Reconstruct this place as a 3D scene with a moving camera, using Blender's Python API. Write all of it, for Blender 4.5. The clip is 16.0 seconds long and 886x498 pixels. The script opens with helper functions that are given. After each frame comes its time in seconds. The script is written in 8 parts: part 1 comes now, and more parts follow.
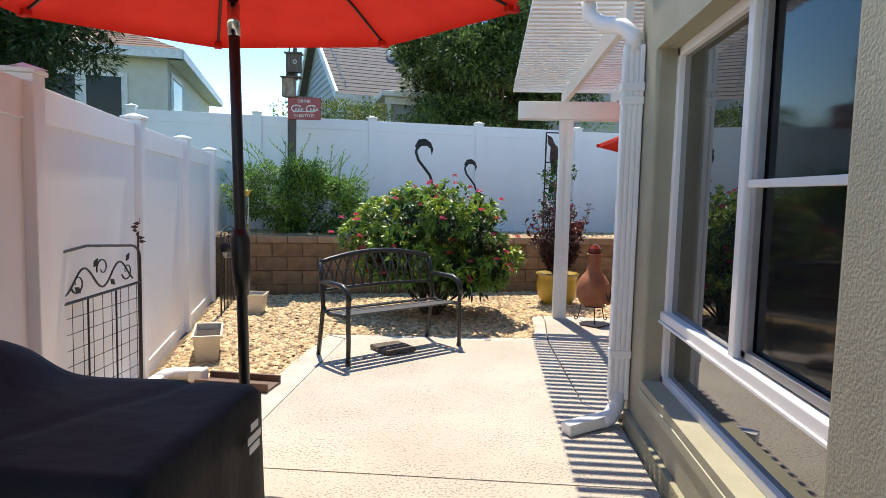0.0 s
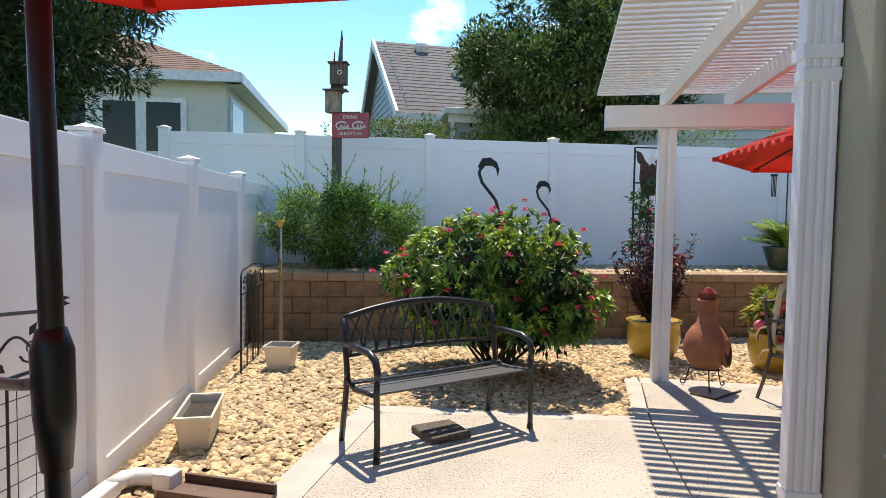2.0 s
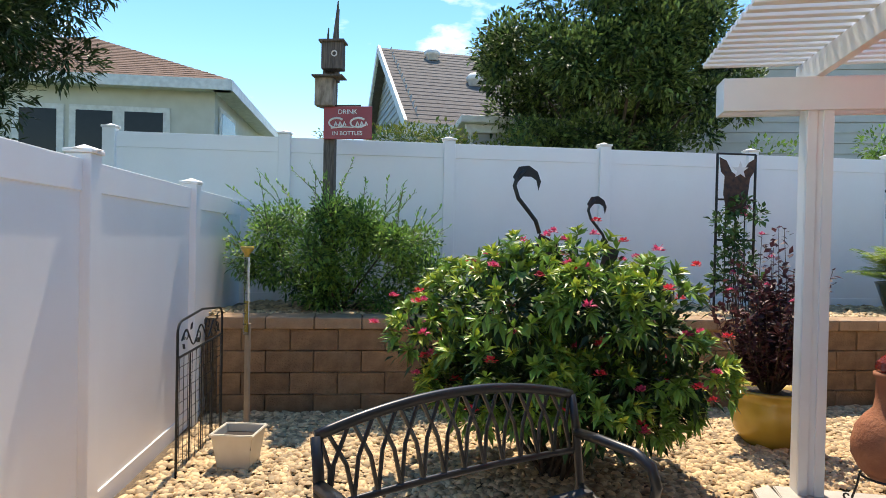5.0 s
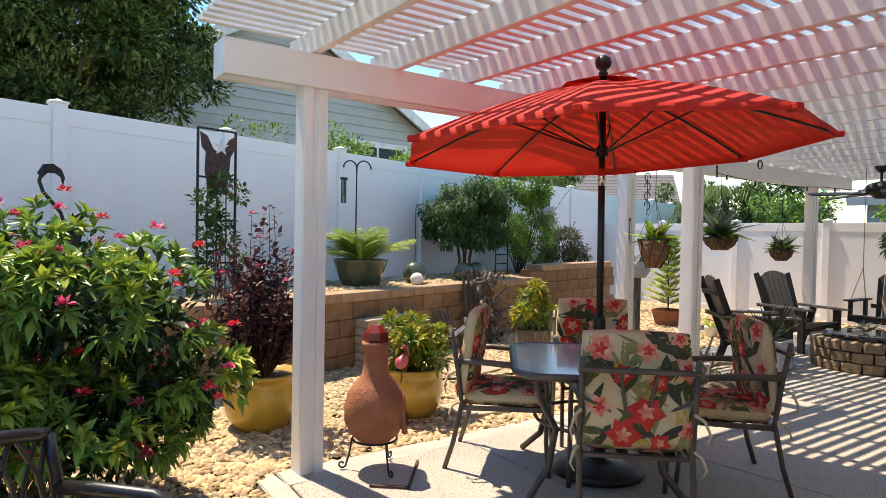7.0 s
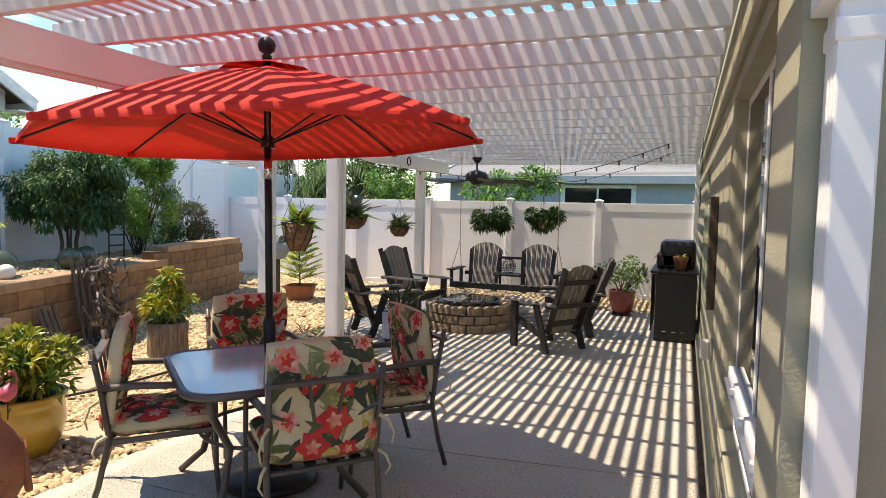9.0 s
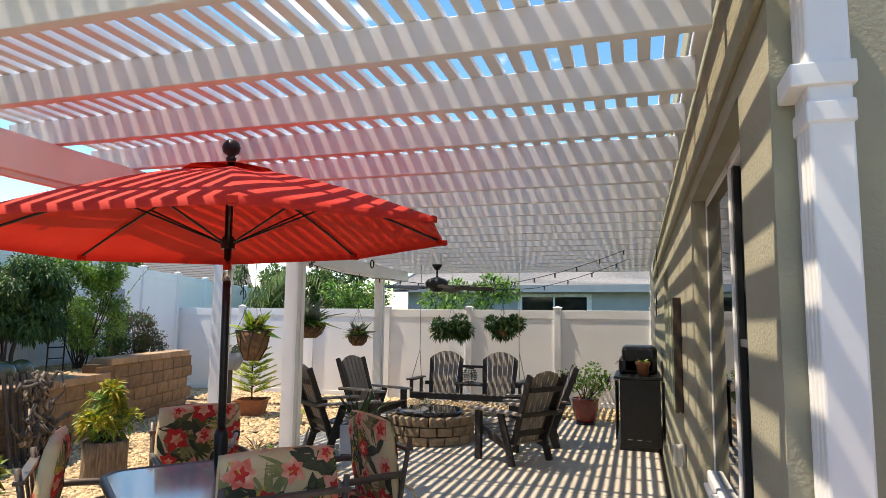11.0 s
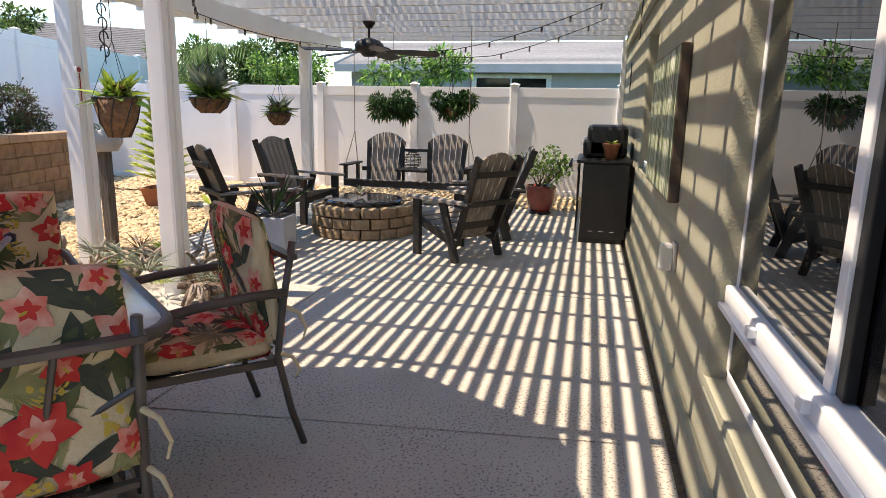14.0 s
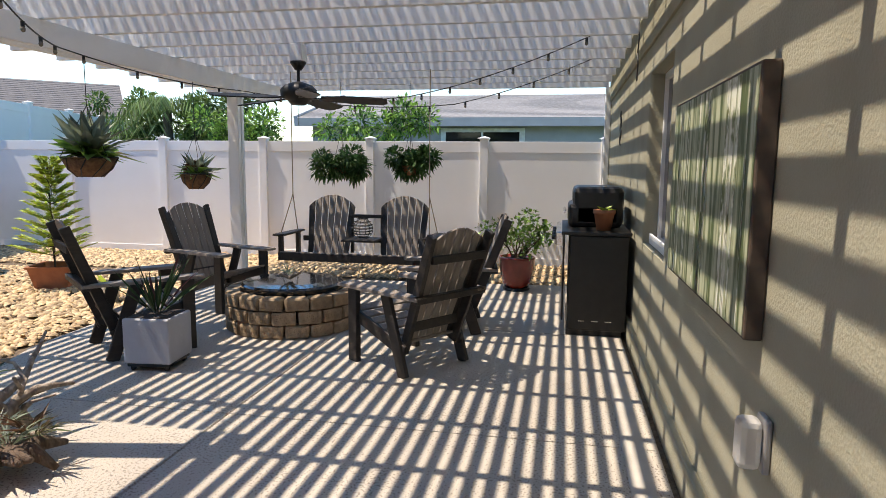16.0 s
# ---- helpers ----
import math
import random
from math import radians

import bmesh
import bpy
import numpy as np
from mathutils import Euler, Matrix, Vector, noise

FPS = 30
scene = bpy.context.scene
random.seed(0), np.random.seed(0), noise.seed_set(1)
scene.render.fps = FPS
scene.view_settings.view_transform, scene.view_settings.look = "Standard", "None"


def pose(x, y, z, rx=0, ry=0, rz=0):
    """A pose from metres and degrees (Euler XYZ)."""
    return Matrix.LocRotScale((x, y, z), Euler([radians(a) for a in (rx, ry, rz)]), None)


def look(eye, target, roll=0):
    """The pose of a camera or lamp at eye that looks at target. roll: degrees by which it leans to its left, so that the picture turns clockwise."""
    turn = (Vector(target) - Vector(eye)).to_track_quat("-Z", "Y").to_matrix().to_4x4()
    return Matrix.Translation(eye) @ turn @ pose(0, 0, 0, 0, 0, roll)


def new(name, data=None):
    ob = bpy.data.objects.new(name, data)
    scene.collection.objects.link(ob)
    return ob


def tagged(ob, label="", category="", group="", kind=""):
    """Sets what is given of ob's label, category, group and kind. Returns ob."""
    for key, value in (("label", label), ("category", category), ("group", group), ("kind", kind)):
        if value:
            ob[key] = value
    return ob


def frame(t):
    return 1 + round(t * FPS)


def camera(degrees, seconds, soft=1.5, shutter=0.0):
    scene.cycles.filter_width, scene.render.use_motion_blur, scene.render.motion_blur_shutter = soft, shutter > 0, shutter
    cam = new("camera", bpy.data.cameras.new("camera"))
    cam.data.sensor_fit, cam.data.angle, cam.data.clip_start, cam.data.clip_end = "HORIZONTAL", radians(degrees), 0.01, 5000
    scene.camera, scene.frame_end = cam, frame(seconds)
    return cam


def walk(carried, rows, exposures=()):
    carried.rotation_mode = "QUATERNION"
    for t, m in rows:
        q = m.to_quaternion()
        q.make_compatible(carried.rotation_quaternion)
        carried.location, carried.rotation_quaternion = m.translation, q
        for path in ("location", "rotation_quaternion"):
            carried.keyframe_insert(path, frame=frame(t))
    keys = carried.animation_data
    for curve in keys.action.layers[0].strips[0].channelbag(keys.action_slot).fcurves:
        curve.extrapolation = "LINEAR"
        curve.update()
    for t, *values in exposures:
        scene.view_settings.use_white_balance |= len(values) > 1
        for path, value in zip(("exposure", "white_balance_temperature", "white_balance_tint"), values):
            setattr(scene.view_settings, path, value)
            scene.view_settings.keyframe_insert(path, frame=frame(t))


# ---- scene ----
cam = camera(69.6, 16.0, soft=0.75)
PATH = [
    (0, (0.954, 1.024, 1.396), (0.811, 3.011, 1.224), 1.4),
    (0.5, (0.929, 1.355, 1.391), (0.764, 3.342, 1.238), 1.2),
    (1, (0.956, 1.712, 1.448), (0.74, 3.695, 1.305), 1.1),
    (1.5, (0.916, 2.083, 1.448), (0.614, 4.056, 1.321), 0.9),
    (2, (0.893, 2.442, 1.454), (0.526, 4.405, 1.351), 0.9),
    (2.5, (0.902, 2.778, 1.47), (0.491, 4.734, 1.385), 0.9),
    (3, (0.831, 3.121, 1.466), (0.331, 5.056, 1.394), 0.9),
    (3.2, (0.807, 3.245, 1.453), (0.271, 5.171, 1.389), 0.9),
    (5.5, (0.243, 4.467, 1.467), (0.027, 6.455, 1.445), 1.3),
    (6, (0.181, 4.588, 1.504), (0.444, 6.57, 1.484), 1.1),
    (6.5, (0.138, 4.715, 1.464), (0.908, 6.56, 1.44), 1.1),
    (7, (0.238, 4.881, 1.421), (1.395, 6.512, 1.378), 1.1),
    (7.5, (0.284, 5.006, 1.419), (1.709, 6.407, 1.339), 1.2),
    (8, (0.241, 5.172, 1.433), (1.902, 6.28, 1.329), 1.4),
    (8.5, (0.247, 5.245, 1.481), (2.052, 6.098, 1.362), 1.4),
    (9, (0.215, 5.276, 1.593), (2.082, 5.981, 1.469), 1.3),
    (9.2, (0.196, 5.283, 1.648), (2.077, 5.953, 1.537), 1.2),
    (11.3, (0.283, 5.363, 1.483), (2.183, 5.941, 1.725), 0.7),
    (11.5, (0.287, 5.369, 1.445), (2.198, 5.941, 1.582), 0.7),
    (12, (0.326, 5.384, 1.362), (2.243, 5.941, 1.254), 0.9),
    (12.5, (0.542, 5.386, 1.33), (2.445, 5.926, 1.033), 0.9),
    (13, (0.852, 5.446, 1.322), (2.753, 5.947, 0.956), 1.0),
    (13.5, (1.23, 5.521, 1.321), (3.133, 5.99, 0.921), 1.2),
    (14, (1.626, 5.531, 1.362), (3.534, 5.958, 0.941), 1.1),
    (14.5, (2.035, 5.528, 1.374), (3.953, 5.911, 0.957), 1.1),
    (15, (2.436, 5.54, 1.413), (4.366, 5.902, 1.03), 0.9),
    (15.5, (2.853, 5.528, 1.437), (4.794, 5.882, 1.108), 0.7),
    (16, (3.188, 5.651, 1.419), (5.137, 6.015, 1.161), 0.6),
]
EXPOSURES = [(0.0, 1.08, 7450, 10), (2.5, 0.97, 7700, 11), (5.5, 0.98, 8000, 12), (6.5, 1.16, 8300, 13), (9.0, 1.22, 8150, 12), (11.5, 1.12, 8150, 11), (13.0, 1.26, 8200, 13), (14.5, 1.38, 7700, 14), (16.0, 1.08, 7500, 14)]
walk(cam, [(t, look(eye, target, roll)) for t, eye, target, roll in PATH], EXPOSURES)

# ---- world and sun ----
SUN_TO = Vector((-0.17, 0.88, 1.93)).normalized()
world = bpy.data.worlds.new("sky")
scene.world = world
world.use_nodes = True
wn, wl = world.node_tree.nodes, world.node_tree.links
wn.clear()
w_out = wn.new("ShaderNodeOutputWorld")
w_bg = wn.new("ShaderNodeBackground")
w_sky = wn.new("ShaderNodeTexSky")
w_sky.sky_type = "NISHITA"
w_sky.sun_disc = False
w_sky.sun_elevation = math.asin(SUN_TO.z)
w_sky.sun_rotation = math.atan2(SUN_TO.x, SUN_TO.y)
w_sky.air_density, w_sky.dust_density, w_sky.ozone_density = 1.0, 0.0, 2.0
w_co = wn.new("ShaderNodeTexCoord")
w_map = wn.new("ShaderNodeMapping")
w_map.inputs["Scale"].default_value = (3.0, 3.0, 7.0)
w_map.inputs["Location"].default_value = (0.35, 0.2, 0.1)
w_noise = wn.new("ShaderNodeTexNoise")
w_noise.inputs["Scale"].default_value = 1.6
w_noise.inputs["Detail"].default_value = 9.0
w_noise.inputs["Roughness"].default_value = 0.55
w_ramp = wn.new("ShaderNodeValToRGB")
w_ramp.color_ramp.elements[0].position, w_ramp.color_ramp.elements[1].position = 0.60, 0.76
w_mix = wn.new("ShaderNodeMix")
w_mix.data_type = "RGBA"
w_mix.inputs["B"].default_value = (7.4, 7.6, 8.0, 1)
w_hsv = wn.new("ShaderNodeHueSaturation")
w_hsv.inputs["Saturation"].default_value, w_hsv.inputs["Value"].default_value = 1.30, 1.0
wl.new(w_co.outputs["Generated"], w_map.inputs["Vector"])
wl.new(w_map.outputs["Vector"], w_noise.inputs["Vector"])
wl.new(w_noise.outputs["Fac"], w_ramp.inputs["Fac"])
wl.new(w_ramp.outputs["Color"], w_mix.inputs["Factor"])
wl.new(w_sky.outputs["Color"], w_hsv.inputs["Color"])
wl.new(w_hsv.outputs["Color"], w_mix.inputs["A"])
wl.new(w_mix.outputs["Result"], w_bg.inputs["Color"])
wl.new(w_bg.outputs["Background"], w_out.inputs["Surface"])
w_bg.inputs["Strength"].default_value = 0.15
sun_data = bpy.data.lights.new("sun", "SUN")
sun_data.energy, sun_data.angle, sun_data.color = 3.3, radians(0.53), (1.0, 0.95, 0.88)
sun = new("sun", sun_data)
sun.matrix_world = look(SUN_TO * 30, (0, 0, 0))

# ---- materials ----
def material(name, colour, rough=0.6, metal=0.0, second=None, scale=8.0, detail=6.0, bump=0.0, bump_scale=60.0, mix=(0.35, 0.65),
             by_object=0.0, by_island=0.0, coat=0.0, stretch=(1, 1, 1), spec=0.5, translucent=0.0, ior=1.5, specks=None):
    """A procedural surface: two colours blended by noise, fine relief, and a shift of brightness by object or by island."""
    m = bpy.data.materials.new(name)
    m.use_nodes = True
    n, l = m.node_tree.nodes, m.node_tree.links
    b = n["Principled BSDF"]
    b.inputs["Roughness"].default_value = rough
    b.inputs["Metallic"].default_value = metal
    b.inputs["Coat Weight"].default_value = coat
    b.inputs["Specular IOR Level"].default_value = spec
    b.inputs["IOR"].default_value = ior
    co = n.new("ShaderNodeTexCoord")
    mp = n.new("ShaderNodeMapping")
    mp.inputs["Scale"].default_value = stretch
    l.new(co.outputs["Object"], mp.inputs["Vector"])
    second = second or tuple(c * 0.8 for c in colour)
    tex = n.new("ShaderNodeTexNoise")
    tex.inputs["Scale"].default_value, tex.inputs["Detail"].default_value = scale, detail
    l.new(mp.outputs["Vector"], tex.inputs["Vector"])
    ramp = n.new("ShaderNodeValToRGB")
    ramp.color_ramp.elements[0].position, ramp.color_ramp.elements[1].position = mix
    ramp.color_ramp.elements[0].color, ramp.color_ramp.elements[1].color = (*colour, 1), (*second, 1)
    l.new(tex.outputs["Fac"], ramp.inputs["Fac"])
    out = ramp.outputs["Color"]
    for amount, kind, socket in ((by_object, "ShaderNodeObjectInfo", "Random"), (by_island, "ShaderNodeNewGeometry", "Random Per Island")):
        if amount:
            info = n.new(kind)
            rng = n.new("ShaderNodeMapRange")
            rng.inputs["To Min"].default_value, rng.inputs["To Max"].default_value = 1 - amount, 1 + amount
            l.new(info.outputs[socket], rng.inputs["Value"])
            hsv = n.new("ShaderNodeHueSaturation")
            l.new(rng.outputs["Result"], hsv.inputs["Value"])
            l.new(out, hsv.inputs["Color"])
            out = hsv.outputs["Color"]
    if specks:
        sp = n.new("ShaderNodeTexNoise")
        sp.inputs["Scale"].default_value, sp.inputs["Detail"].default_value = 78.0, 4.0
        l.new(mp.outputs["Vector"], sp.inputs["Vector"])
        patch = n.new("ShaderNodeTexNoise")
        patch.inputs["Scale"].default_value, patch.inputs["Detail"].default_value = 2.2, 5.0
        l.new(mp.outputs["Vector"], patch.inputs["Vector"])
        add = n.new("ShaderNodeMath")
        add.operation = "MULTIPLY_ADD"
        add.inputs[1].default_value = 0.22
        l.new(patch.outputs["Fac"], add.inputs[0])
        l.new(sp.outputs["Fac"], add.inputs[2])
        cut = n.new("ShaderNodeMapRange")
        cut.inputs["From Min"].default_value, cut.inputs["From Max"].default_value = 0.672, 0.735
        cut.inputs["To Max"].default_value = 0.9
        l.new(add.outputs["Value"], cut.inputs["Value"])
        mixer = n.new("ShaderNodeMix")
        mixer.data_type = "RGBA"
        l.new(cut.outputs["Result"], mixer.inputs["Factor"])
        l.new(out, mixer.inputs["A"])
        mixer.inputs["B"].default_value = (*specks, 1)
        out = mixer.outputs["Result"]
    l.new(out, b.inputs["Base Color"])
    if bump:
        fine = n.new("ShaderNodeTexNoise")
        fine.inputs["Scale"].default_value, fine.inputs["Detail"].default_value = bump_scale, 4.0
        l.new(mp.outputs["Vector"], fine.inputs["Vector"])
        bn = n.new("ShaderNodeBump")
        bn.inputs["Strength"].default_value, bn.inputs["Distance"].default_value = min(1.0, bump), 0.02
        l.new(fine.outputs["Fac"], bn.inputs["Height"])
        l.new(bn.outputs["Normal"], b.inputs["Normal"])
    if translucent:
        tr = n.new("ShaderNodeBsdfTranslucent")
        l.new(out, tr.inputs["Color"])
        mx = n.new("ShaderNodeMixShader")
        mx.inputs["Fac"].default_value = translucent
        l.new(b.outputs["BSDF"], mx.inputs[1])
        l.new(tr.outputs["BSDF"], mx.inputs[2])
        l.new(mx.outputs["Shader"], n["Material Output"].inputs["Surface"])
    return m


def glass(name, tint=(0.9, 0.95, 0.95), rough=0.0, dark=0.0):
    m = bpy.data.materials.new(name)
    m.use_nodes = True
    n, l = m.node_tree.nodes, m.node_tree.links
    b = n["Principled BSDF"]
    b.inputs["Base Color"].default_value = (*tint, 1)
    b.inputs["Roughness"].default_value = rough
    b.inputs["Transmission Weight"].default_value = 1.0 - dark
    b.inputs["IOR"].default_value = 1.5
    return m


VINYL = material("white_vinyl", (0.89, 0.885, 0.88), 0.38, second=(0.86, 0.855, 0.85), scale=2.0, bump=0.03, bump_scale=30)
ALU = material("white_painted_aluminium", (0.82, 0.82, 0.81), 0.45, second=(0.77, 0.77, 0.76), scale=3.0)
CONCRETE = material("sealed_concrete", (0.49, 0.445, 0.375), 0.75, second=(0.425, 0.38, 0.32), scale=1.3, detail=12, bump=0.3, bump_scale=130, specks=(0.17, 0.14, 0.115))
CURB = material("concrete_border", (0.50, 0.465, 0.41), 0.8, second=(0.42, 0.39, 0.345), scale=4.0, detail=10, bump=0.2, bump_scale=120)
STUCCO = material("sage_green_stucco", (0.355, 0.338, 0.248), 0.9, second=(0.31, 0.295, 0.213), scale=3.0, detail=10, bump=0.22, bump_scale=95)
SILL_PAINT = material("smooth_sage_paint", (0.36, 0.355, 0.26), 0.6, second=(0.32, 0.315, 0.225), scale=3.0, bump=0.12, bump_scale=40)
STUCCO_TAN = material("olive_tan_stucco_trim", (0.32, 0.30, 0.20), 0.85, second=(0.28, 0.26, 0.17), scale=4.0, bump=0.5, bump_scale=40)
SOIL = material("dark_soil", (0.06, 0.045, 0.035), 0.95, second=(0.03, 0.022, 0.018), scale=30, bump=0.8, bump_scale=60)
# bed coloured darker than sand to paint shade into the gaps between pebbles
GROUND = material("sandy_gravel_bed", (0.20, 0.145, 0.09), 0.95, second=(0.10, 0.07, 0.045), scale=45, bump=0.8, bump_scale=70)
LAWN = material("far_grass", (0.09, 0.13, 0.05), 0.95, second=(0.06, 0.09, 0.035), scale=3, bump=0.6)
PEBBLE = material("river_pebble", (0.60, 0.45, 0.26), 0.7, second=(0.42, 0.28, 0.15), scale=14, by_island=0.48, bump=0.12, bump_scale=50)
BLOCK = material("tan_retaining_block", (0.29, 0.18, 0.098), 0.95, second=(0.20, 0.12, 0.064), scale=9, detail=10, by_object=0.16, by_island=0.12, bump=0.6, bump_scale=60)
MORTAR = material("block_joint_shadow_grey", (0.14, 0.09, 0.055), 0.95, bump=0.4)
CAPSTONE = material("tan_cap_block", (0.42, 0.28, 0.17), 0.95, second=(0.33, 0.215, 0.13), scale=9, by_object=0.12, bump=0.5, bump_scale=60)
FIRESTONE = material("tumbled_tan_stone", (0.36, 0.26, 0.16), 0.95, second=(0.22, 0.15, 0.09), scale=12, by_object=0.2, bump=0.8, bump_scale=40)
PAVER = material("buff_concrete_paver", (0.50, 0.40, 0.28), 0.9, second=(0.42, 0.33, 0.23), scale=8, by_object=0.12, bump=0.4)
BLACK_METAL = material("black_painted_metal", (0.008, 0.0075, 0.007), 0.4, second=(0.013, 0.012, 0.011), scale=12)
# bench black lifted towards blue-grey: sky glare on the seat put into colour
SLAT_PAINT = material("sky_glare_black_slat_paint", (0.035, 0.036, 0.042), 0.42, second=(0.05, 0.05, 0.055), scale=9, spec=0.9)
LID_BLACK = material("glossy_black_steel", (0.008, 0.008, 0.009), 0.12, second=(0.014, 0.013, 0.013), scale=7, coat=0.4)
BENCH_PAINT = material("glossy_black_bench_paint", (0.010, 0.010, 0.010), 0.36, second=(0.013, 0.012, 0.011), scale=12, coat=0.3)
BROWN_PLASTIC = material("brown_plastic", (0.15, 0.085, 0.055), 0.6, second=(0.11, 0.06, 0.04), scale=8)
BROWN_METAL = material("bronze_brown_metal", (0.10, 0.085, 0.07), 0.45, second=(0.14, 0.12, 0.10), scale=8, metal=0.3)
RUST = material("rusted_iron", (0.045, 0.03, 0.025), 0.8, second=(0.11, 0.055, 0.035), scale=20, bump=0.4)
CANVAS = material("red_umbrella_canvas", (0.70, 0.028, 0.016), 0.8, second=(0.63, 0.022, 0.012), scale=5, bump=0.1, bump_scale=300, translucent=0.15)
COVER = material("black_vinyl_grill_cover", (0.006, 0.006, 0.007), 0.65, spec=0.25, second=(0.010, 0.010, 0.011), scale=5, bump=0.25, bump_scale=14)
TERRACOTTA = material("terracotta", (0.40, 0.155, 0.075), 0.8, second=(0.30, 0.11, 0.055), scale=7, bump=0.3, bump_scale=40)
YELLOW_GLAZE = material("mustard_yellow_glaze", (0.52, 0.36, 0.055), 0.25, second=(0.42, 0.28, 0.04), scale=5, coat=0.4)
RED_GLAZE = material("oxblood_red_glaze", (0.24, 0.03, 0.02), 0.2, second=(0.16, 0.02, 0.015), scale=6, coat=0.5)
GREEN_GLAZE = material("dark_green_glaze", (0.045, 0.065, 0.03), 0.25, second=(0.10, 0.11, 0.06), scale=9, coat=0.5)
WHITE_POT = material("cream_plastic_pot", (0.66, 0.61, 0.50), 0.5, second=(0.58, 0.53, 0.43), scale=6)
GREY_POT = material("pale_grey_planter", (0.42, 0.43, 0.46), 0.6, second=(0.36, 0.37, 0.40), scale=5, bump=0.1)
LOG = material("log_bark_planter", (0.28, 0.21, 0.14), 0.95, second=(0.13, 0.09, 0.06), scale=10, stretch=(6, 6, 0.7), bump=0.9, bump_scale=12)
WEATHERED = material("weathered_grey_wood", (0.17, 0.14, 0.12), 0.95, second=(0.08, 0.065, 0.055), scale=8, stretch=(8, 8, 0.8), bump=0.6, bump_scale=20)
DRIFTWOOD = material("bleached_driftwood", (0.40, 0.33, 0.26), 0.9, second=(0.17, 0.13, 0.10), scale=9, stretch=(3, 3, 1), bump=0.7, bump_scale=25)
DARK_ROOT = material("dark_wet_driftwood", (0.075, 0.05, 0.035), 0.9, second=(0.16, 0.11, 0.075), scale=12, stretch=(3, 3, 1), bump=0.7, bump_scale=25)
DARK_TIMBER = material("dark_brown_poly_lumber", (0.018, 0.014, 0.012), 0.5, second=(0.030, 0.024, 0.020), scale=6, stretch=(1, 8, 8), bump=0.15, bump_scale=40)
GREY_TIMBER = material("weathered_taupe_poly_lumber", (0.27, 0.23, 0.195), 0.65, second=(0.20, 0.165, 0.14), scale=6, stretch=(8, 8, 1), bump=0.2, bump_scale=40)
SIGN_RED = material("red_enamel_sign", (0.33, 0.012, 0.02), 0.35, second=(0.28, 0.01, 0.016), scale=6, coat=0.3)
SIGN_WHITE = material("white_sign_paint", (0.8, 0.78, 0.75), 0.5)
TWIG = material("brown_twig", (0.11, 0.075, 0.05), 0.9, second=(0.07, 0.045, 0.03), scale=20, bump=0.4)
BARK = material("tree_bark", (0.14, 0.11, 0.085), 0.95, second=(0.08, 0.06, 0.045), scale=9, stretch=(4, 4, 0.6), bump=0.8, bump_scale=16)
ROPE = material("jute_rope", (0.35, 0.28, 0.2), 0.9)
CHROME = material("chrome", (0.7, 0.7, 0.7), 0.15, metal=1.0)
CABLE = material("black_cable", (0.015, 0.015, 0.015), 0.6)
BULB = material("clear_string_bulb", (0.22, 0.19, 0.15), 0.1)
PINK = material("pink_plastic", (0.75, 0.16, 0.22), 0.4)
ART = material("birch_forest_canvas_print", (0.40, 0.42, 0.28), 0.6, second=(0.07, 0.10, 0.03), scale=5.0, detail=8, stretch=(5, 1, 0.35), mix=(0.42, 0.58))
BIRCH = material("birch_bark_paint", (0.62, 0.63, 0.52), 0.7, second=(0.14, 0.17, 0.07), scale=16.0, detail=8, stretch=(1, 1, 0.5), mix=(0.45, 0.62))
ART_EDGE = material("dark_canvas_side", (0.05, 0.035, 0.025), 0.7, second=(0.09, 0.06, 0.04), scale=12)
SHINGLE_BROWN = material("brown_asphalt_shingle", (0.20, 0.125, 0.09), 0.95, second=(0.14, 0.085, 0.06), scale=10, by_island=0.18, bump=0.5)
SHINGLE_GREY = material("grey_brown_asphalt_shingle", (0.155, 0.145, 0.14), 0.95, second=(0.12, 0.11, 0.105), scale=10, by_island=0.18, bump=0.5)
SHINGLE_PALE = material("pale_grey_shingle", (0.30, 0.285, 0.27), 0.95, second=(0.23, 0.215, 0.205), scale=10, by_island=0.14, bump=0.4)
SIDING = material("pale_grey_green_siding", (0.44, 0.47, 0.46), 0.7, second=(0.40, 0.43, 0.42), scale=4)
SIDING_CREAM = material("cream_siding", (0.60, 0.60, 0.54), 0.7, second=(0.55, 0.55, 0.49), scale=4)
GREY_WALL = material("grey_painted_wall", (0.38, 0.39, 0.40), 0.8, second=(0.34, 0.35, 0.36), scale=3)
TRIM = material("white_trim_paint", (0.75, 0.76, 0.75), 0.5)
DARK_PANE = material("dark_window_pane", (0.01, 0.012, 0.014), 0.0, ior=2.9)
SCREENED_PANE = material("screened_window_pane", (0.012, 0.012, 0.013), 0.06, ior=1.36)
SCREEN = material("dark_insect_screen", (0.012, 0.012, 0.013), 0.55)
DARK_ROOM = material("dim_room_surface", (0.05, 0.048, 0.045), 0.9)
FRAME_GREY = material("brushed_grey_window_frame", (0.32, 0.31, 0.30), 0.45)
CLEAR = glass("clear_glass")
FROSTED = glass("cloudy_clear_plastic", (0.80, 0.79, 0.76), 0.28, dark=0.45)
TABLE_GLASS = glass("rippled_table_glass", (0.75, 0.85, 0.86), 0.12, dark=0.35)


def leaf_material(name, a, b, var=0.35, rough=0.5, trans=0.3):
    return material(name, a, rough, second=b, scale=2.5, detail=4, by_island=var, translucent=trans, spec=0.4)


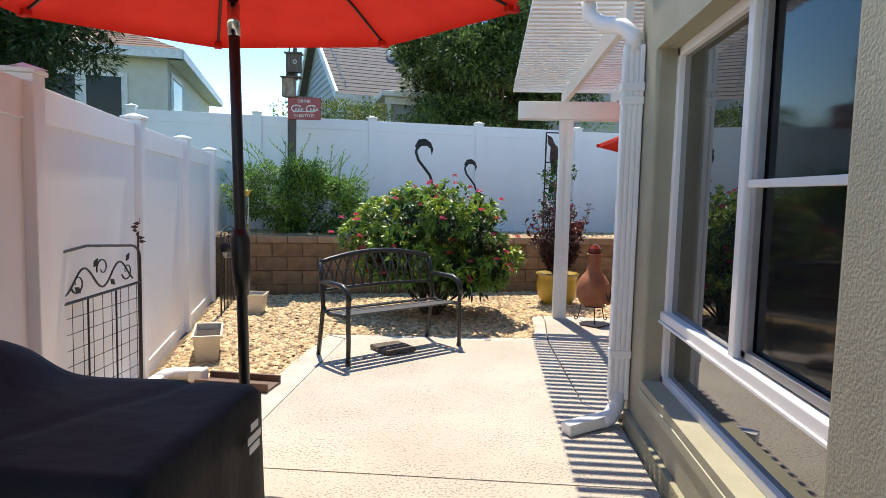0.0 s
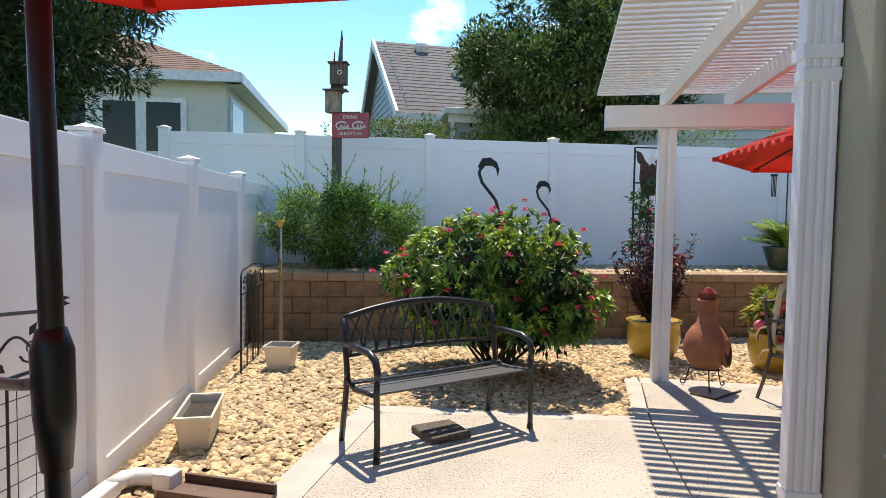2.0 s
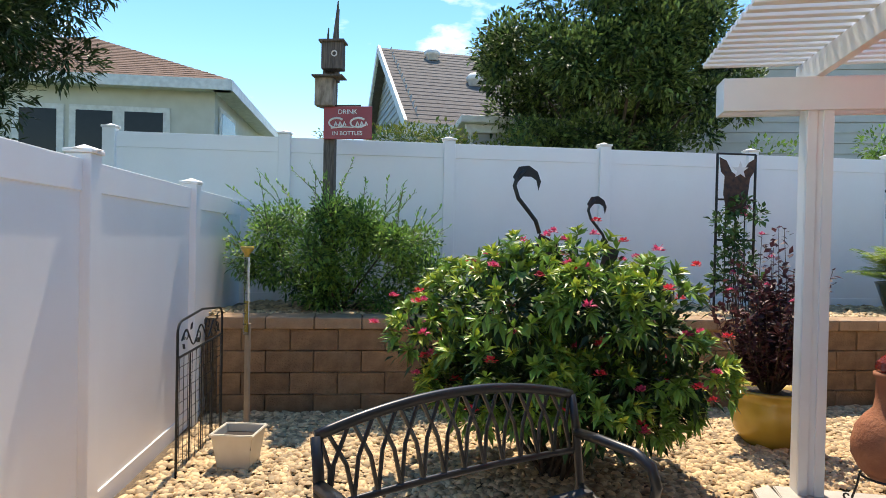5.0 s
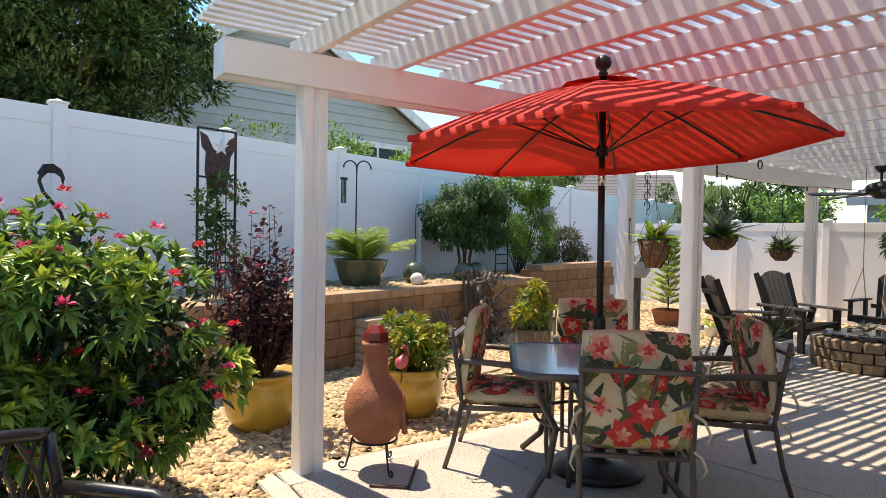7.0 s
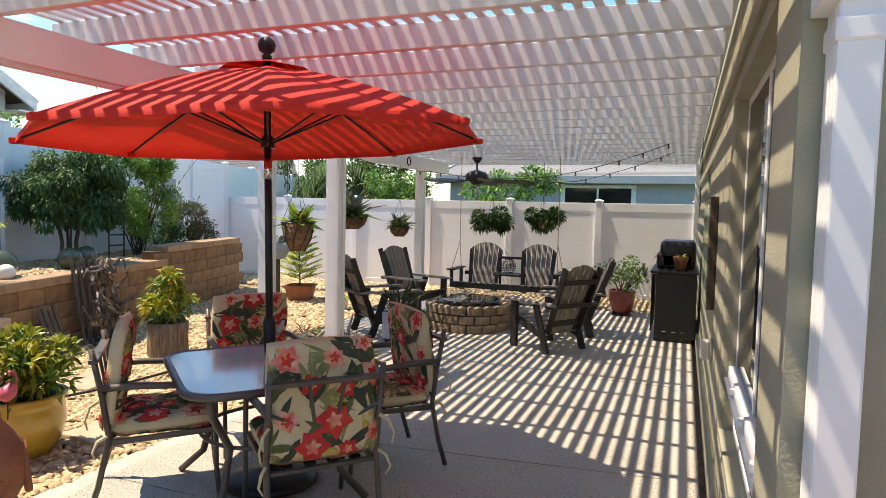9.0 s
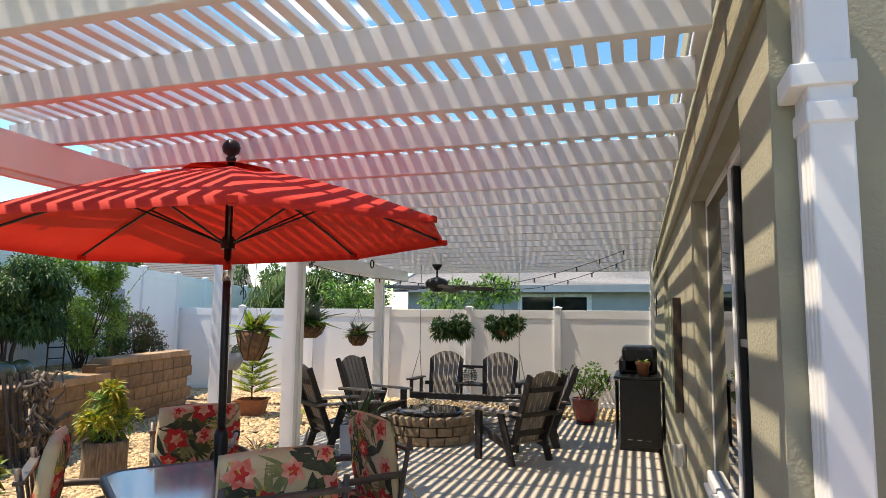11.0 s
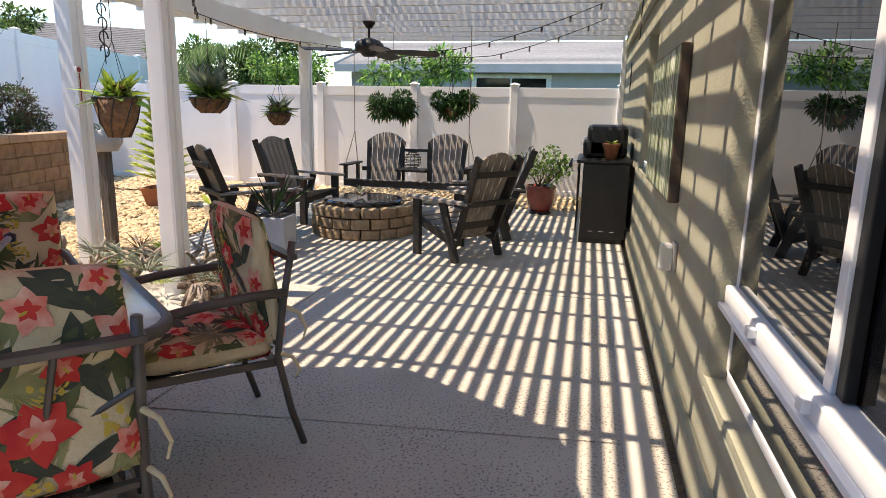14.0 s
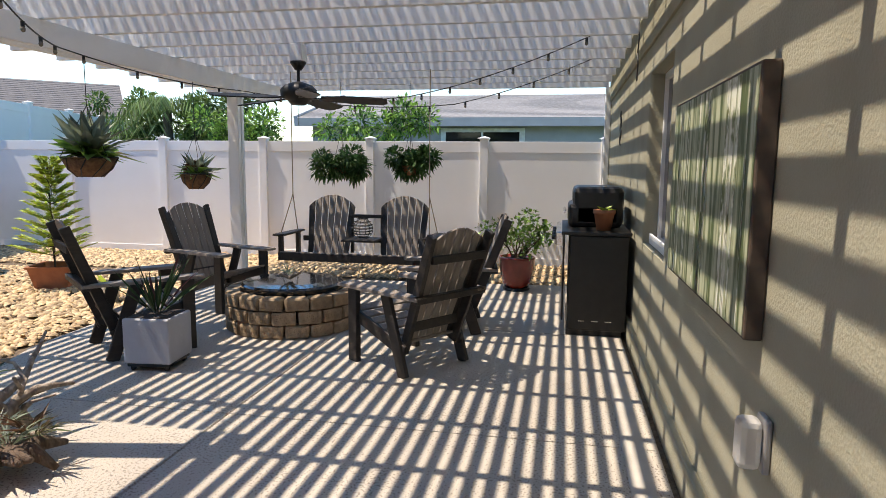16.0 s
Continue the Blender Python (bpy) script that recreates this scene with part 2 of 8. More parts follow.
LEAF_SHRUB = leaf_material("glossy_green_leaf", (0.13, 0.25, 0.045), (0.20, 0.34, 0.06), 0.5, 0.34, 0.16)
LEAF_LIME = leaf_material("yellow_green_new_leaf", (0.44, 0.50, 0.065), (0.31, 0.43, 0.055), 0.3, 0.4, 0.22)
LEAF_BUSH = leaf_material("fresh_green_leaf", (0.27, 0.44, 0.085), (0.15, 0.30, 0.055), 0.5)
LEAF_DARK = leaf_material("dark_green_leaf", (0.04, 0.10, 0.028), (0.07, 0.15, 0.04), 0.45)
LEAF_TREE = leaf_material("mid_green_tree_leaf", (0.10, 0.17, 0.045), (0.16, 0.235, 0.065), 0.5, trans=0.22)
LEAF_CONIFER = leaf_material("deep_green_needles", (0.035, 0.06, 0.02), (0.065, 0.095, 0.03), 0.45, trans=0.12)
LEAF_PURPLE = leaf_material("burgundy_leaf", (0.055, 0.018, 0.024), (0.10, 0.035, 0.038), 0.5)
LEAF_CROTON = leaf_material("croton_yellow_leaf", (0.42, 0.36, 0.035), (0.12, 0.20, 0.03), 0.35)
LEAF_PALM = leaf_material("pale_palm_leaf", (0.24, 0.36, 0.05), (0.34, 0.42, 0.08), 0.35)
LEAF_GREY = leaf_material("silver_green_airplant", (0.22, 0.26, 0.20), (0.13, 0.17, 0.10), 0.4)
LEAF_RUSSET = leaf_material("russet_leaf", (0.14, 0.06, 0.035), (0.07, 0.09, 0.03), 0.45)
LEAF_HEDGE = leaf_material("golden_hedge_leaf", (0.22, 0.26, 0.05), (0.09, 0.14, 0.03), 0.4)
# near-black green: shade inside crowns put into leaf colour; also colours the dark succulent
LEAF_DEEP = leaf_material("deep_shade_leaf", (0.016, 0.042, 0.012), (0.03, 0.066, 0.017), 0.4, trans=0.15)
PETAL_RED = leaf_material("coral_red_petal", (0.72, 0.05, 0.06), (0.62, 0.03, 0.08), 0.25)
PETAL_PINK = leaf_material("hot_pink_petal", (0.72, 0.10, 0.22), (0.62, 0.06, 0.16), 0.25)


FABRIC = material("cream_cotton_fabric", (0.74, 0.61, 0.37), 0.9, second=(0.66, 0.52, 0.28), scale=6, bump=0.3, bump_scale=90)
PRINT_OLIVE = material("olive_print", (0.13, 0.14, 0.05), 0.9, second=(0.08, 0.095, 0.03), scale=14)
PRINT_SAGE = material("sage_print", (0.34, 0.32, 0.13), 0.9, second=(0.20, 0.21, 0.08), scale=14)
PRINT_DARK = material("dark_leaf_print", (0.045, 0.05, 0.032), 0.9, second=(0.07, 0.075, 0.04), scale=14)
PRINT_RED = material("hibiscus_red_print", (0.58, 0.025, 0.022), 0.9, second=(0.66, 0.06, 0.04), scale=16)
PRINT_CORAL = material("coral_print", (0.84, 0.52, 0.36), 0.9, second=(0.74, 0.14, 0.09), scale=16)
PRINT_YELLOW = material("yellow_print", (0.62, 0.45, 0.07), 0.9, second=(0.52, 0.36, 0.05), scale=16)


# ---- building helpers ----
def bm_object(name, bm, mat, smooth=False):
    me = bpy.data.meshes.new(name)
    bm.normal_update()
    bm.to_mesh(me)
    bm.free()
    for m in (mat if isinstance(mat, (list, tuple)) else [mat]):
        me.materials.append(m)
    if smooth:
        me.shade_smooth()
    return new(name, me)


def part(name, bm, mat, parent, label="", smooth=False):
    ob = bm_object(name, bm, mat, smooth)
    ob.parent = parent
    if label:
        tagged(ob, label)
    return ob


def thing(name, label, category, m=None, group="", kind=""):
    ob = new(name)
    ob.empty_display_size = 0.1
    if m is not None:
        ob.matrix_basis = m
    return tagged(ob, label, category, group, kind)


def solid(name, bm, mat, label, category, group="", kind="", smooth=False):
    return tagged(bm_object(name, bm, mat, smooth), label, category, group, kind)


def box(x0, y0, z0, x1, y1, z1, bevel=0.0, bm=None, m=None):
    """A box between two corners, its edges rounded by bevel; into bm where one is given."""
    b = bmesh.new()
    bmesh.ops.create_cube(b, size=1)
    bmesh.ops.transform(b, matrix=Matrix.Translation(((x0 + x1) / 2, (y0 + y1) / 2, (z0 + z1) / 2)) @ Matrix.Diagonal((x1 - x0, y1 - y0, z1 - z0, 1)), verts=b.verts)
    if bevel:
        bmesh.ops.bevel(b, geom=b.edges[:], offset=bevel, segments=2, affect="EDGES", profile=0.5)
    if m is not None:
        bmesh.ops.transform(b, matrix=m, verts=b.verts)
    return merge(bm, b)


def merge(bm, b):
    if bm is None:
        return b
    me = bpy.data.meshes.new("tmp")
    b.to_mesh(me)
    b.free()
    bm.from_mesh(me)
    bpy.data.meshes.remove(me)
    return bm


def beam(p, q, w, h, bevel=0.0, bm=None, up=(0, 0, 1)):
    """A bar of section w by h from p to q."""
    p, q = Vector(p), Vector(q)
    d = q - p
    z = d.normalized()
    u = Vector(up)
    if abs(z.dot(u)) > 0.98:
        u = Vector((0, 1, 0))
    x = z.cross(u).normalized()
    y = z.cross(x)
    m = Matrix((x, y, z)).transposed().to_4x4()
    m.translation = (p + q) / 2
    return box(-w / 2, -h / 2, -d.length / 2, w / 2, h / 2, d.length / 2, bevel, bm, m)


def tube(points, r, bm=None, seg=8, closed=False, r_end=None):
    """A round bar along points, tapering to r_end."""
    b = bmesh.new()
    pts = [Vector(p) for p in points]
    n = len(pts)
    rings = []
    ref = None
    for i, p in enumerate(pts):
        a = pts[(i - 1) % n] if (i > 0 or closed) else p
        c = pts[(i + 1) % n] if (i < n - 1 or closed) else p
        t = (c - a).normalized() if (c - a).length > 1e-9 else Vector((0, 0, 1))
        if ref is None:
            ref = Vector((0, 0, 1)) if abs(t.z) < 0.9 else Vector((1, 0, 0))
        x = t.cross(ref).normalized()
        ref = x.cross(t).normalized()
        rr = r if r_end is None else r + (r_end - r) * i / max(1, n - 1)
        rings.append([b.verts.new(p + rr * (math.cos(k * 2 * math.pi / seg) * x + math.sin(k * 2 * math.pi / seg) * ref)) for k in range(seg)])
    for i in range(n if closed else n - 1):
        A, B = rings[i], rings[(i + 1) % n]
        for k in range(seg):
            b.faces.new((A[k], A[(k + 1) % seg], B[(k + 1) % seg], B[k]))
    if not closed:
        b.faces.new(rings[0][::-1])
        b.faces.new(rings[-1])
    bmesh.ops.recalc_face_normals(b, faces=b.faces[:])
    return merge(bm, b)


def lathe(profile, seg=32, bm=None, at=(0, 0, 0), wobble=0.0, seed=0):
    """Turns a profile of (radius, height) round the upright axis."""
    b = bmesh.new()
    rnd = random.Random(seed)
    rings = []
    for r, z in profile:
        if r < 1e-5:
            rings.append([b.verts.new((at[0], at[1], at[2] + z))])
        else:
            rings.append([b.verts.new((at[0] + r * (1 + wobble * rnd.uniform(-1, 1)) * math.cos(k * 2 * math.pi / seg),
                                       at[1] + r * (1 + wobble * rnd.uniform(-1, 1)) * math.sin(k * 2 * math.pi / seg), at[2] + z)) for k in range(seg)])
    for A, B in zip(rings, rings[1:]):
        for k in range(seg):
            a0, a1 = A[k % len(A)], A[(k + 1) % len(A)]
            b0, b1 = B[k % len(B)], B[(k + 1) % len(B)]
            vs = []
            for v in (a0, a1, b1, b0):
                if v not in vs:
                    vs.append(v)
            if len(vs) > 2:
                b.faces.new(vs)
    bmesh.ops.recalc_face_normals(b, faces=b.faces[:])
    return merge(bm, b)


def prism(outline, z0, z1, bm=None, bevel=0.0):
    """A flat shape of the given outline between two heights."""
    b = bmesh.new()
    f = b.faces.new([b.verts.new((x, y, z0)) for x, y in outline])
    e = bmesh.ops.extrude_face_region(b, geom=[f])
    bmesh.ops.translate(b, verts=[v for v in e["geom"] if isinstance(v, bmesh.types.BMVert)], vec=(0, 0, z1 - z0))
    bmesh.ops.recalc_face_normals(b, faces=b.faces[:])
    if bevel:
        bmesh.ops.bevel(b, geom=[ed for ed in b.edges if all(abs(v.co.z - z1) < 1e-6 for v in ed.verts)], offset=bevel, segments=2, affect="EDGES")
    return merge(bm, b)


def moved(bm, m):
    bmesh.ops.transform(bm, matrix=m, verts=bm.verts)
    return bm


def mesh_part(name, verts, faces, mat, parent, label="", smooth=False):
    me = bpy.data.meshes.new(name)
    me.from_pydata(verts, [], faces)
    me.materials.append(mat)
    if smooth:
        me.shade_smooth()
    ob = new(name, me)
    if parent is not None:
        ob.parent = parent
    if label:
        tagged(ob, label)
    return ob


def leaf_mesh(centres, directions, lengths, widths, fold=0.18, droop=0.0, seed=0):
    """One small folded leaf at each centre, pointing along its direction. Returns verts and faces."""
    rnd = np.random.RandomState(seed)
    c = np.asarray(centres, float)
    d = np.asarray(directions, float)
    d /= np.linalg.norm(d, axis=1, keepdims=True) + 1e-9
    side = np.cross(d, np.array([0, 0, 1.0]) + rnd.normal(0, 0.35, c.shape))
    side /= np.linalg.norm(side, axis=1, keepdims=True) + 1e-9
    up = np.cross(side, d)
    L = np.asarray(lengths, float).reshape(-1, 1) * np.ones((len(c), 1))
    W = np.asarray(widths, float).reshape(-1, 1) * np.ones((len(c), 1))
    down = np.array([0, 0, -1.0]) * L * droop
    base = c
    tip = c + d * L + down
    mid = c + d * L * 0.45 + down * 0.2
    left = mid + side * W * 0.5 + up * W * fold
    right = mid - side * W * 0.5 + up * W * fold
    v = np.stack([base, left, tip, right, mid], axis=1).reshape(-1, 3)
    k = np.arange(len(c))[:, None] * 5
    f = np.concatenate([k + np.array([[0, 4, 1]]), k + np.array([[1, 4, 2]]), k + np.array([[2, 4, 3]]), k + np.array([[3, 4, 0]])], axis=1).reshape(-1, 3)
    return v.tolist(), f.tolist()


def crown_points(n, clumps, seed, shell=0.55):
    """Points in many overlapping clumps (x, y, z, radius), denser near each clump's skin."""
    rnd = np.random.RandomState(seed)
    w = np.array([c[3] ** 2 for c in clumps])
    pick = rnd.choice(len(clumps), n, p=w / w.sum())
    d = rnd.normal(0, 1, (n, 3))
    d /= np.linalg.norm(d, axis=1, keepdims=True)
    r = (shell + (1 - shell) * rnd.rand(n, 1)) * np.array([clumps[i][3] for i in pick])[:, None]
    p = np.array([clumps[i][:3] for i in pick]) + d * r * np.array([1, 1, 0.85])
    return p, d


def foliage(name, clumps, n, size, mat, parent, seed, label="", width=0.4, up=0.3, shell=0.55, floor=None, droop=0.15):
    p, d = crown_points(n, clumps, seed, shell)
    rnd = np.random.RandomState(seed + 1)
    d = d + rnd.normal(0, 0.45, d.shape) + np.array([0, 0, up])
    if floor is not None:
        keep = p[:, 2] > floor
        p, d = p[keep], d[keep]
    L = size * rnd.uniform(0.6, 1.25, len(p))
    v, f = leaf_mesh(p, d, L, L * width, droop=droop, seed=seed)
    return mesh_part(name, v, f, mat, parent, label)


def clump_set(cx, cy, z0, rx, ry, rz, n, r, seed):
    """Clump centres scattered through an uneven half-flattened body."""
    rnd = random.Random(seed)
    out = []
    while len(out) < n:
        x, y, z = (rnd.uniform(-1, 1) for _ in range(3))
        q = x * x + y * y + z * z
        if 0.12 < q < 1:
            out.append((cx + x * rx, cy + y * ry, z0 + rz + z * rz, r * rnd.uniform(0.65, 1.25)))
    return out


def stems(base, clumps, r, seed, count=9, spread=0.05):
    """Tapered stems from the base out to some of the clumps."""
    rnd = random.Random(seed)
    bm = bmesh.new()
    for c in rnd.sample(clumps, min(count, len(clumps))):
        b = Vector(base) + Vector((rnd.uniform(-spread, spread), rnd.uniform(-spread, spread), 0))
        t = Vector(c[:3])
        mid = b.lerp(t, 0.5) + Vector((rnd.uniform(-1, 1), rnd.uniform(-1, 1), rnd.uniform(0, 1))) * 0.12 * (t - b).length
        tube([b, b.lerp(mid, 0.5), mid, mid.lerp(t, 0.55), t], r, bm, 6, r_end=r * 0.3)
    return bm



# ---- the yard's plan ----
SLOPE = 0.318                      # the rear fence and the block wall run askew to the house
YAW = math.degrees(math.atan(SLOPE))
WALL_Y = 5.05                      # face of the house's rear wall
SIDE_X = 1.845                      # face of its side wall
TERRACE = 0.80
FENCE_BACK = lambda x: 10.62 + 0.8 + (x + 2.63) * SLOPE - 0.8
WALL_LINE = lambda x: 9.12 + (x + 2.5) * SLOPE


def wall_place(x, dy=0.0):
    return Vector((x, WALL_LINE(x) + dy, 0))


# ---- ground ----
far = solid("ground", box(-260, -260, -0.30, 260, 260, -0.06), LAWN, "flat green lawn and ground around the yard", "ground", kind="structure")
bed = prism([(-3.3, -3), (12.6, -3), (12.6, 16.0), (10.0, 16.0), (-3.3, 11.0)], -0.058, -0.035)
solid("gravel_ground", bed, GROUND, "sandy bed under the loose tan pebbles", "ground", kind="structure")

# the patio, in cast panels with open joints between them
patio = thing("patio_floor", "pale sealed concrete patio with sawn joints", "floor", kind="structure")
G = 0.006
PANELS = [
    [(-0.38, -2.0), (1.80, -2.0), (1.80, 4.05), (-0.38, 4.05)],
    [(-0.38, 4.05 + G), (1.80, 4.05 + G), (1.80, 5.13), (1.62, 5.3), (1.55, 7.14), (-0.38, 6.93)],
    [(1.62 + G, 5.3), (1.80 + G, 5.13), (2.92, 5.13), (2.92, 8.36), (1.62, 8.26), (1.56, 7.14)],
    [(2.92 + G, 5.13), (4.22, 5.13), (3.98, 7.46), (3.98, 8.36), (2.92 + G, 8.36)],
    [(4.22 + G, 5.13), (6.40, 5.13), (6.40, 7.49), (3.98 + G, 7.46)],
    [(3.98 + G, 7.46 + G), (6.40, 7.49 + G), (6.40, 9.3), (6.1, 9.2), (5.6, 8.7), (5.2, 8.36), (3.98 + G, 8.36)],
    [(6.40 + G, 5.13), (8.6, 5.13), (8.6, 7.49), (6.40 + G, 7.49)],
    [(6.40 + G, 7.49 + G), (8.6, 7.49 + G), (8.6, 9.75), (7.3, 9.65), (6.40 + G, 9.32)],
    [(8.6 + G, 5.13), (10.95, 5.13), (10.75, 7.49), (8.6 + G, 7.49)],
    [(8.6 + G, 7.49 + G), (10.75, 7.49 + G), (10.6, 9.8), (8.6 + G, 9.76)],
]
for outline in PANELS:
    part("slab_panel", prism(outline, -0.10, 0.0, bevel=0.004), CONCRETE, patio)
part("wall_strip", box(2.0, 5.200, -0.05, 8.55, 5.312, 0.004, 0.002), CURB, patio, "tan stained strip along the wall")
border = thing("patio_border", "pale cast concrete edging strip round the patio", "kerb", kind="structure")
for outline in ([(-0.60, -2.0), (-0.386, -2.0), (-0.386, 6.93), (-0.62, 7.08)],
                [(-0.61, 7.085), (-0.38, 6.936), (1.55, 7.146), (1.56, 7.30)],
                [(1.44, 7.30), (1.555, 7.30), (1.612, 8.26), (1.60, 8.52), (1.48, 8.40)],
                [(1.61, 8.27), (5.2, 8.366), (5.55, 8.68), (5.4, 8.8), (5.12, 8.52), (1.62, 8.50)]):
    part("kerb_strip", prism(outline, -0.10, -0.004, bevel=0.006), CURB, border)

# ---- the house ----
house = thing("house", "sage green stucco house with white framed windows", "house", kind="structure")
WIN1 = (2.72, 4.68, 0.36, 2.22)     # side window: y, y, z, z
WIN2 = (2.33, 4.05, 0.40, 2.22)     # rear window: x, x, z, z
WIN3 = (7.15, 8.15, 0.86, 2.10)
TOP = 2.95


def wall_with_hole(along, holes, start, end, face, thick, name, label):
    """A wall of stucco along x or y, cut through by openings (from, to, sill, head)."""
    bm = bmesh.new()
    cuts = sorted({start, end, *(h[0] for h in holes), *(h[1] for h in holes)})

    def block(a, b, z0, z1, round_a=False, round_b=False):
        d = box(face, a, z0, face + thick, b, z1) if along == "y" else box(a, face - thick, z0, b, face, z1)
        picked = []
        for e in d.edges:
            p, q = e.verts[0].co, e.verts[1].co
            if abs(p.z - q.z) < 1e-4:
                continue
            u, f = (p.y, p.x) if along == "y" else (p.x, p.y)
            if abs(f - face) < 1e-4 and ((round_a and abs(u - a) < 1e-4) or (round_b and abs(u - b) < 1e-4)):
                picked.append(e)
        if picked:
            bmesh.ops.bevel(d, geom=picked, offset=0.028, segments=5, affect="EDGES", profile=0.5)
        merge(bm, d)

    for a, b in zip(cuts, cuts[1:]):
        hs = [h for h in holes if h[0] <= a and h[1] >= b]
        if hs:
            block(a, b, -0.3, hs[0][2])
            block(a, b, hs[0][3], TOP)
            continue
        before = [h for h in holes if abs(h[1] - a) < 1e-6]
        after = [h for h in holes if abs(h[0] - b) < 1e-6]
        zs = sorted({-0.3, TOP, *(v for h in before + after for v in h[2:])})
        for z0, z1 in zip(zs, zs[1:]):
            block(a, b, z0, z1, any(h[2] <= z0 and h[3] >= z1 for h in before), any(h[2] <= z0 and h[3] >= z1 for h in after))
    return part(name, bm, STUCCO, house, label)


wall_with_hole("y", [WIN1], -3.0, WALL_Y, SIDE_X, 0.30, "wall_side", "sage green stucco side wall")
wall_with_hole("x", [WIN2, WIN3], SIDE_X + 0.30, 12.35, WALL_Y, 0.30, "wall_rear", "sage green stucco rear wall")
part("wall_inner", box(5.4, -3.0, -0.3, 5.6, 4.5, TOP), DARK_ROOM, house)
part("wall_front", box(2.1, -3.2, -0.3, 12.35, -3.0, TOP), STUCCO, house)
part("wall_far", box(12.05, -3.0, -0.3, 12.35, 4.83, TOP), STUCCO, house)
part("room_floor", box(2.1, -3.0, -0.05, 12.05, 4.83, 0.05), DARK_ROOM, house)
part("ceiling", box(1.8, -3.0, TOP, 12.35, WALL_Y, TOP + 0.12), DARK_ROOM, house)
part("eave_fascia", box(1.82, -3.1, TOP + 0.12, 12.4, WALL_Y + 0.01, TOP + 0.30, 0.01), STUCCO_TAN, house)
part("base_ledge", box(SIDE_X - 0.03, -3.0, -0.05, SIDE_X, 4.95, 0.10, 0.006), STUCCO_TAN, house)
part("base_ledge", box(1.86, WALL_Y, -0.05, 12.3, WALL_Y + 0.04, 0.14, 0.010), STUCCO, house)
part("ledger_board", box(1.86, WALL_Y, 2.30, 12.3, WALL_Y + 0.02, 2.64, 0.004), STUCCO_TAN, house)


def sloped_sill(parent, along, a, b, front, back, z_front, z_back):
    """A smooth painted sill that falls outward, from a to b along x or y."""
    bm = bmesh.new()
    rows = []
    for u in (a, b):
        ring = [(front, z_front - 0.05), (front, z_front), (back, z_back), (back, z_front - 0.05)]
        rows.append([bm.verts.new((u, v, z) if along == "x" else (v, u, z)) for v, z in ring])
    for k in range(4):
        bm.faces.new((rows[0][k], rows[0][(k + 1) % 4], rows[1][(k + 1) % 4], rows[1][k]))
    bm.faces.new(rows[0][::-1])
    bm.faces.new(rows[1])
    bmesh.ops.recalc_face_normals(bm, faces=bm.faces[:])
    return part("window_sill", bm, SILL_PAINT, parent, "smooth sage painted sloping sill")


def side_window():
    w = thing("window_side", "large white framed window over a low fixed pane", "window", kind="structure")
    y0, y1, z0, z1 = WIN1
    x = SIDE_X + 0.11
    f = 0.05
    part("window_frame", box(x, y1 - f, z0, x + 0.06, y1, z1, 0.004), ALU, w)
    part("window_frame", box(x, y0, z0, x + 0.06, y0 + f, z1, 0.004), ALU, w)
    part("window_frame", box(x, y0, z1 - f, x + 0.06, y1, z1, 0.004), ALU, w)
    part("window_frame", box(x, y0, z0, x + 0.06, y1, z0 + 0.04, 0.004), ALU, w)
    part("window_rail", box(x - 0.02, y0, 0.715, x + 0.06, y1, 0.765, 0.006), ALU, w)
    part("window_rail", box(x - 0.03, y0, 0.70, x + 0.03, y1, 0.715, 0.003), ALU, w)
    part("window_mullion", box(x - 0.01, 3.62, 0.765, x + 0.06, 3.68, z1, 0.004), ALU, w)
    part("screen_frame", box(x + 0.012, 3.555, 0.78, x + 0.04, 3.60, z1 - 0.06, 0.003), FRAME_GREY, w)
    part("screen_frame", box(x + 0.012, y0 + 0.05, 0.78, x + 0.04, y0 + 0.09, z1 - 0.06, 0.003), FRAME_GREY, w)
    part("screen_frame", box(x + 0.012, y0 + 0.05, 0.775, x + 0.04, 3.60, 0.81, 0.003), FRAME_GREY, w)
    part("window_rail", box(x + 0.005, y0 + 0.05, 1.45, x + 0.045, 3.62, 1.48, 0.003), ALU, w)
    part("pane", box(x + 0.03, 3.68, 0.765, x + 0.036, y1 - f, z1 - f), DARK_PANE, w)
    part("pane", box(x + 0.046, y0 + f, 0.765, x + 0.052, 3.62, z1 - f), SCREENED_PANE, w)
    part("lower_pane", box(x + 0.03, y0 + f, z0 + 0.04, x + 0.036, y1 - f, 0.70), DARK_PANE, w)
    sloped_sill(w, "y", y0 + 0.002, y1 - 0.002, SIDE_X - 0.006, x + 0.02, z0 - 0.045, z0 + 0.004)


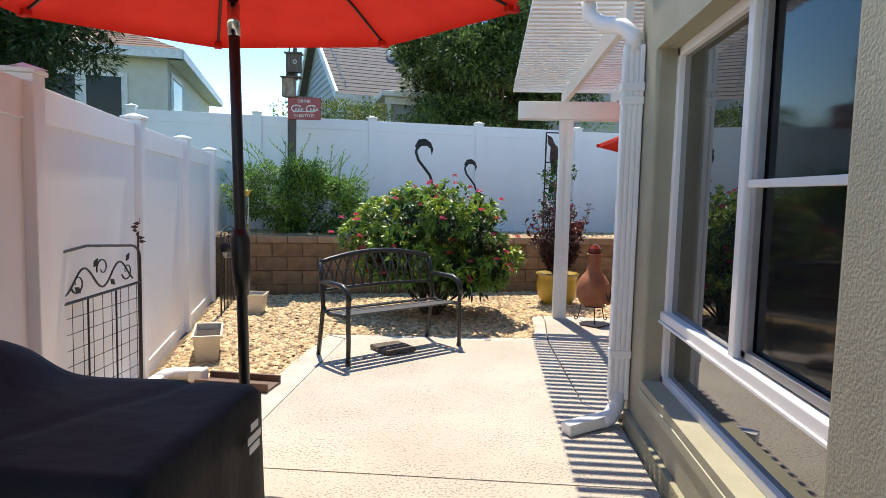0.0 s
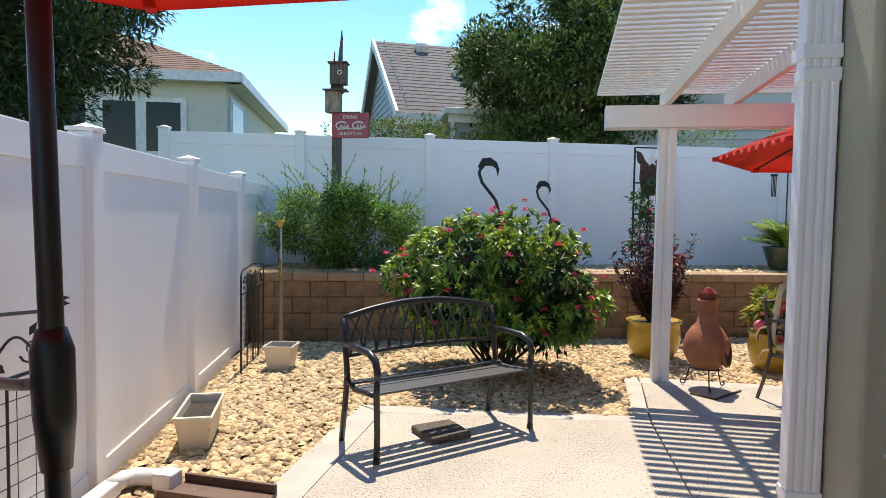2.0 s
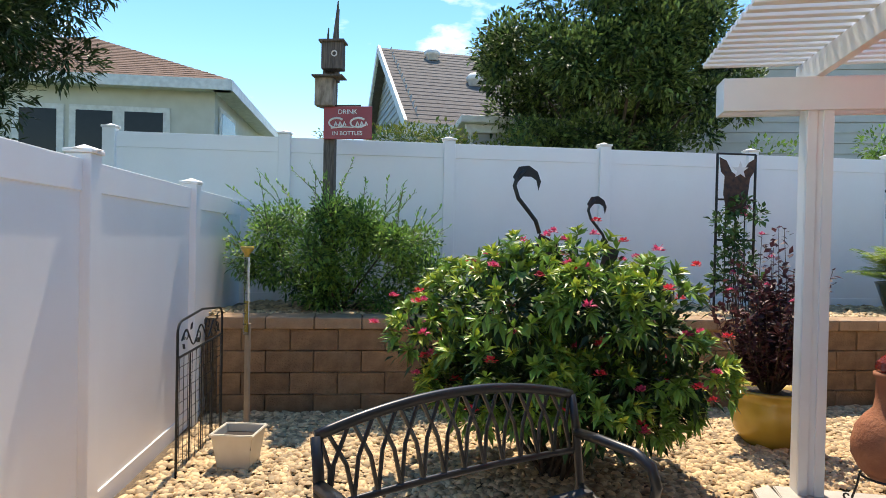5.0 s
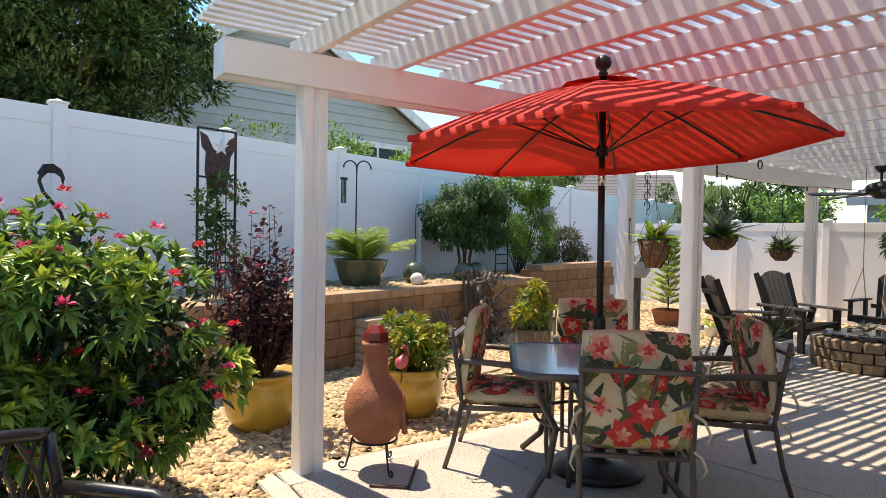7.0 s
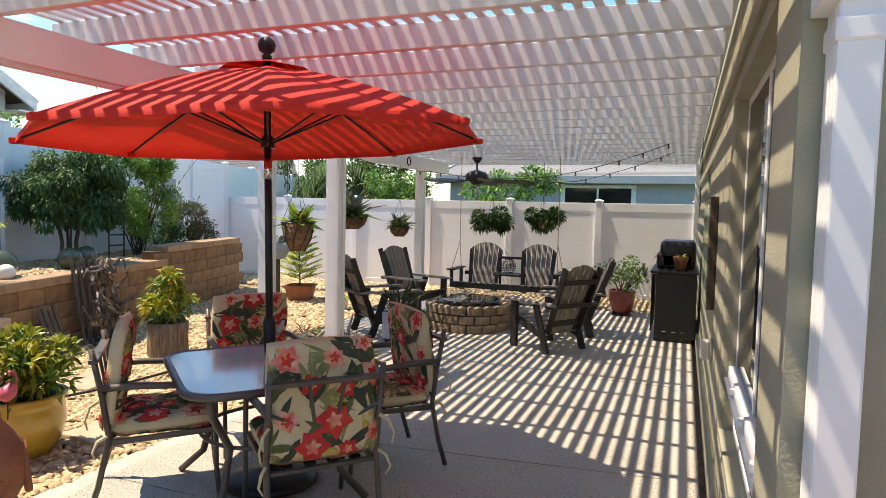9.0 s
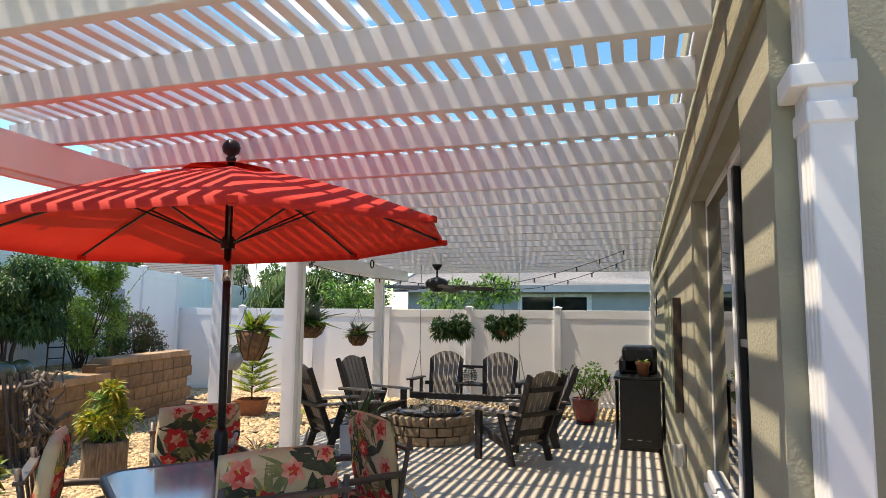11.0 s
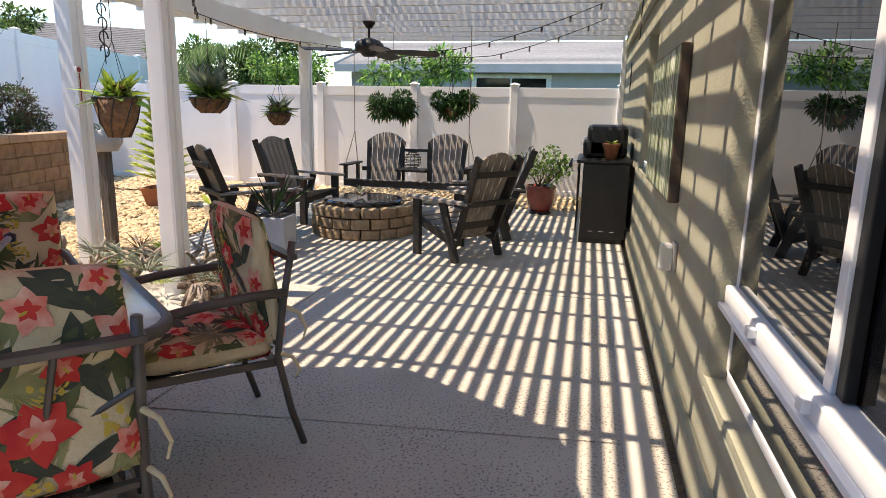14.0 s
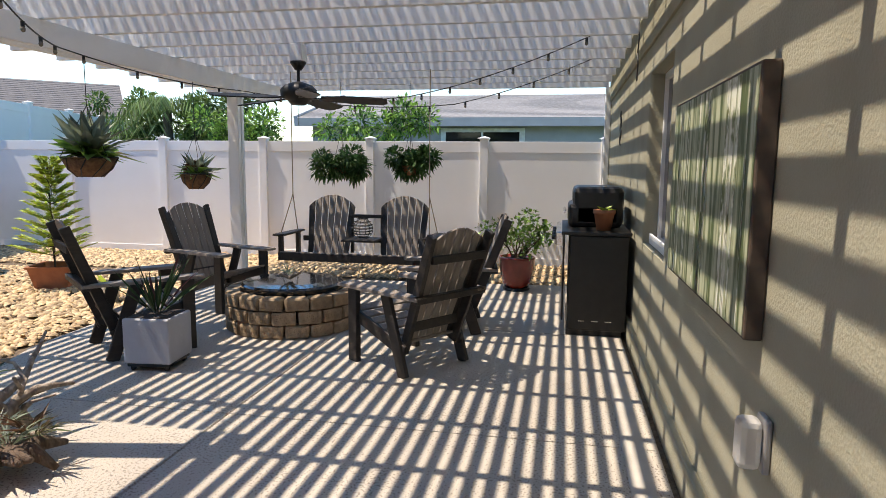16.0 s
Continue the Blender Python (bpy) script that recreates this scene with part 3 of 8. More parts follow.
def rear_window(name, x0, x1, z0, z1, mid, label):
    w = thing(name, label, "window", kind="structure")
    y = WALL_Y - 0.10
    for a, b in ((x0, x0 + 0.045), (x1 - 0.045, x1), (mid - 0.025, mid + 0.025)):
        part("window_frame", box(a, y - 0.05, z0, b, y, z1, 0.004), ALU, w)
    part("window_frame", box(x0, y - 0.05, z1 - 0.05, x1, y, z1, 0.004), ALU, w)
    part("window_sill", box(x0 - 0.01, y - 0.05, z0, x1 + 0.01, y + 0.055, z0 + 0.05, 0.008), ALU, w, "white ledge")
    part("sill_lip", box(x0 - 0.01, y + 0.04, z0 + 0.05, x1 + 0.01, y + 0.055, z0 + 0.075, 0.003), ALU, w)
    part("pane", box(x0 + 0.045, y - 0.03, z0 + 0.05, mid - 0.025, y - 0.024, z1 - 0.05), DARK_PANE, w)
    part("pane", box(mid + 0.025, y - 0.03, z0 + 0.05, x1 - 0.045, y - 0.024, z1 - 0.05), DARK_PANE, w)
    for a, b in ((x0 + 0.045, x0 + 0.085), (mid - 0.065, mid - 0.025)):
        part("screen_frame", box(a, y - 0.022, z0 + 0.05, b, y - 0.004, z1 - 0.05, 0.003), SCREEN, w)


def rear_main_window():
    w = thing("window_rear", "large white framed sliding window over a low fixed pane", "window", kind="structure")
    x0, x1, z0, z1 = WIN2
    y = WALL_Y - 0.072
    f = 0.042
    mid = 3.12
    for a, b in ((x0, x0 + f), (x1 - 0.03, x1)):
        part("window_frame", box(a, y - 0.06, z0, b, y, z1, 0.004), ALU, w)
    part("window_frame", box(x0, y - 0.06, z1 - f, x1, y, z1, 0.004), ALU, w)
    part("window_frame", box(x0, y - 0.06, z0, x1, y, z0 + 0.04, 0.004), ALU, w)
    part("window_rail", box(x0, y - 0.06, 0.70, x1, y + 0.035, 0.765, 0.008), ALU, w, "white ledge")
    part("window_rail", box(x0, y - 0.03, 0.68, x1, y + 0.055, 0.70, 0.003), ALU, w)
    part("window_mullion", box(mid - 0.025, y - 0.06, 0.765, mid + 0.025, y, z1, 0.004), ALU, w)
    for k in range(3):
        part("ledge_clip", box(x0 + 0.25 + 0.5 * k, y + 0.035, 0.72, x0 + 0.29 + 0.5 * k, y + 0.06, 0.75, 0.003), ALU, w)
    for a, b in ((x0 + f, x0 + f + 0.04), (mid - 0.075, mid - 0.03)):
        part("screen_frame", box(a, y - 0.035, 0.77, b, y - 0.008, z1 - f, 0.003), SCREEN, w)
    part("screen_frame", box(x0 + f, y - 0.035, 1.45, mid - 0.03, y - 0.012, 1.48, 0.003), FRAME_GREY, w)
    part("pane", box(mid + 0.03, y - 0.012, 0.765, x1 - 0.012, y - 0.004, z1 - f), DARK_PANE, w)
    part("pane", box(x0 + f, y - 0.046, 0.765, mid - 0.03, y - 0.040, z1 - f), SCREENED_PANE, w)
    part("lower_pane", box(x0 + f, y - 0.012, z0 + 0.04, x1 - 0.012, y - 0.004, 0.68), DARK_PANE, w)
    sloped_sill(w, "x", x0 + 0.002, x1 - 0.002, WALL_Y + 0.006, y - 0.02, z0 - 0.04, z0 + 0.004)


side_window()
rear_main_window()
rear_window("window_far", *WIN3, 7.65, "white framed window in the stucco wall beyond the print")


def downspout():
    d = thing("downspout", "white ribbed metal rain downspout at the house corner", "downspout", kind="structure")
    x, y = SIDE_X - 0.067, 4.962
    for k in range(4):
        part("rib", box(x - 0.060 + k * 0.031, y - 0.042, 0.16, x - 0.034 + k * 0.031, y + 0.042, 2.30, 0.006), ALU, d)
    part("pipe", box(x - 0.054, y - 0.037, 0.16, x + 0.054, y + 0.037, 2.30, 0.004), ALU, d)
    for z in (0.42, 1.95):
        part("collar", box(x - 0.065, y - 0.047, z, x + 0.065, y + 0.047, z + 0.05, 0.006), ALU, d)
    part("bracket", box(x - 0.068, y - 0.050, 2.03, x + 0.064, y + 0.075, 2.08, 0.004), ALU, d)
    part("top_elbow", tube([(x, y, 2.26), (x - 0.005, y + 0.005, 2.36), (x - 0.06, y + 0.05, 2.42), (x - 0.16, y + 0.13, 2.45), (x - 0.24, y + 0.2, 2.52), (x - 0.25, y + 0.21, 2.66)], 0.05, seg=10), ALU, d, smooth=True)
    part("foot_elbow", tube([(x, y, 0.20), (x - 0.008, y - 0.015, 0.12), (x - 0.05, y - 0.06, 0.06), (x - 0.11, y - 0.10, 0.045)], 0.05, seg=10), ALU, d, smooth=True)
    part("outlet_leg", beam((x - 0.09, y - 0.08, 0.05), (x - 0.34, y - 0.25, 0.036), 0.085, 0.07, 0.006), ALU, d)


downspout()
far_spout = thing("far_downspout", "white downspout at the far end of the stucco wall", "downspout", kind="structure")
part("pipe", box(12.2, WALL_Y + 0.005, 0.0, 12.28, WALL_Y + 0.08, 2.5, 0.01), ALU, far_spout)


# ---- fences ----
def fence(name, p, q, z0, z1, pitch, label, phase=0.0, group=""):
    """White vinyl panels between capped posts, from p to q in plan; posts start at phase."""
    f = thing(name, label, "fence", kind="structure")
    p, q = Vector((*p, 0)), Vector((*q, 0))
    L = (q - p).length
    ang = math.degrees(math.atan2(q.y - p.y, q.x - p.x))
    stations = [phase + k * pitch for k in range(int((L - phase) / pitch) + 1)]
    post_me = box(-0.063, -0.063, z0 - 0.2, 0.063, 0.063, z1, 0.006)
    box(-0.074, -0.074, z1, 0.074, 0.074, z1 + 0.022, 0.006, post_me)
    lathe([(0.10, 0), (0.0, 0.03)], 4, post_me, (0, 0, z1 + 0.02))
    first = None
    for s in stations:
        m = pose(*p.lerp(q, s / L).to_tuple(), 0, 0, ang)
        if first is None:
            first = part("fence_post", post_me, VINYL, f)
            ob = first
        else:
            ob = new("fence_post", first.data)
            ob.parent = f
        ob.matrix_basis = m
    edges = sorted({0.0, *stations, L})
    for a, b in zip(edges, edges[1:]):
        if b - a < 0.2:
            continue
        w = b - a
        bm = box(0.05, -0.012, z0 - 0.1, w - 0.05, 0.012, z1 - 0.15)
        pn = part("fence_panel", bm, VINYL, f)
        pn.matrix_basis = pose(*p.lerp(q, a / L).to_tuple(), 0, 0, ang)
        for ra, rb in ((z0 - 0.02, z0 + 0.12), (z1 - 0.19, z1 - 0.03)):
            rl = part("fence_rail", box(0.05, -0.022, ra, w - 0.05, 0.022, rb, 0.004), VINYL, f)
            rl.matrix_basis = pn.matrix_basis.copy()
    return f


fence("fence_left", (0.62, -2.0), (-3.06, 10.50), -0.04, 1.86, 1.80, "white vinyl privacy fence along the gravel bed", phase=0.487)
fence("fence_back", (-4.30, FENCE_BACK(-4.30)), (26.0, FENCE_BACK(26.0)), TERRACE - 0.05, 2.55, 1.76, "tall white vinyl privacy fence behind the terrace", phase=0.0)
fence("fence_east", (12.62, 4.9), (12.62, 17.0), -0.04, 1.81, 1.739, "white vinyl privacy fence at the end of the patio", phase=0.17)


# ---- block retaining wall ----
def block_wall():
    w = thing("retaining_wall", "tan split block retaining wall with cap course", "retaining wall", kind="structure")
    L = 13.2
    step = 10.15
    course, length, depth = 0.185, 0.40, 0.24
    core = box(0.0, 0.02, -0.2, L, depth, TERRACE - 0.10)
    box(step + 0.01, 0.02, TERRACE - 0.12, L, depth, TERRACE + 0.10, bm=core)
    frame_m = pose(-2.5, WALL_LINE(-2.5), 0, 0, 0, YAW)
    c = part("wall_core", core, MORTAR, w)
    c.matrix_basis = frame_m
    shapes = []
    rnd = random.Random(5)
    for k in range(5):
        b = box(0.002, 0.0, 0.002, length - 0.002, 0.06, course - 0.002, 0.007)
        for v in b.verts:
            if v.co.y < 0.02:
                v.co.y += rnd.uniform(-0.010, 0.006)
        shapes.append(b)
    meshes = []
    for b in shapes:
        me = bpy.data.meshes.new("block")
        b.to_mesh(me)
        b.free()
        me.materials.append(BLOCK)
        meshes.append(me)
    half = box(0.002, 0.0, 0.002, length / 2 - 0.002, 0.06, course - 0.002, 0.007)
    half_me = bpy.data.meshes.new("block")
    half.to_mesh(half_me)
    half.free()
    half_me.materials.append(BLOCK)
    for row in range(5):
        x = 0.0
        z = row * course - 0.05
        start = 0.0 if row < 4 else step
        x = start
        if row % 2:
            ob = new("block", half_me)
            ob.parent = w
            ob.matrix_basis = frame_m @ pose(x, 0, z)
            x += length / 2
        while x < L - 0.05:
            ob = new("block", meshes[rnd.randrange(5)])
            ob.parent = w
            ob.matrix_basis = frame_m @ pose(x, 0, z)
            x += length
    cap = box(0.003, -0.03, 0, length - 0.003, depth + 0.03, 0.10, 0.012)
    cap_me = bpy.data.meshes.new("cap_block")
    cap.to_mesh(cap_me)
    cap.free()
    cap_me.materials.append(CAPSTONE)
    x = 0.0
    while x < L - 0.05:
        z = 4 * course - 0.05 if x < step - 0.01 else 5 * course - 0.05
        ob = new("cap_block", cap_me)
        ob.parent = w
        ob.matrix_basis = frame_m @ pose(x, 0, z)
        x += length


block_wall()
terrace = prism([(-2.5 - 0.30, WALL_LINE(-2.5) + 0.1), (-2.5, WALL_LINE(-2.5) + 0.12), (10.3, WALL_LINE(10.3) + 0.12), (10.2, FENCE_BACK(10.2) + 0.1), (-3.2, FENCE_BACK(-3.2) + 0.1)], -0.05, TERRACE - 0.04)
solid("terrace_ground", terrace, GROUND, "raised sandy planting terrace behind the block wall", "ground", kind="structure")


# ---- pergola ----
BEAM_Z0, BEAM_Z1 = 2.265, 2.46
RAFT_Z1 = 2.60
POSTS = [(1.79, 8.44), (5.72, 8.49), (6.16, 9.62), (10.45, 9.58)]
pergola = thing("pergola", "white aluminium lattice patio pergola with fluted posts", "pergola", kind="structure")


def post_mesh():
    bm = box(-0.075, -0.055, -0.02, 0.075, 0.055, BEAM_Z1, 0.004)
    for x in (-0.045, 0.045):
        box(x - 0.028, -0.07, -0.02, x + 0.028, 0.07, BEAM_Z1, 0.004, bm)
    return bm


first = None
for px, py in POSTS:
    if first is None:
        first = part("pergola_post", post_mesh(), ALU, pergola)
        ob = first
    else:
        ob = new("pergola_post", first.data)
        ob.parent = pergola
    ob.matrix_basis = pose(px, py, 0)
part("main_beam", box(1.25, 8.345, BEAM_Z0, 5.95, 8.39, BEAM_Z1, 0.004), ALU, pergola)
part("main_beam", box(1.25, 8.50, BEAM_Z0, 5.95, 8.545, BEAM_Z1, 0.004), ALU, pergola)
part("beam_end", box(1.246, 8.345, BEAM_Z0, 1.256, 8.545, BEAM_Z1), ALU, pergola)
part("main_beam", box(6.0, 9.47, BEAM_Z0, 11.55, 9.515, BEAM_Z1, 0.004), ALU, pergola)
part("main_beam", box(6.0, 9.645, BEAM_Z0, 11.55, 9.69, BEAM_Z1, 0.004), ALU, pergola)
part("beam_end", box(5.996, 9.47, BEAM_Z0, 6.006, 9.69, BEAM_Z1), ALU, pergola)
x = 1.775
while x < 12.3:
    far_y = 8.70 if x < 5.9 else 10.84
    bm = box(x - 0.025, WALL_Y + 0.06, BEAM_Z1 + 0.002, x + 0.025, far_y, RAFT_Z1, 0.004)
    part("rafter", bm, ALU, pergola)
    x += 0.566
SLAT, PITCH = 0.051, 0.1005
y = WALL_Y + 0.056
slat_a = slat_b = None
while y < 10.86:
    short = y > 8.72
    if short:
        if slat_b is None:
            slat_b = bpy.data.meshes.new("lattice_slat")
            b = box(5.93, -SLAT / 2, 0, 12.42, SLAT / 2, 0.030, 0.004)
            b.to_mesh(slat_b)
            b.free()
            slat_b.materials.append(ALU)
        me = slat_b
    else:
        if slat_a is None:
            slat_a = bpy.data.meshes.new("lattice_slat")
            b = box(1.18, -SLAT / 2, 0, 12.42, SLAT / 2, 0.030, 0.004)
            b.to_mesh(slat_a)
            b.free()
            slat_a.materials.append(ALU)
        me = slat_a
    ob = new("lattice_slat", me)
    ob.parent = pergola
    ob.matrix_basis = pose(0, y, RAFT_Z1 + 0.001)
    y += PITCH


# ---- loose pebbles ----
def pebbles(name, inside, x0, x1, y0, y1, z, per_m2, size, seed, label):
    """Rounded river pebbles scattered over a bed, each a small squashed stone."""
    rnd = np.random.RandomState(seed)
    n = int((x1 - x0) * (y1 - y0) * per_m2)
    P = np.column_stack([rnd.uniform(x0, x1, n), rnd.uniform(y0, y1, n)])
    P = P[[inside(a, b) for a, b in P]]
    n = len(P)
    t = np.array([(0, 0, 1), (1, 0, 0.15), (0.31, 0.95, 0.15), (-0.81, 0.59, 0.15), (-0.81, -0.59, 0.15), (0.31, -0.95, 0.15), (0.7, 0.5, 0.72), (-0.26, 0.82, 0.72), (-0.85, 0, 0.72), (-0.26, -0.82, 0.72), (0.7, -0.5, 0.72), (0, 0, -0.5)])
    t[6:11] *= np.array([0.85, 0.85, 1.0])
    faces = [(0, 6, 7), (0, 7, 8), (0, 8, 9), (0, 9, 10), (0, 10, 6), (6, 1, 2), (6, 2, 7), (7, 2, 3), (7, 3, 8), (8, 3, 4), (8, 4, 9), (9, 4, 5), (9, 5, 10), (10, 5, 1), (10, 1, 6)]
    S = size * rnd.uniform(0.55, 1.35, (n, 1, 1)) * np.stack([rnd.uniform(0.85, 1.3, n), rnd.uniform(0.65, 1.0, n), rnd.uniform(0.4, 0.75, n)], axis=1)[:, None, :]
    a = rnd.uniform(0, 2 * np.pi, n)
    V = t[None] * S * rnd.uniform(0.86, 1.14, (n, len(t), 1))
    ca, sa = np.cos(a)[:, None], np.sin(a)[:, None]
    tilt = rnd.normal(0, 0.22, (n, 1))
    X = V[..., 0] * ca - V[..., 1] * sa
    Y = V[..., 0] * sa + V[..., 1] * ca
    Z = V[..., 2] + tilt * V[..., 0]
    out = np.stack([X + P[:, :1], Y + P[:, 1:], Z + z + rnd.uniform(0, 0.02, (n, 1))], axis=2).reshape(-1, 3)
    F = (np.array(faces)[None] + (np.arange(n) * len(t))[:, None, None]).reshape(-1, 3)
    ob = mesh_part(name, out.tolist(), F.tolist(), PEBBLE, None, smooth=True)
    return tagged(ob, label, "pebbles", kind="stuff")


def in_left_bed(x, y):
    return y < WALL_LINE(x) - 0.02 and x > -2.58 - 0.295 * (y - 9.06) + 0.05 and not (x > -0.60 and y < 7.1 + 0.09 * (x + 0.6)) and not (x > 1.46 and y < 8.45)


def in_right_bed(x, y):
    if y > WALL_LINE(x) - 0.02 and x < 10.6:
        return False
    if x < 5.2:
        return y > 8.50
    if x < 6.4:
        return y > 8.50 + (x - 5.2) * 0.75
    if x < 10.65:
        return y > 9.78 - max(0, 7.3 - x) * 0.5
    return x > 10.98


pebbles("gravel_near", in_left_bed, -2.6, 1.8, 2.0, 10.4, -0.03, 1750, 0.027, 3, "loose tan and cream river pebbles filling the bed")
pebbles("gravel_right", in_right_bed, 1.6, 8.0, 8.3, 12.4, -0.03, 1500, 0.027, 4, "loose tan and cream river pebbles beside the patio")
pebbles("gravel_far", in_right_bed, 8.0, 12.55, 5.2, 15.0, -0.03, 620, 0.034, 6, "loose tan pebbles under the far fence")
pebbles("gravel_terrace", lambda x, y: WALL_LINE(x) + 0.28 < y < FENCE_BACK(x) - 0.06, -2.8, 10.3, 9.2, 14.6, TERRACE - 0.035, 620, 0.029, 7, "loose tan pebbles on the raised terrace")

# ---- furniture ----
def arc(c, r, a0, a1, n, plane="xz"):
    out = []
    for k in range(n + 1):
        a = radians(a0 + (a1 - a0) * k / n)
        u, v = r * math.cos(a), r * math.sin(a)
        out.append((c[0] + u, c[1], c[2] + v) if plane == "xz" else (c[0], c[1] + u, c[2] + v) if plane == "yz" else (c[0] + u, c[1] + v, c[2]))
    return out


def cushion_height(u, v, t, puff=0.35):
    u, v = max(-1, min(1, u)), max(-1, min(1, v))
    h = ((1 - abs(u) ** 6) * (1 - abs(v) ** 6)) ** puff * t / 2
    h *= 1 - 0.10 * math.exp(-((u * 3) ** 2 + (v * 2.4) ** 2))
    return h + 0.006 * math.sin(u * 9 + v * 4) * (1 - u * u) * (1 - v * v)


def cushion_point(u, v, side, w, d, t, off=0.0):
    k = 1 - 0.04 * (u * u) * (v * v)
    return (u * w / 2 * k, v * d / 2 * k, side * (cushion_height(u, v, t) + off))


def cushion(w, d, t):
    """A stuffed pad lying in the x-y plane, pinched along its edges and buttoned in the middle."""
    bm = bmesh.new()
    n = 18
    grid = {}
    for side in (1, -1):
        for i in range(n + 1):
            for j in range(n + 1):
                u, v = -1 + 2 * i / n, -1 + 2 * j / n
                if (i in (0, n) or j in (0, n)) and side == -1:
                    grid[(i, j, side)] = grid[(i, j, 1)]
                    continue
                grid[(i, j, side)] = bm.verts.new(cushion_point(u, v, side, w, d, t))
    for side in (1, -1):
        for i in range(n):
            for j in range(n):
                q = [grid[(i, j, side)], grid[(i + 1, j, side)], grid[(i + 1, j + 1, side)], grid[(i, j + 1, side)]]
                bm.faces.new(q if side == 1 else q[::-1])
    return bm


def floral_print(w, d, t, seed):
    """Printed palm leaves and hibiscus that follow both faces of a pad: a mesh with six ink colours."""
    rnd = random.Random(seed)
    bm = bmesh.new()

    def shape(points, centre, side, layer, ink):
        lim = lambda p: (max(-0.985, min(0.985, p[0] / (w / 2))), max(-0.985, min(0.985, p[1] / (d / 2))))
        off = 0.0018 + 0.0007 * layer
        c = bm.verts.new(cushion_point(*lim(centre), side, w, d, t, off))
        ring = [bm.verts.new(cushion_point(*lim(p), side, w, d, t, off)) for p in points]
        for a, b in zip(ring, ring[1:] + ring[:1]):
            f = bm.faces.new((c, a, b) if side > 0 else (c, b, a))
            f.material_index = ink

    def leaf(x, y, a, length, width, side, layer, ink, curve=0.0):
        out = []
        for s in (1, -1):
            for k in range(6):
                q = k / 5 if s > 0 else 1 - k / 5
                if s < 0 and k in (0, 5):
                    continue
                r = math.sin(math.pi * q ** 0.8) * width / 2 * s
                bend = curve * q * q * length
                out.append((x + math.cos(a) * q * length - math.sin(a) * (r + bend), y + math.sin(a) * q * length + math.cos(a) * (r + bend)))
        shape(out, (x + math.cos(a) * 0.5 * length - math.sin(a) * curve * 0.25 * length, y + math.sin(a) * 0.5 * length + math.cos(a) * curve * 0.25 * length), side, layer, ink)

    for side in (1, -1):
        for k in range(16):
            x, y, a = rnd.uniform(-w / 2, w / 2), rnd.uniform(-d / 2, d / 2), rnd.uniform(0, 6.3)
            ink = rnd.choice((0, 1, 1))
            for j in range(9):
                leaf(x, y, a + (j - 4) * 0.24, rnd.uniform(0.10, 0.17), 0.018, side, k % 3, ink, rnd.uniform(-0.2, 0.2))
        for k in range(22):
            leaf(rnd.uniform(-w / 2, w / 2), rnd.uniform(-d / 2, d / 2), rnd.uniform(0, 6.3), rnd.uniform(0.12, 0.22), rnd.uniform(0.035, 0.065), side, 3 + k % 2, rnd.choice((2, 0, 2)), rnd.uniform(-0.3, 0.3))
        for k in range(7):
            x, y = rnd.uniform(-w / 2, w / 2), rnd.uniform(-d / 2, d / 2)
            for j in range(9):
                leaf(x + rnd.uniform(-0.03, 0.03), y + rnd.uniform(-0.03, 0.03), rnd.uniform(0, 6.3), 0.022, 0.016, side, 5, 5)
        spots = []
        for _ in range(400):
            p = (rnd.uniform(-w / 2 * 0.92, w / 2 * 0.92), rnd.uniform(-d / 2 * 0.92, d / 2 * 0.92))
            if all(math.hypot(p[0] - q[0], p[1] - q[1]) > 0.145 for q in spots):
                spots.append(p)
        for k, (x, y) in enumerate(spots):
            a0 = rnd.uniform(0, 6.3)
            size = rnd.uniform(0.05, 0.088)
            outer, inner = (3, 4) if k % 2 else (4, 3)
            for j in range(6):
                leaf(x, y, a0 + j * math.pi / 3, size * rnd.uniform(0.85, 1.15), size * 0.74, side, 6 + j % 2, outer, rnd.uniform(-0.2, 0.2))
            for j in range(5):
                leaf(x, y, a0 + 0.4 + j * math.pi / 2.5, size * 0.5, size * 0.3, side, 8, inner)
            leaf(x, y, a0, size * 0.45, 0.008, side, 9, 5)
    return bm


INKS = [PRINT_OLIVE, PRINT_SAGE, PRINT_DARK, PRINT_RED, PRINT_CORAL, PRINT_YELLOW]


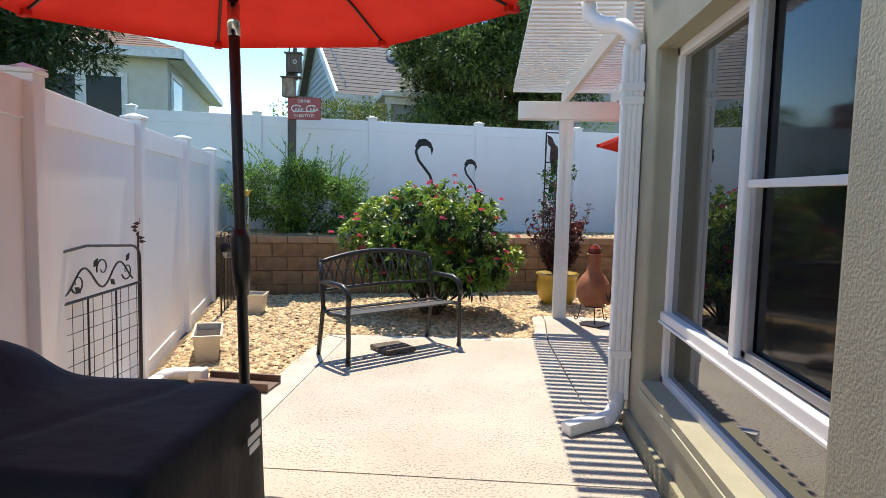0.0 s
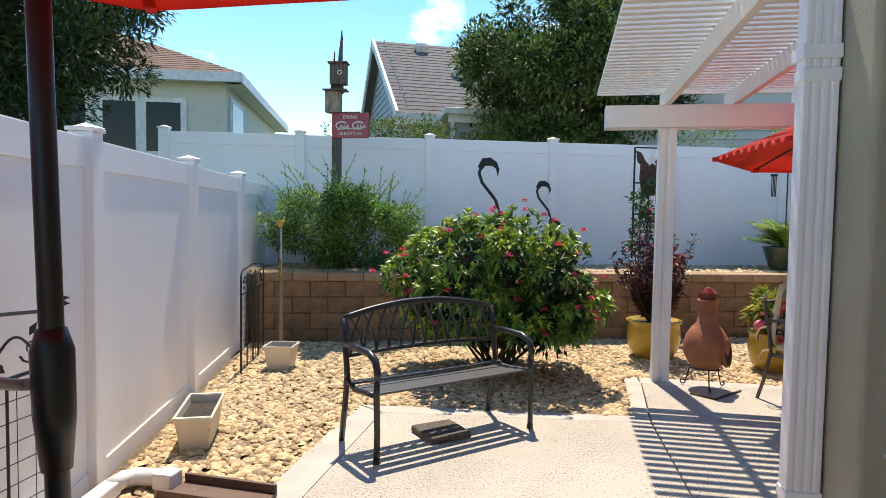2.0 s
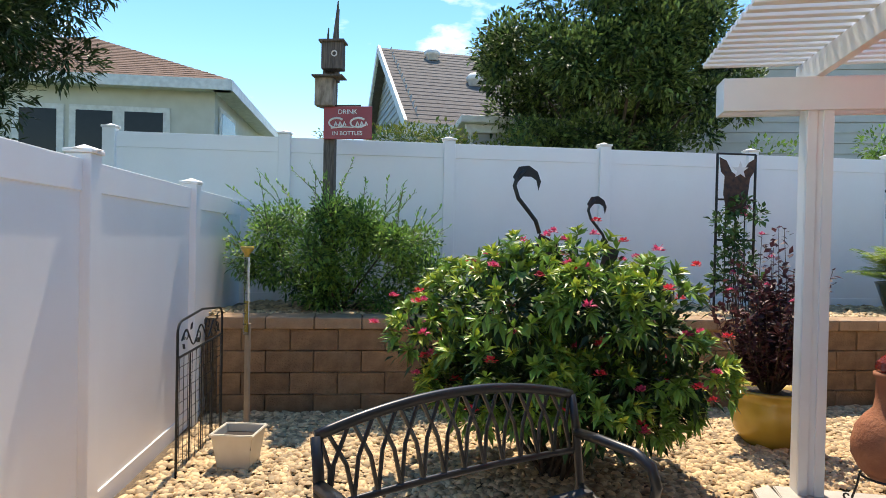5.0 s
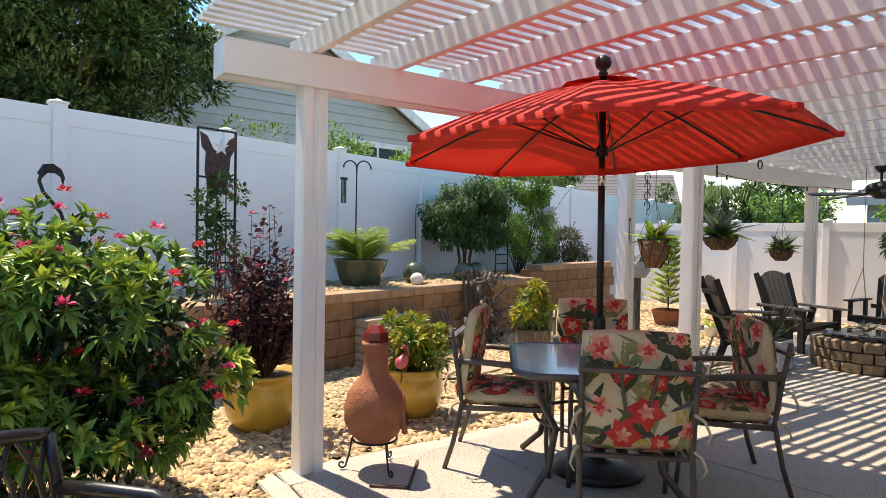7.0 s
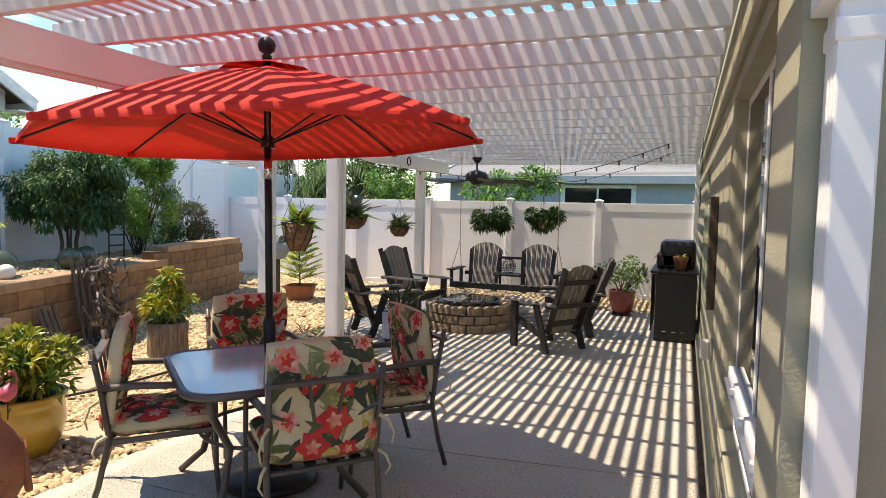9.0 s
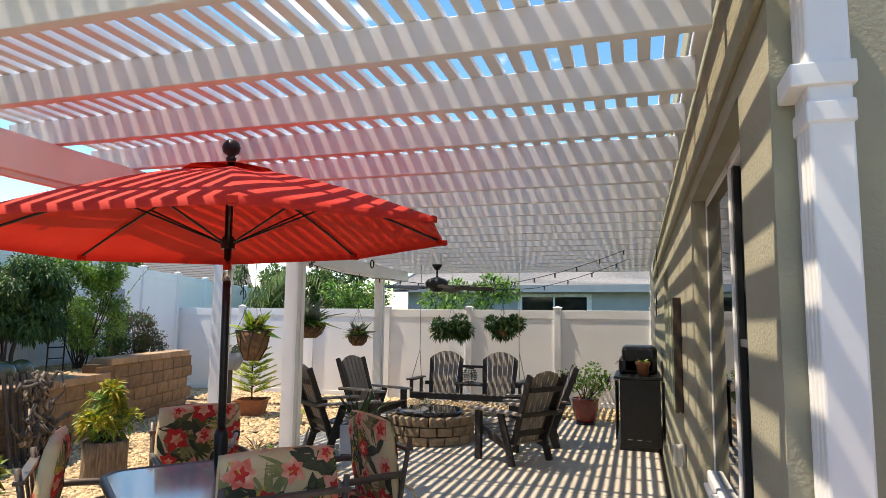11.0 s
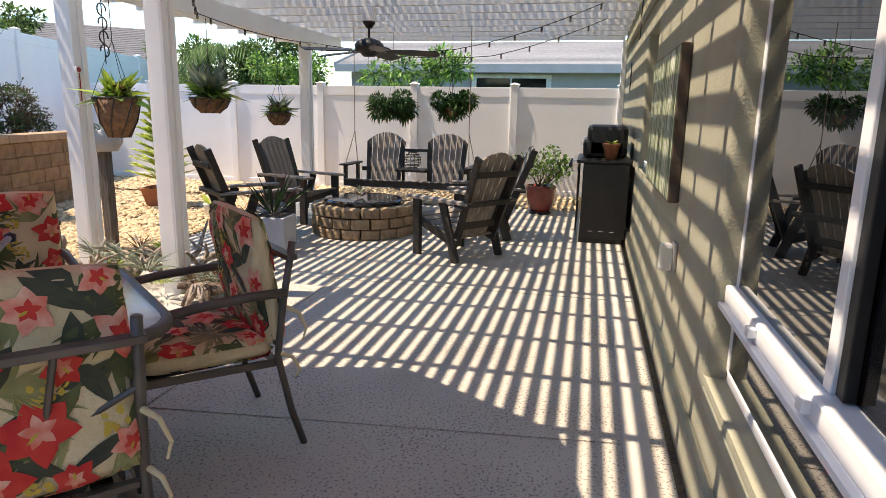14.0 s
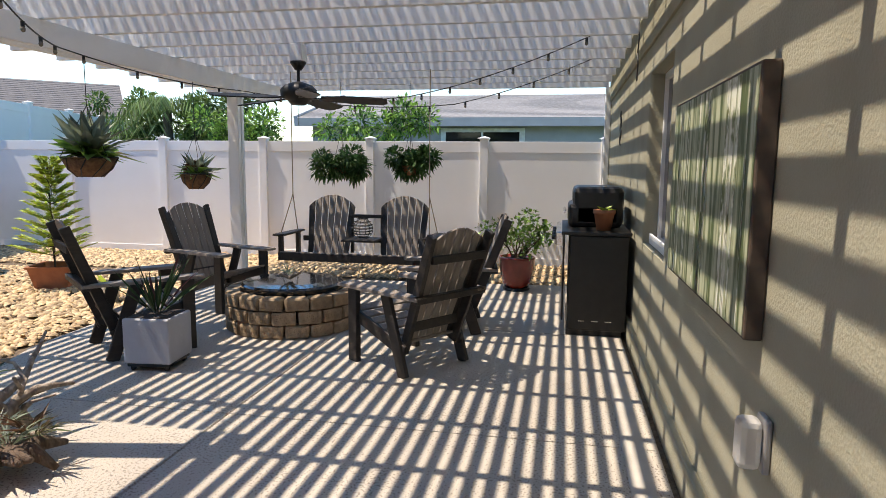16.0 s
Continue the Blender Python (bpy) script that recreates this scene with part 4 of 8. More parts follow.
def patio_chair(m, group, seed):
    c = thing("patio_chair", "bronze metal patio armchair with tropical floral cushions", "chair", m, group)
    for s in (1, -1):
        y = s * 0.265
        part("back_leg", tube([(-0.36, y, 0), (-0.31, y, 0.16), (-0.26, y, 0.40), (-0.29, y, 0.62), (-0.335, y, 0.86)], 0.015, seg=8), BROWN_METAL, c, smooth=True)
        part("front_leg", tube([(0.27, y, 0), (0.25, y, 0.2), (0.245, y, 0.55), (0.22, y, 0.625)], 0.014, seg=8), BROWN_METAL, c, smooth=True)
        part("armrest", tube([(-0.30, y, 0.66), (-0.15, y * 1.04, 0.665), (0.05, y * 1.05, 0.655), (0.20, y * 1.03, 0.635), (0.27, y, 0.60)], 0.019, seg=8), BROWN_METAL, c, smooth=True)
        part("seat_rail", beam((-0.26, y * 0.95, 0.375), (0.25, y * 0.95, 0.395), 0.02, 0.03, 0.004), BROWN_METAL, c)
        part("tie", tube([(-0.30, y, 0.60), (-0.34, y * 1.12, 0.58), (-0.36, y * 1.2, 0.52), (-0.35, y * 1.16, 0.47)], 0.010, seg=6, r_end=0.004), FABRIC, c, "fabric tie of the cushion")
        part("tie", tube([(-0.26, y, 0.42), (-0.31, y * 1.12, 0.40), (-0.33, y * 1.18, 0.35), (-0.32, y * 1.1, 0.31)], 0.010, seg=6, r_end=0.004), FABRIC, c)
    part("back_rail", beam((-0.325, -0.285, 0.80), (-0.325, 0.285, 0.80), 0.045, 0.022, 0.004), BROWN_METAL, c)
    part("back_rail", beam((-0.265, -0.265, 0.46), (-0.265, 0.265, 0.46), 0.03, 0.018, 0.004), BROWN_METAL, c)
    for dy in (-0.21, -0.085, 0.085, 0.21):
        top = 0.79 if abs(dy) < 0.15 else 0.66
        part("back_ray", tube([(-0.268, dy * 0.12, 0.47), (-0.29, dy * 0.62, 0.60), (-0.29 - 0.03 * (top - 0.6) / 0.2, dy * (1.0 if abs(dy) < 0.15 else 1.22), top)], 0.009, seg=6), BROWN_METAL, c)
    part("seat_rail", beam((-0.26, -0.25, 0.375), (-0.26, 0.25, 0.375), 0.03, 0.02, 0.004), BROWN_METAL, c)
    part("seat_rail", beam((0.25, -0.25, 0.395), (0.25, 0.25, 0.395), 0.03, 0.02, 0.004), BROWN_METAL, c)
    for k in range(4):
        part("strap", box(-0.25, -0.19 + k * 0.11, 0.385, 0.24, -0.135 + k * 0.11, 0.391), BLACK_METAL, c, "black webbing strap")
    seat = part("seat_cushion", cushion(0.52, 0.52, 0.10), FABRIC, c, "floral seat cushion", smooth=True)
    seat.matrix_basis = pose(0.0, 0, 0.445, 0, -2, 0)
    part("floral_print", floral_print(0.52, 0.52, 0.10, seed), INKS, seat, "printed red hibiscus and green palm leaves")
    back = part("back_cushion", cushion(0.56, 0.53, 0.10), FABRIC, c, "floral back cushion", smooth=True)
    back.matrix_basis = pose(-0.235, 0, 0.70, 0, -82, 0)
    part("floral_print", floral_print(0.56, 0.53, 0.10, seed + 50), INKS, back, "printed red hibiscus and green palm leaves")
    return c


CHAIR_GROUP = "cushioned chairs round the glass table"
patio_chair(pose(2.94, 7.01, 0, 0, 0, 48), CHAIR_GROUP, 11)
patio_chair(pose(3.78, 7.05, 0, 0, 0, 139), CHAIR_GROUP, 12)
patio_chair(pose(2.94, 7.93, 0, 0, 0, -47), CHAIR_GROUP, 13)
patio_chair(pose(3.78, 7.95, 0, 0, 0, -129), CHAIR_GROUP, 14)


def rounded(w, d, r, n=5):
    pts = []
    for cx, cy, a0 in ((w / 2 - r, d / 2 - r, 0), (-w / 2 + r, d / 2 - r, 90), (-w / 2 + r, -d / 2 + r, 180), (w / 2 - r, -d / 2 + r, 270)):
        for k in range(n + 1):
            a = radians(a0 + 90 * k / n)
            pts.append((cx + r * math.cos(a), cy + r * math.sin(a)))
    return pts


table = thing("patio_table", "square bronze metal patio table with rippled glass top", "table", pose(3.20, 7.43, 0, 0, 0, 50))
bm = prism(rounded(0.98, 0.98, 0.16), 0.695, 0.703)
part("tabletop", bm, TABLE_GLASS, table, "rippled tempered glass")
part("rim", tube([(x, y, 0.688) for x, y in rounded(1.01, 1.01, 0.17, 8)], 0.021, seg=8, closed=True), BROWN_METAL, table, smooth=True)
for sx in (1, -1):
    for sy in (1, -1):
        part("leg", tube([(sx * 0.40, sy * 0.40, 0.68), (sx * 0.37, sy * 0.37, 0.55), (sx * 0.27, sy * 0.27, 0.35), (sx * 0.31, sy * 0.31, 0.15), (sx * 0.42, sy * 0.42, 0.012)], 0.020, seg=8), BROWN_METAL, table, smooth=True)
part("brace", tube(arc((0, 0, 0.35), 0.37, 0, 360, 24, "xy")[:-1], 0.011, seg=6, closed=True), BROWN_METAL, table)


def umbrella(m, r, rim_z, top_z, pole_r, spin, label, crank_z, crank_dir, base_r=0.26, tip=0.0):
    """An eight-ribbed market umbrella standing at the origin of m; tip slants its canopy along x."""
    u = thing("patio_umbrella", label, "umbrella", m)
    part("base", lathe([(0.0, 0.0), (base_r, 0.0), (base_r + 0.01, 0.02), (base_r - 0.02, 0.045), (base_r * 0.45, 0.075), (0.05, 0.09), (0.04, 0.16), (0.0, 0.16)], 40), BLACK_METAL, u, smooth=True)
    part("pole", tube([(0, 0, 0.06), (0, 0, 1.4), (0, 0, top_z - 0.02)], pole_r, seg=16), BLACK_METAL, u, smooth=True)
    part("joint_sleeve", tube([(0, 0, rim_z - 0.24), (0, 0, rim_z - 0.12)], pole_r * 1.12, seg=16), CHROME, u, "silver sleeve", smooth=True)
    part("crank_housing", lathe([(0.0, -0.16), (pole_r * 1.25, -0.16), (pole_r * 1.7, -0.06), (pole_r * 1.75, 0.06), (pole_r * 1.2, 0.10), (0, 0.10)], 16, at=(0, 0, crank_z)), BLACK_METAL, u, smooth=True)
    ca, sa = math.cos(radians(crank_dir)), math.sin(radians(crank_dir))
    ax = Vector((ca, sa, 0))
    handle = part("crank", tube([Vector((0, 0, crank_z)), ax * 0.055 + Vector((0, 0, crank_z)), ax * 0.062 + Vector((-sa * 0.10, ca * 0.10, crank_z + 0.03)), ax * 0.064 + Vector((-sa * 0.17, ca * 0.17, crank_z + 0.045))], 0.011, seg=8), FRAME_GREY, u, "grey metal crank arm")
    part("crank_knob", lathe([(0, -0.02), (0.018, -0.015), (0.02, 0.01), (0.0, 0.02)], 12, at=tuple(ax * 0.064 + Vector((-sa * 0.18, ca * 0.18, crank_z + 0.045)))), BLACK_METAL, u, smooth=True)
    bm = bmesh.new()
    N, M = 8, 10
    rows = []
    for i in range(M + 1):
        t = 0.05 + 0.95 * i / M
        ring = []
        for k in range(N * 6):
            a = radians(spin) + k * 2 * math.pi / (N * 6)
            f = (k % 6) / 6
            sag = 1 - (1 - math.cos(math.pi / N)) * math.sin(math.pi * f) ** 0.9
            z = top_z - 0.06 - (top_z - 0.06 - rim_z) * t ** 1.35 - 0.03 * math.sin(math.pi * f) * t * (1 - t) * 1.6 + tip * r * t * sag * math.cos(a)
            ring.append(bm.verts.new((r * t * sag * math.cos(a), r * t * sag * math.sin(a), z)))
        rows.append(ring)
    hem = [bm.verts.new((v.co.x * 1.004, v.co.y * 1.004, v.co.z - 0.035)) for v in rows[-1]]
    rows.append(hem)
    for A, B in zip(rows, rows[1:]):
        for k in range(N * 6):
            bm.faces.new((A[k], B[k], B[(k + 1) % (N * 6)], A[(k + 1) % (N * 6)]))
    bm.faces.new(rows[0])
    canopy = part("canopy", bm, CANVAS, u, smooth=True)
    b2 = bmesh.new()
    ring0 = [b2.verts.new((0, 0, top_z - 0.015))]
    ring1 = [b2.verts.new((0.22 * r * (1 - 0.06 * math.sin(math.pi * (k % 6) / 6)) * math.cos(radians(spin) + k * 2 * math.pi / 48), 0.22 * r * (1 - 0.06 * math.sin(math.pi * (k % 6) / 6)) * math.sin(radians(spin) + k * 2 * math.pi / 48), top_z - 0.10)) for k in range(48)]
    for k in range(48):
        b2.faces.new((ring0[0], ring1[k], ring1[(k + 1) % 48]))
    part("vent", b2, CANVAS, canopy, smooth=True)
    part("finial", lathe([(0.0, -0.03), (0.022, -0.03), (0.030, 0.0), (0.018, 0.012), (0.044, 0.034), (0.052, 0.062), (0.044, 0.09), (0.022, 0.108), (0.0, 0.112)], 16, at=(0, 0, top_z)), BLACK_METAL, u, smooth=True)
    hub_z = rim_z - 0.03
    part("hub", lathe([(0, -0.03), (pole_r * 1.8, -0.03), (pole_r * 1.9, 0.02), (pole_r * 1.3, 0.04), (0, 0.04)], 16, at=(0, 0, hub_z)), BLACK_METAL, u)
    for k in range(N):
        a = radians(spin) + k * 2 * math.pi / N
        d = Vector((math.cos(a), math.sin(a), 0))
        pts = []
        for t in (0.05, 0.25, 0.5, 0.75, 1.0):
            pts.append(d * r * t + Vector((0, 0, top_z - 0.06 - (top_z - 0.06 - rim_z) * t ** 1.35 - 0.016 + tip * d.x * r * t)))
        rib = part("rib", tube(pts, 0.0075, seg=6), BLACK_METAL, u)
        part("strut", tube([d * 0.03 + Vector((0, 0, hub_z)), pts[2]], 0.006, seg=6), BLACK_METAL, rib)
        part("rib_tip", box(-0.035, -0.02, -0.02, 0.03, 0.02, 0.012, 0.006, m=Matrix.Translation(pts[-1]) @ Matrix.Rotation(a, 4, "Z")), CANVAS, rib, "stitched red pocket")
    return u


umbrella(pose(0.02, 3.44, 0.0, 0, -1.6, 0), 1.19, 2.215, 2.62, 0.021, 26, "open red market umbrella on a black pole", 1.14, 205)
ux = Matrix.Translation((3.24, 7.45, 0.0)) @ Vector((0, 0, 1)).rotation_difference(Vector((0.09, 0.11, 2.46))).to_matrix().to_4x4()
umbrella(ux, 1.27, 1.985, 2.45, 0.021, -9, "open red market umbrella through the glass table", 0.86, 300, tip=0.057)
loop_u = thing("umbrella_strap", "dark loop strap hanging from the umbrella edge", "strap")
part("loop", tube(arc((4.40, 7.13, 1.93), 0.028, 0, 360, 14, "xz")[:-1], 0.005, seg=6, closed=True), BLACK_METAL, loop_u)


# ---- garden bench ----
def bench():
    b = thing("garden_bench", "black cast metal garden bench with lattice back and slatted seat", "bench", pose(0.13, 6.55, 0, 0, 0, 45) @ Matrix.Diagonal((1, 0.76, 0.965, 1)))
    W = 0.60
    for s in (1, -1):
        x = s * W
        part("front_leg", tube([(x, -0.28, 0.0), (x, -0.285, 0.2), (x, -0.27, 0.42), (x, -0.275, 0.56)], 0.021, seg=8), BENCH_PAINT, b, smooth=True)
        part("back_leg", tube([(x, 0.34, 0.0), (x, 0.28, 0.25), (x, 0.24, 0.44), (x, 0.285, 0.70), (x, 0.32, 0.82)], 0.021, seg=8), BENCH_PAINT, b, smooth=True)
        part("armrest", tube([(x, 0.27, 0.655), (x, 0.1, 0.66), (x, -0.15, 0.655), (x, -0.25, 0.62), (x, -0.285, 0.55), (x, -0.27, 0.50)], 0.024, seg=8), BENCH_PAINT, b, smooth=True)
        part("seat_rail", tube([(x, -0.27, 0.41), (x, -0.1, 0.40), (x, 0.1, 0.385), (x, 0.25, 0.43)], 0.018, seg=8), BENCH_PAINT, b, smooth=True)
        part("foot", lathe([(0, 0), (0.026, 0), (0.024, 0.03), (0, 0.03)], 10, at=(x, -0.28, 0)), BENCH_PAINT, b)
    for k in range(5):
        y = -0.26 + k * 0.108
        z = (0.425, 0.415, 0.405, 0.402, 0.415)[k]
        part("seat_slat", box(-W, y - 0.036, z - 0.006, W, y + 0.036, z + 0.008, 0.003), SLAT_PAINT, b)
    n = 24
    top = []
    low = []
    for k in range(n + 1):
        u = -1 + 2 * k / n
        top.append((u * W, 0.325, 0.82 + 0.085 * (1 - u * u)))
        low.append((u * W, 0.275, 0.575 + 0.02 * (1 - u * u)))
    part("top_rail", tube(top, 0.022, seg=8), BENCH_PAINT, b, smooth=True)
    part("lower_rail", tube(low, 0.015, seg=8), BENCH_PAINT, b, smooth=True)
    for k in range(13):
        u = -0.94 + 1.88 * k / 12
        for lean in (-1, 1):
            u2 = max(-0.98, min(0.98, u + lean * 0.15))
            p0 = Vector((u * W, 0.275, 0.575 + 0.02 * (1 - u * u)))
            p1 = Vector((u2 * W, 0.325, 0.82 + 0.085 * (1 - u2 * u2)))
            mid = p0.lerp(p1, 0.5) + Vector((-lean * 0.022, 0, 0))
            part("lattice_bar", tube([p0, p0.lerp(mid, 0.6), mid, mid.lerp(p1, 0.5), p1], 0.0085, seg=6), BENCH_PAINT, b)


bench()
mat_ob = thing("stepping_stone", "square dark weathered stepping stone lying on the concrete", "stepping stone", pose(0.13, 6.55, 0, 0, 0, 40))
part("slab", box(-0.15, -0.15, 0.002, 0.15, 0.15, 0.045, 0.012), WEATHERED, mat_ob)


# ---- barbecue under its cover, beside the walk ----
cover = thing("covered_barbecue", "barbecue under a creased black vinyl cover", "barbecue")
bm = bmesh.new()
bmesh.ops.create_grid(bm, x_segments=44, y_segments=30, size=1)
for v in bm.verts:
    u, w = v.co.x, v.co.y
    drop = max(abs(u), abs(w))
    lid = 0.14 * (1 - 1 / (1 + math.exp(-(u + 0.42) * 14))) * math.exp(-(w / 0.8) ** 6)
    crease = 0.0025 * math.sin(u * 6 + w * 9) - 0.010 * math.exp(-((u - 0.1 - 0.4 * w) / 0.05) ** 2)
    if drop > 0.72:
        q = 0.72 / drop
        t = (drop - 0.72) / 0.28
        flare = 1 + 0.05 * t + 0.022 * math.sin(u * 15 + w * 13) * t * (1.2 - t)
        v.co = Vector((u * q * flare, w * q * flare, 0.80 + lid * (1 - t) - t * 0.74))
    else:
        v.co = Vector((u, w, 0.80 + lid + crease))
    v.co.x = -0.17 + v.co.x * 0.60
    v.co.y = 2.56 + v.co.y * 0.50
part("cover", bm, COVER, cover, smooth=True)
for i, (z, w) in enumerate(((0.70, 0.055), (0.665, 0.10), (0.635, 0.075))):
    mark = part("printed_mark", box(-w / 2, -0.001, 0.0, w / 2, 0.001, 0.022), SIGN_WHITE, cover, "pale printed lettering bar")
    mark.matrix_basis = pose(0.288, 2.79, z, 0, 0, 90)

# ---- adirondack chairs and swing ----
def back_fan(parent, x, y, z, lean, w, h, n, crown=0.10):
    """Upright slats with a rounded crown, leaning back from (x, y, z), facing +x."""
    for k in range(n):
        u = (k + 0.5) / n * 2 - 1
        hh = h - crown * abs(u) ** 2.0 * 1.4
        bm = box(-0.009, -w / n / 2 + 0.002, 0, 0.009, w / n / 2 - 0.002, hh, 0.004)
        for v in bm.verts:
            if v.co.z > hh * 0.9:
                v.co.z += (h - crown * min(1.0, abs(u + v.co.y * 2 / w)) ** 2 * 1.4) - hh
            v.co.y *= 0.86 + 0.14 * (v.co.z / h)
        edge = k in (0, n - 1)
        ob = part("back_slat", bm, DARK_TIMBER if edge else GREY_TIMBER, parent)
        ob.matrix_basis = pose(x, y + u * w / 2 * 0.92, z, 0, -lean, 0) @ pose(0, 0, 0, -u * 4.0, 0, 0)


def adirondack(m):
    c = thing("adirondack_chair", "dark brown adirondack chair with weathered taupe slats", "chair", m, "adirondack chairs round the fire pit")
    for s in (1, -1):
        y = s * 0.29
        part("front_leg", box(0.25, y - 0.022, 0, 0.345, y + 0.022, 0.55, 0.006), DARK_TIMBER, c)
        part("rear_leg", beam((-0.25, y, 0.0), (-0.06, y, 0.55), 0.032, 0.09, 0.006), DARK_TIMBER, c)
        part("seat_rail", beam((-0.24, y * 0.93, 0.17), (0.33, y * 0.93, 0.355), 0.03, 0.09, 0.006), DARK_TIMBER, c)
        part("arm", prism([(-0.42, y - 0.045), (0.0, y - 0.065), (0.40, y - 0.075), (0.43, y), (0.40, y + 0.075), (0.0, y + 0.065), (-0.42, y + 0.045)], 0.552, 0.575, bevel=0.005), GREY_TIMBER, c)
        part("arm_bracket", prism([(0, 0), (0.06, 0), (0.0, 0.12)], -0.012, 0.012), DARK_TIMBER, c).matrix_basis = pose(0.345, y, 0.55, 90, 180, 0) @ pose(0, 0, 0)
    for k in range(6):
        t = k / 5
        part("seat_slat", box(-0.038, -0.27, -0.009, 0.038, 0.27, 0.009, 0.004), GREY_TIMBER, c).matrix_basis = pose(0.30 - 0.47 * t, 0, 0.385 - 0.155 * t, 0, -18 + 6 * t, 0)
    back_fan(c, -0.17, 0, 0.22, 22, 0.53, 0.86, 7)
    part("back_brace", box(-0.42, -0.33, 0.53, -0.36, 0.33, 0.575, 0.006), DARK_TIMBER, c)
    for s in (1, -1):
        part("back_stile", beam((-0.19, s * 0.235, 0.16), (-0.50, s * 0.275, 0.98), 0.035, 0.07, 0.006), DARK_TIMBER, c)
    part("back_brace", box(-0.245, -0.25, 0.30, -0.215, 0.25, 0.37, 0.006), DARK_TIMBER, c)
    part("back_brace", beam((-0.475, -0.25, 0.82), (-0.475, 0.25, 0.82), 0.03, 0.055, 0.006), DARK_TIMBER, c)
    return c


adirondack(pose(7.59, 6.70, 0, 0, 0, 55))
adirondack(pose(8.68, 6.62, 0, 0, 0, 98))
adirondack(pose(7.50, 8.86, 0, 0, 0, -40))
adirondack(pose(9.02, 9.02, 0, 0, 0, -108))

swing = thing("porch_swing", "hanging double adirondack swing with a middle console", "swing", pose(10.15, 7.92, 0.02, 0, 0, 180))
for y in (-0.83, -0.24, 0.24, 0.83):
    part("seat_support", beam((-0.28, y, 0.26), (0.30, y, 0.38), 0.03, 0.08, 0.005), DARK_TIMBER, swing)
for k in range(6):
    t = k / 5
    part("seat_slat", box(-0.036, -0.84, -0.009, 0.036, 0.84, 0.009, 0.004), GREY_TIMBER, swing).matrix_basis = pose(0.28 - 0.46 * t, 0, 0.415 - 0.10 * t, 0, -12, 0)
part("front_rail", box(0.29, -0.86, 0.33, 0.325, 0.86, 0.42, 0.006), DARK_TIMBER, swing)
for y in (-0.45, 0.45):
    back_fan(swing, -0.16, y, 0.33, 16, 0.55, 0.74, 7)
part("back_brace", beam((-0.27, -0.80, 0.52), (-0.27, 0.80, 0.52), 0.03, 0.06, 0.005), DARK_TIMBER, swing)
part("console_frame", box(-0.30, -0.19, 0.78, -0.26, 0.19, 0.82, 0.004), DARK_TIMBER, swing)
for y in (-0.185, 0.185):
    part("console_frame", box(-0.30, y - 0.018, 0.36, -0.26, y + 0.018, 0.80, 0.004), DARK_TIMBER, swing)
part("console_table", box(-0.28, -0.20, 0.53, 0.10, 0.20, 0.555, 0.005), DARK_TIMBER, swing)
for y in (-0.86, 0.86):
    part("arm", prism([(-0.34, y - 0.05), (0.30, y - 0.07), (0.34, y), (0.30, y + 0.07), (-0.34, y + 0.05)], 0.60, 0.622, bevel=0.004), DARK_TIMBER, swing)
    part("arm_post", box(0.20, y - 0.02, 0.36, 0.27, y + 0.02, 0.60, 0.005), DARK_TIMBER, swing)
    part("arm_post", box(-0.28, y - 0.02, 0.30, -0.21, y + 0.02, 0.60, 0.005), DARK_TIMBER, swing)
    knot = (0.0, y * 0.94, 1.06)
    part("rope", tube([(0.24, y, 0.61), knot], 0.006, seg=6), ROPE, swing)
    part("rope", tube([(-0.24, y, 0.61), knot], 0.006, seg=6), ROPE, swing)
    part("rope", tube([knot, (0.0, y * 0.94, 2.44)], 0.006, seg=6), ROPE, swing)
lantern = thing("wire_lantern", "round black wire lantern ornament on the swing console", "lantern", pose(10.25, 7.92, 0.575))
for k in range(7):
    z = 0.02 + 0.035 * k
    r = 0.12 * math.sin(math.pi * (0.18 + 0.64 * k / 6))
    part("wire_ring", tube(arc((0, 0, z), r, 0, 360, 18, "xy")[:-1], 0.005, seg=5, closed=True), BLACK_METAL, lantern)
for k in range(6):
    a = k * math.pi / 3
    part("wire_rib", tube([(0.12 * math.sin(math.pi * (0.18 + 0.64 * j / 6)) * math.cos(a), 0.12 * math.sin(math.pi * (0.18 + 0.64 * j / 6)) * math.sin(a), 0.0 + 0.035 * j) for j in range(8)], 0.004, seg=5), BLACK_METAL, lantern)

# ---- fire pit ----
pit = thing("fire_pit", "round tumbled stone fire pit with a black metal lid", "fire pit", pose(8.47, 8.0, 0))
stone_me = []
rnd = random.Random(11)
for v in range(3):
    b = box(-0.093, -0.065, 0.003, 0.093, 0.065, 0.112, 0.016)
    for q in b.verts:
        q.co += Vector((rnd.uniform(-1, 1), rnd.uniform(-1, 1), rnd.uniform(-1, 1))) * 0.005
        q.co.x *= 0.86 if q.co.y > 0 else 1.05
    me = bpy.data.meshes.new("stone")
    b.to_mesh(me)
    b.free()
    me.materials.append(FIRESTONE)
    stone_me.append(me)
for row in range(3):
    for k in range(17):
        a = 360 / 17 * (k + 0.5 * (row % 2))
        ob = new("stone", stone_me[rnd.randrange(3)])
        ob.parent = pit
        ob.matrix_basis = pose(0, 0, row * 0.114, 0, 0, a) @ pose(0, -0.515, 0)
part("ash_bed", lathe([(0, 0.02), (0.45, 0.02), (0.45, 0.25), (0, 0.25)], 32), SOIL, pit)
part("lid", lathe([(0, 0.400), (0.30, 0.400), (0.43, 0.392), (0.445, 0.375), (0.445, 0.345), (0, 0.345)], 48), LID_BLACK, pit, "glossy black steel lid")


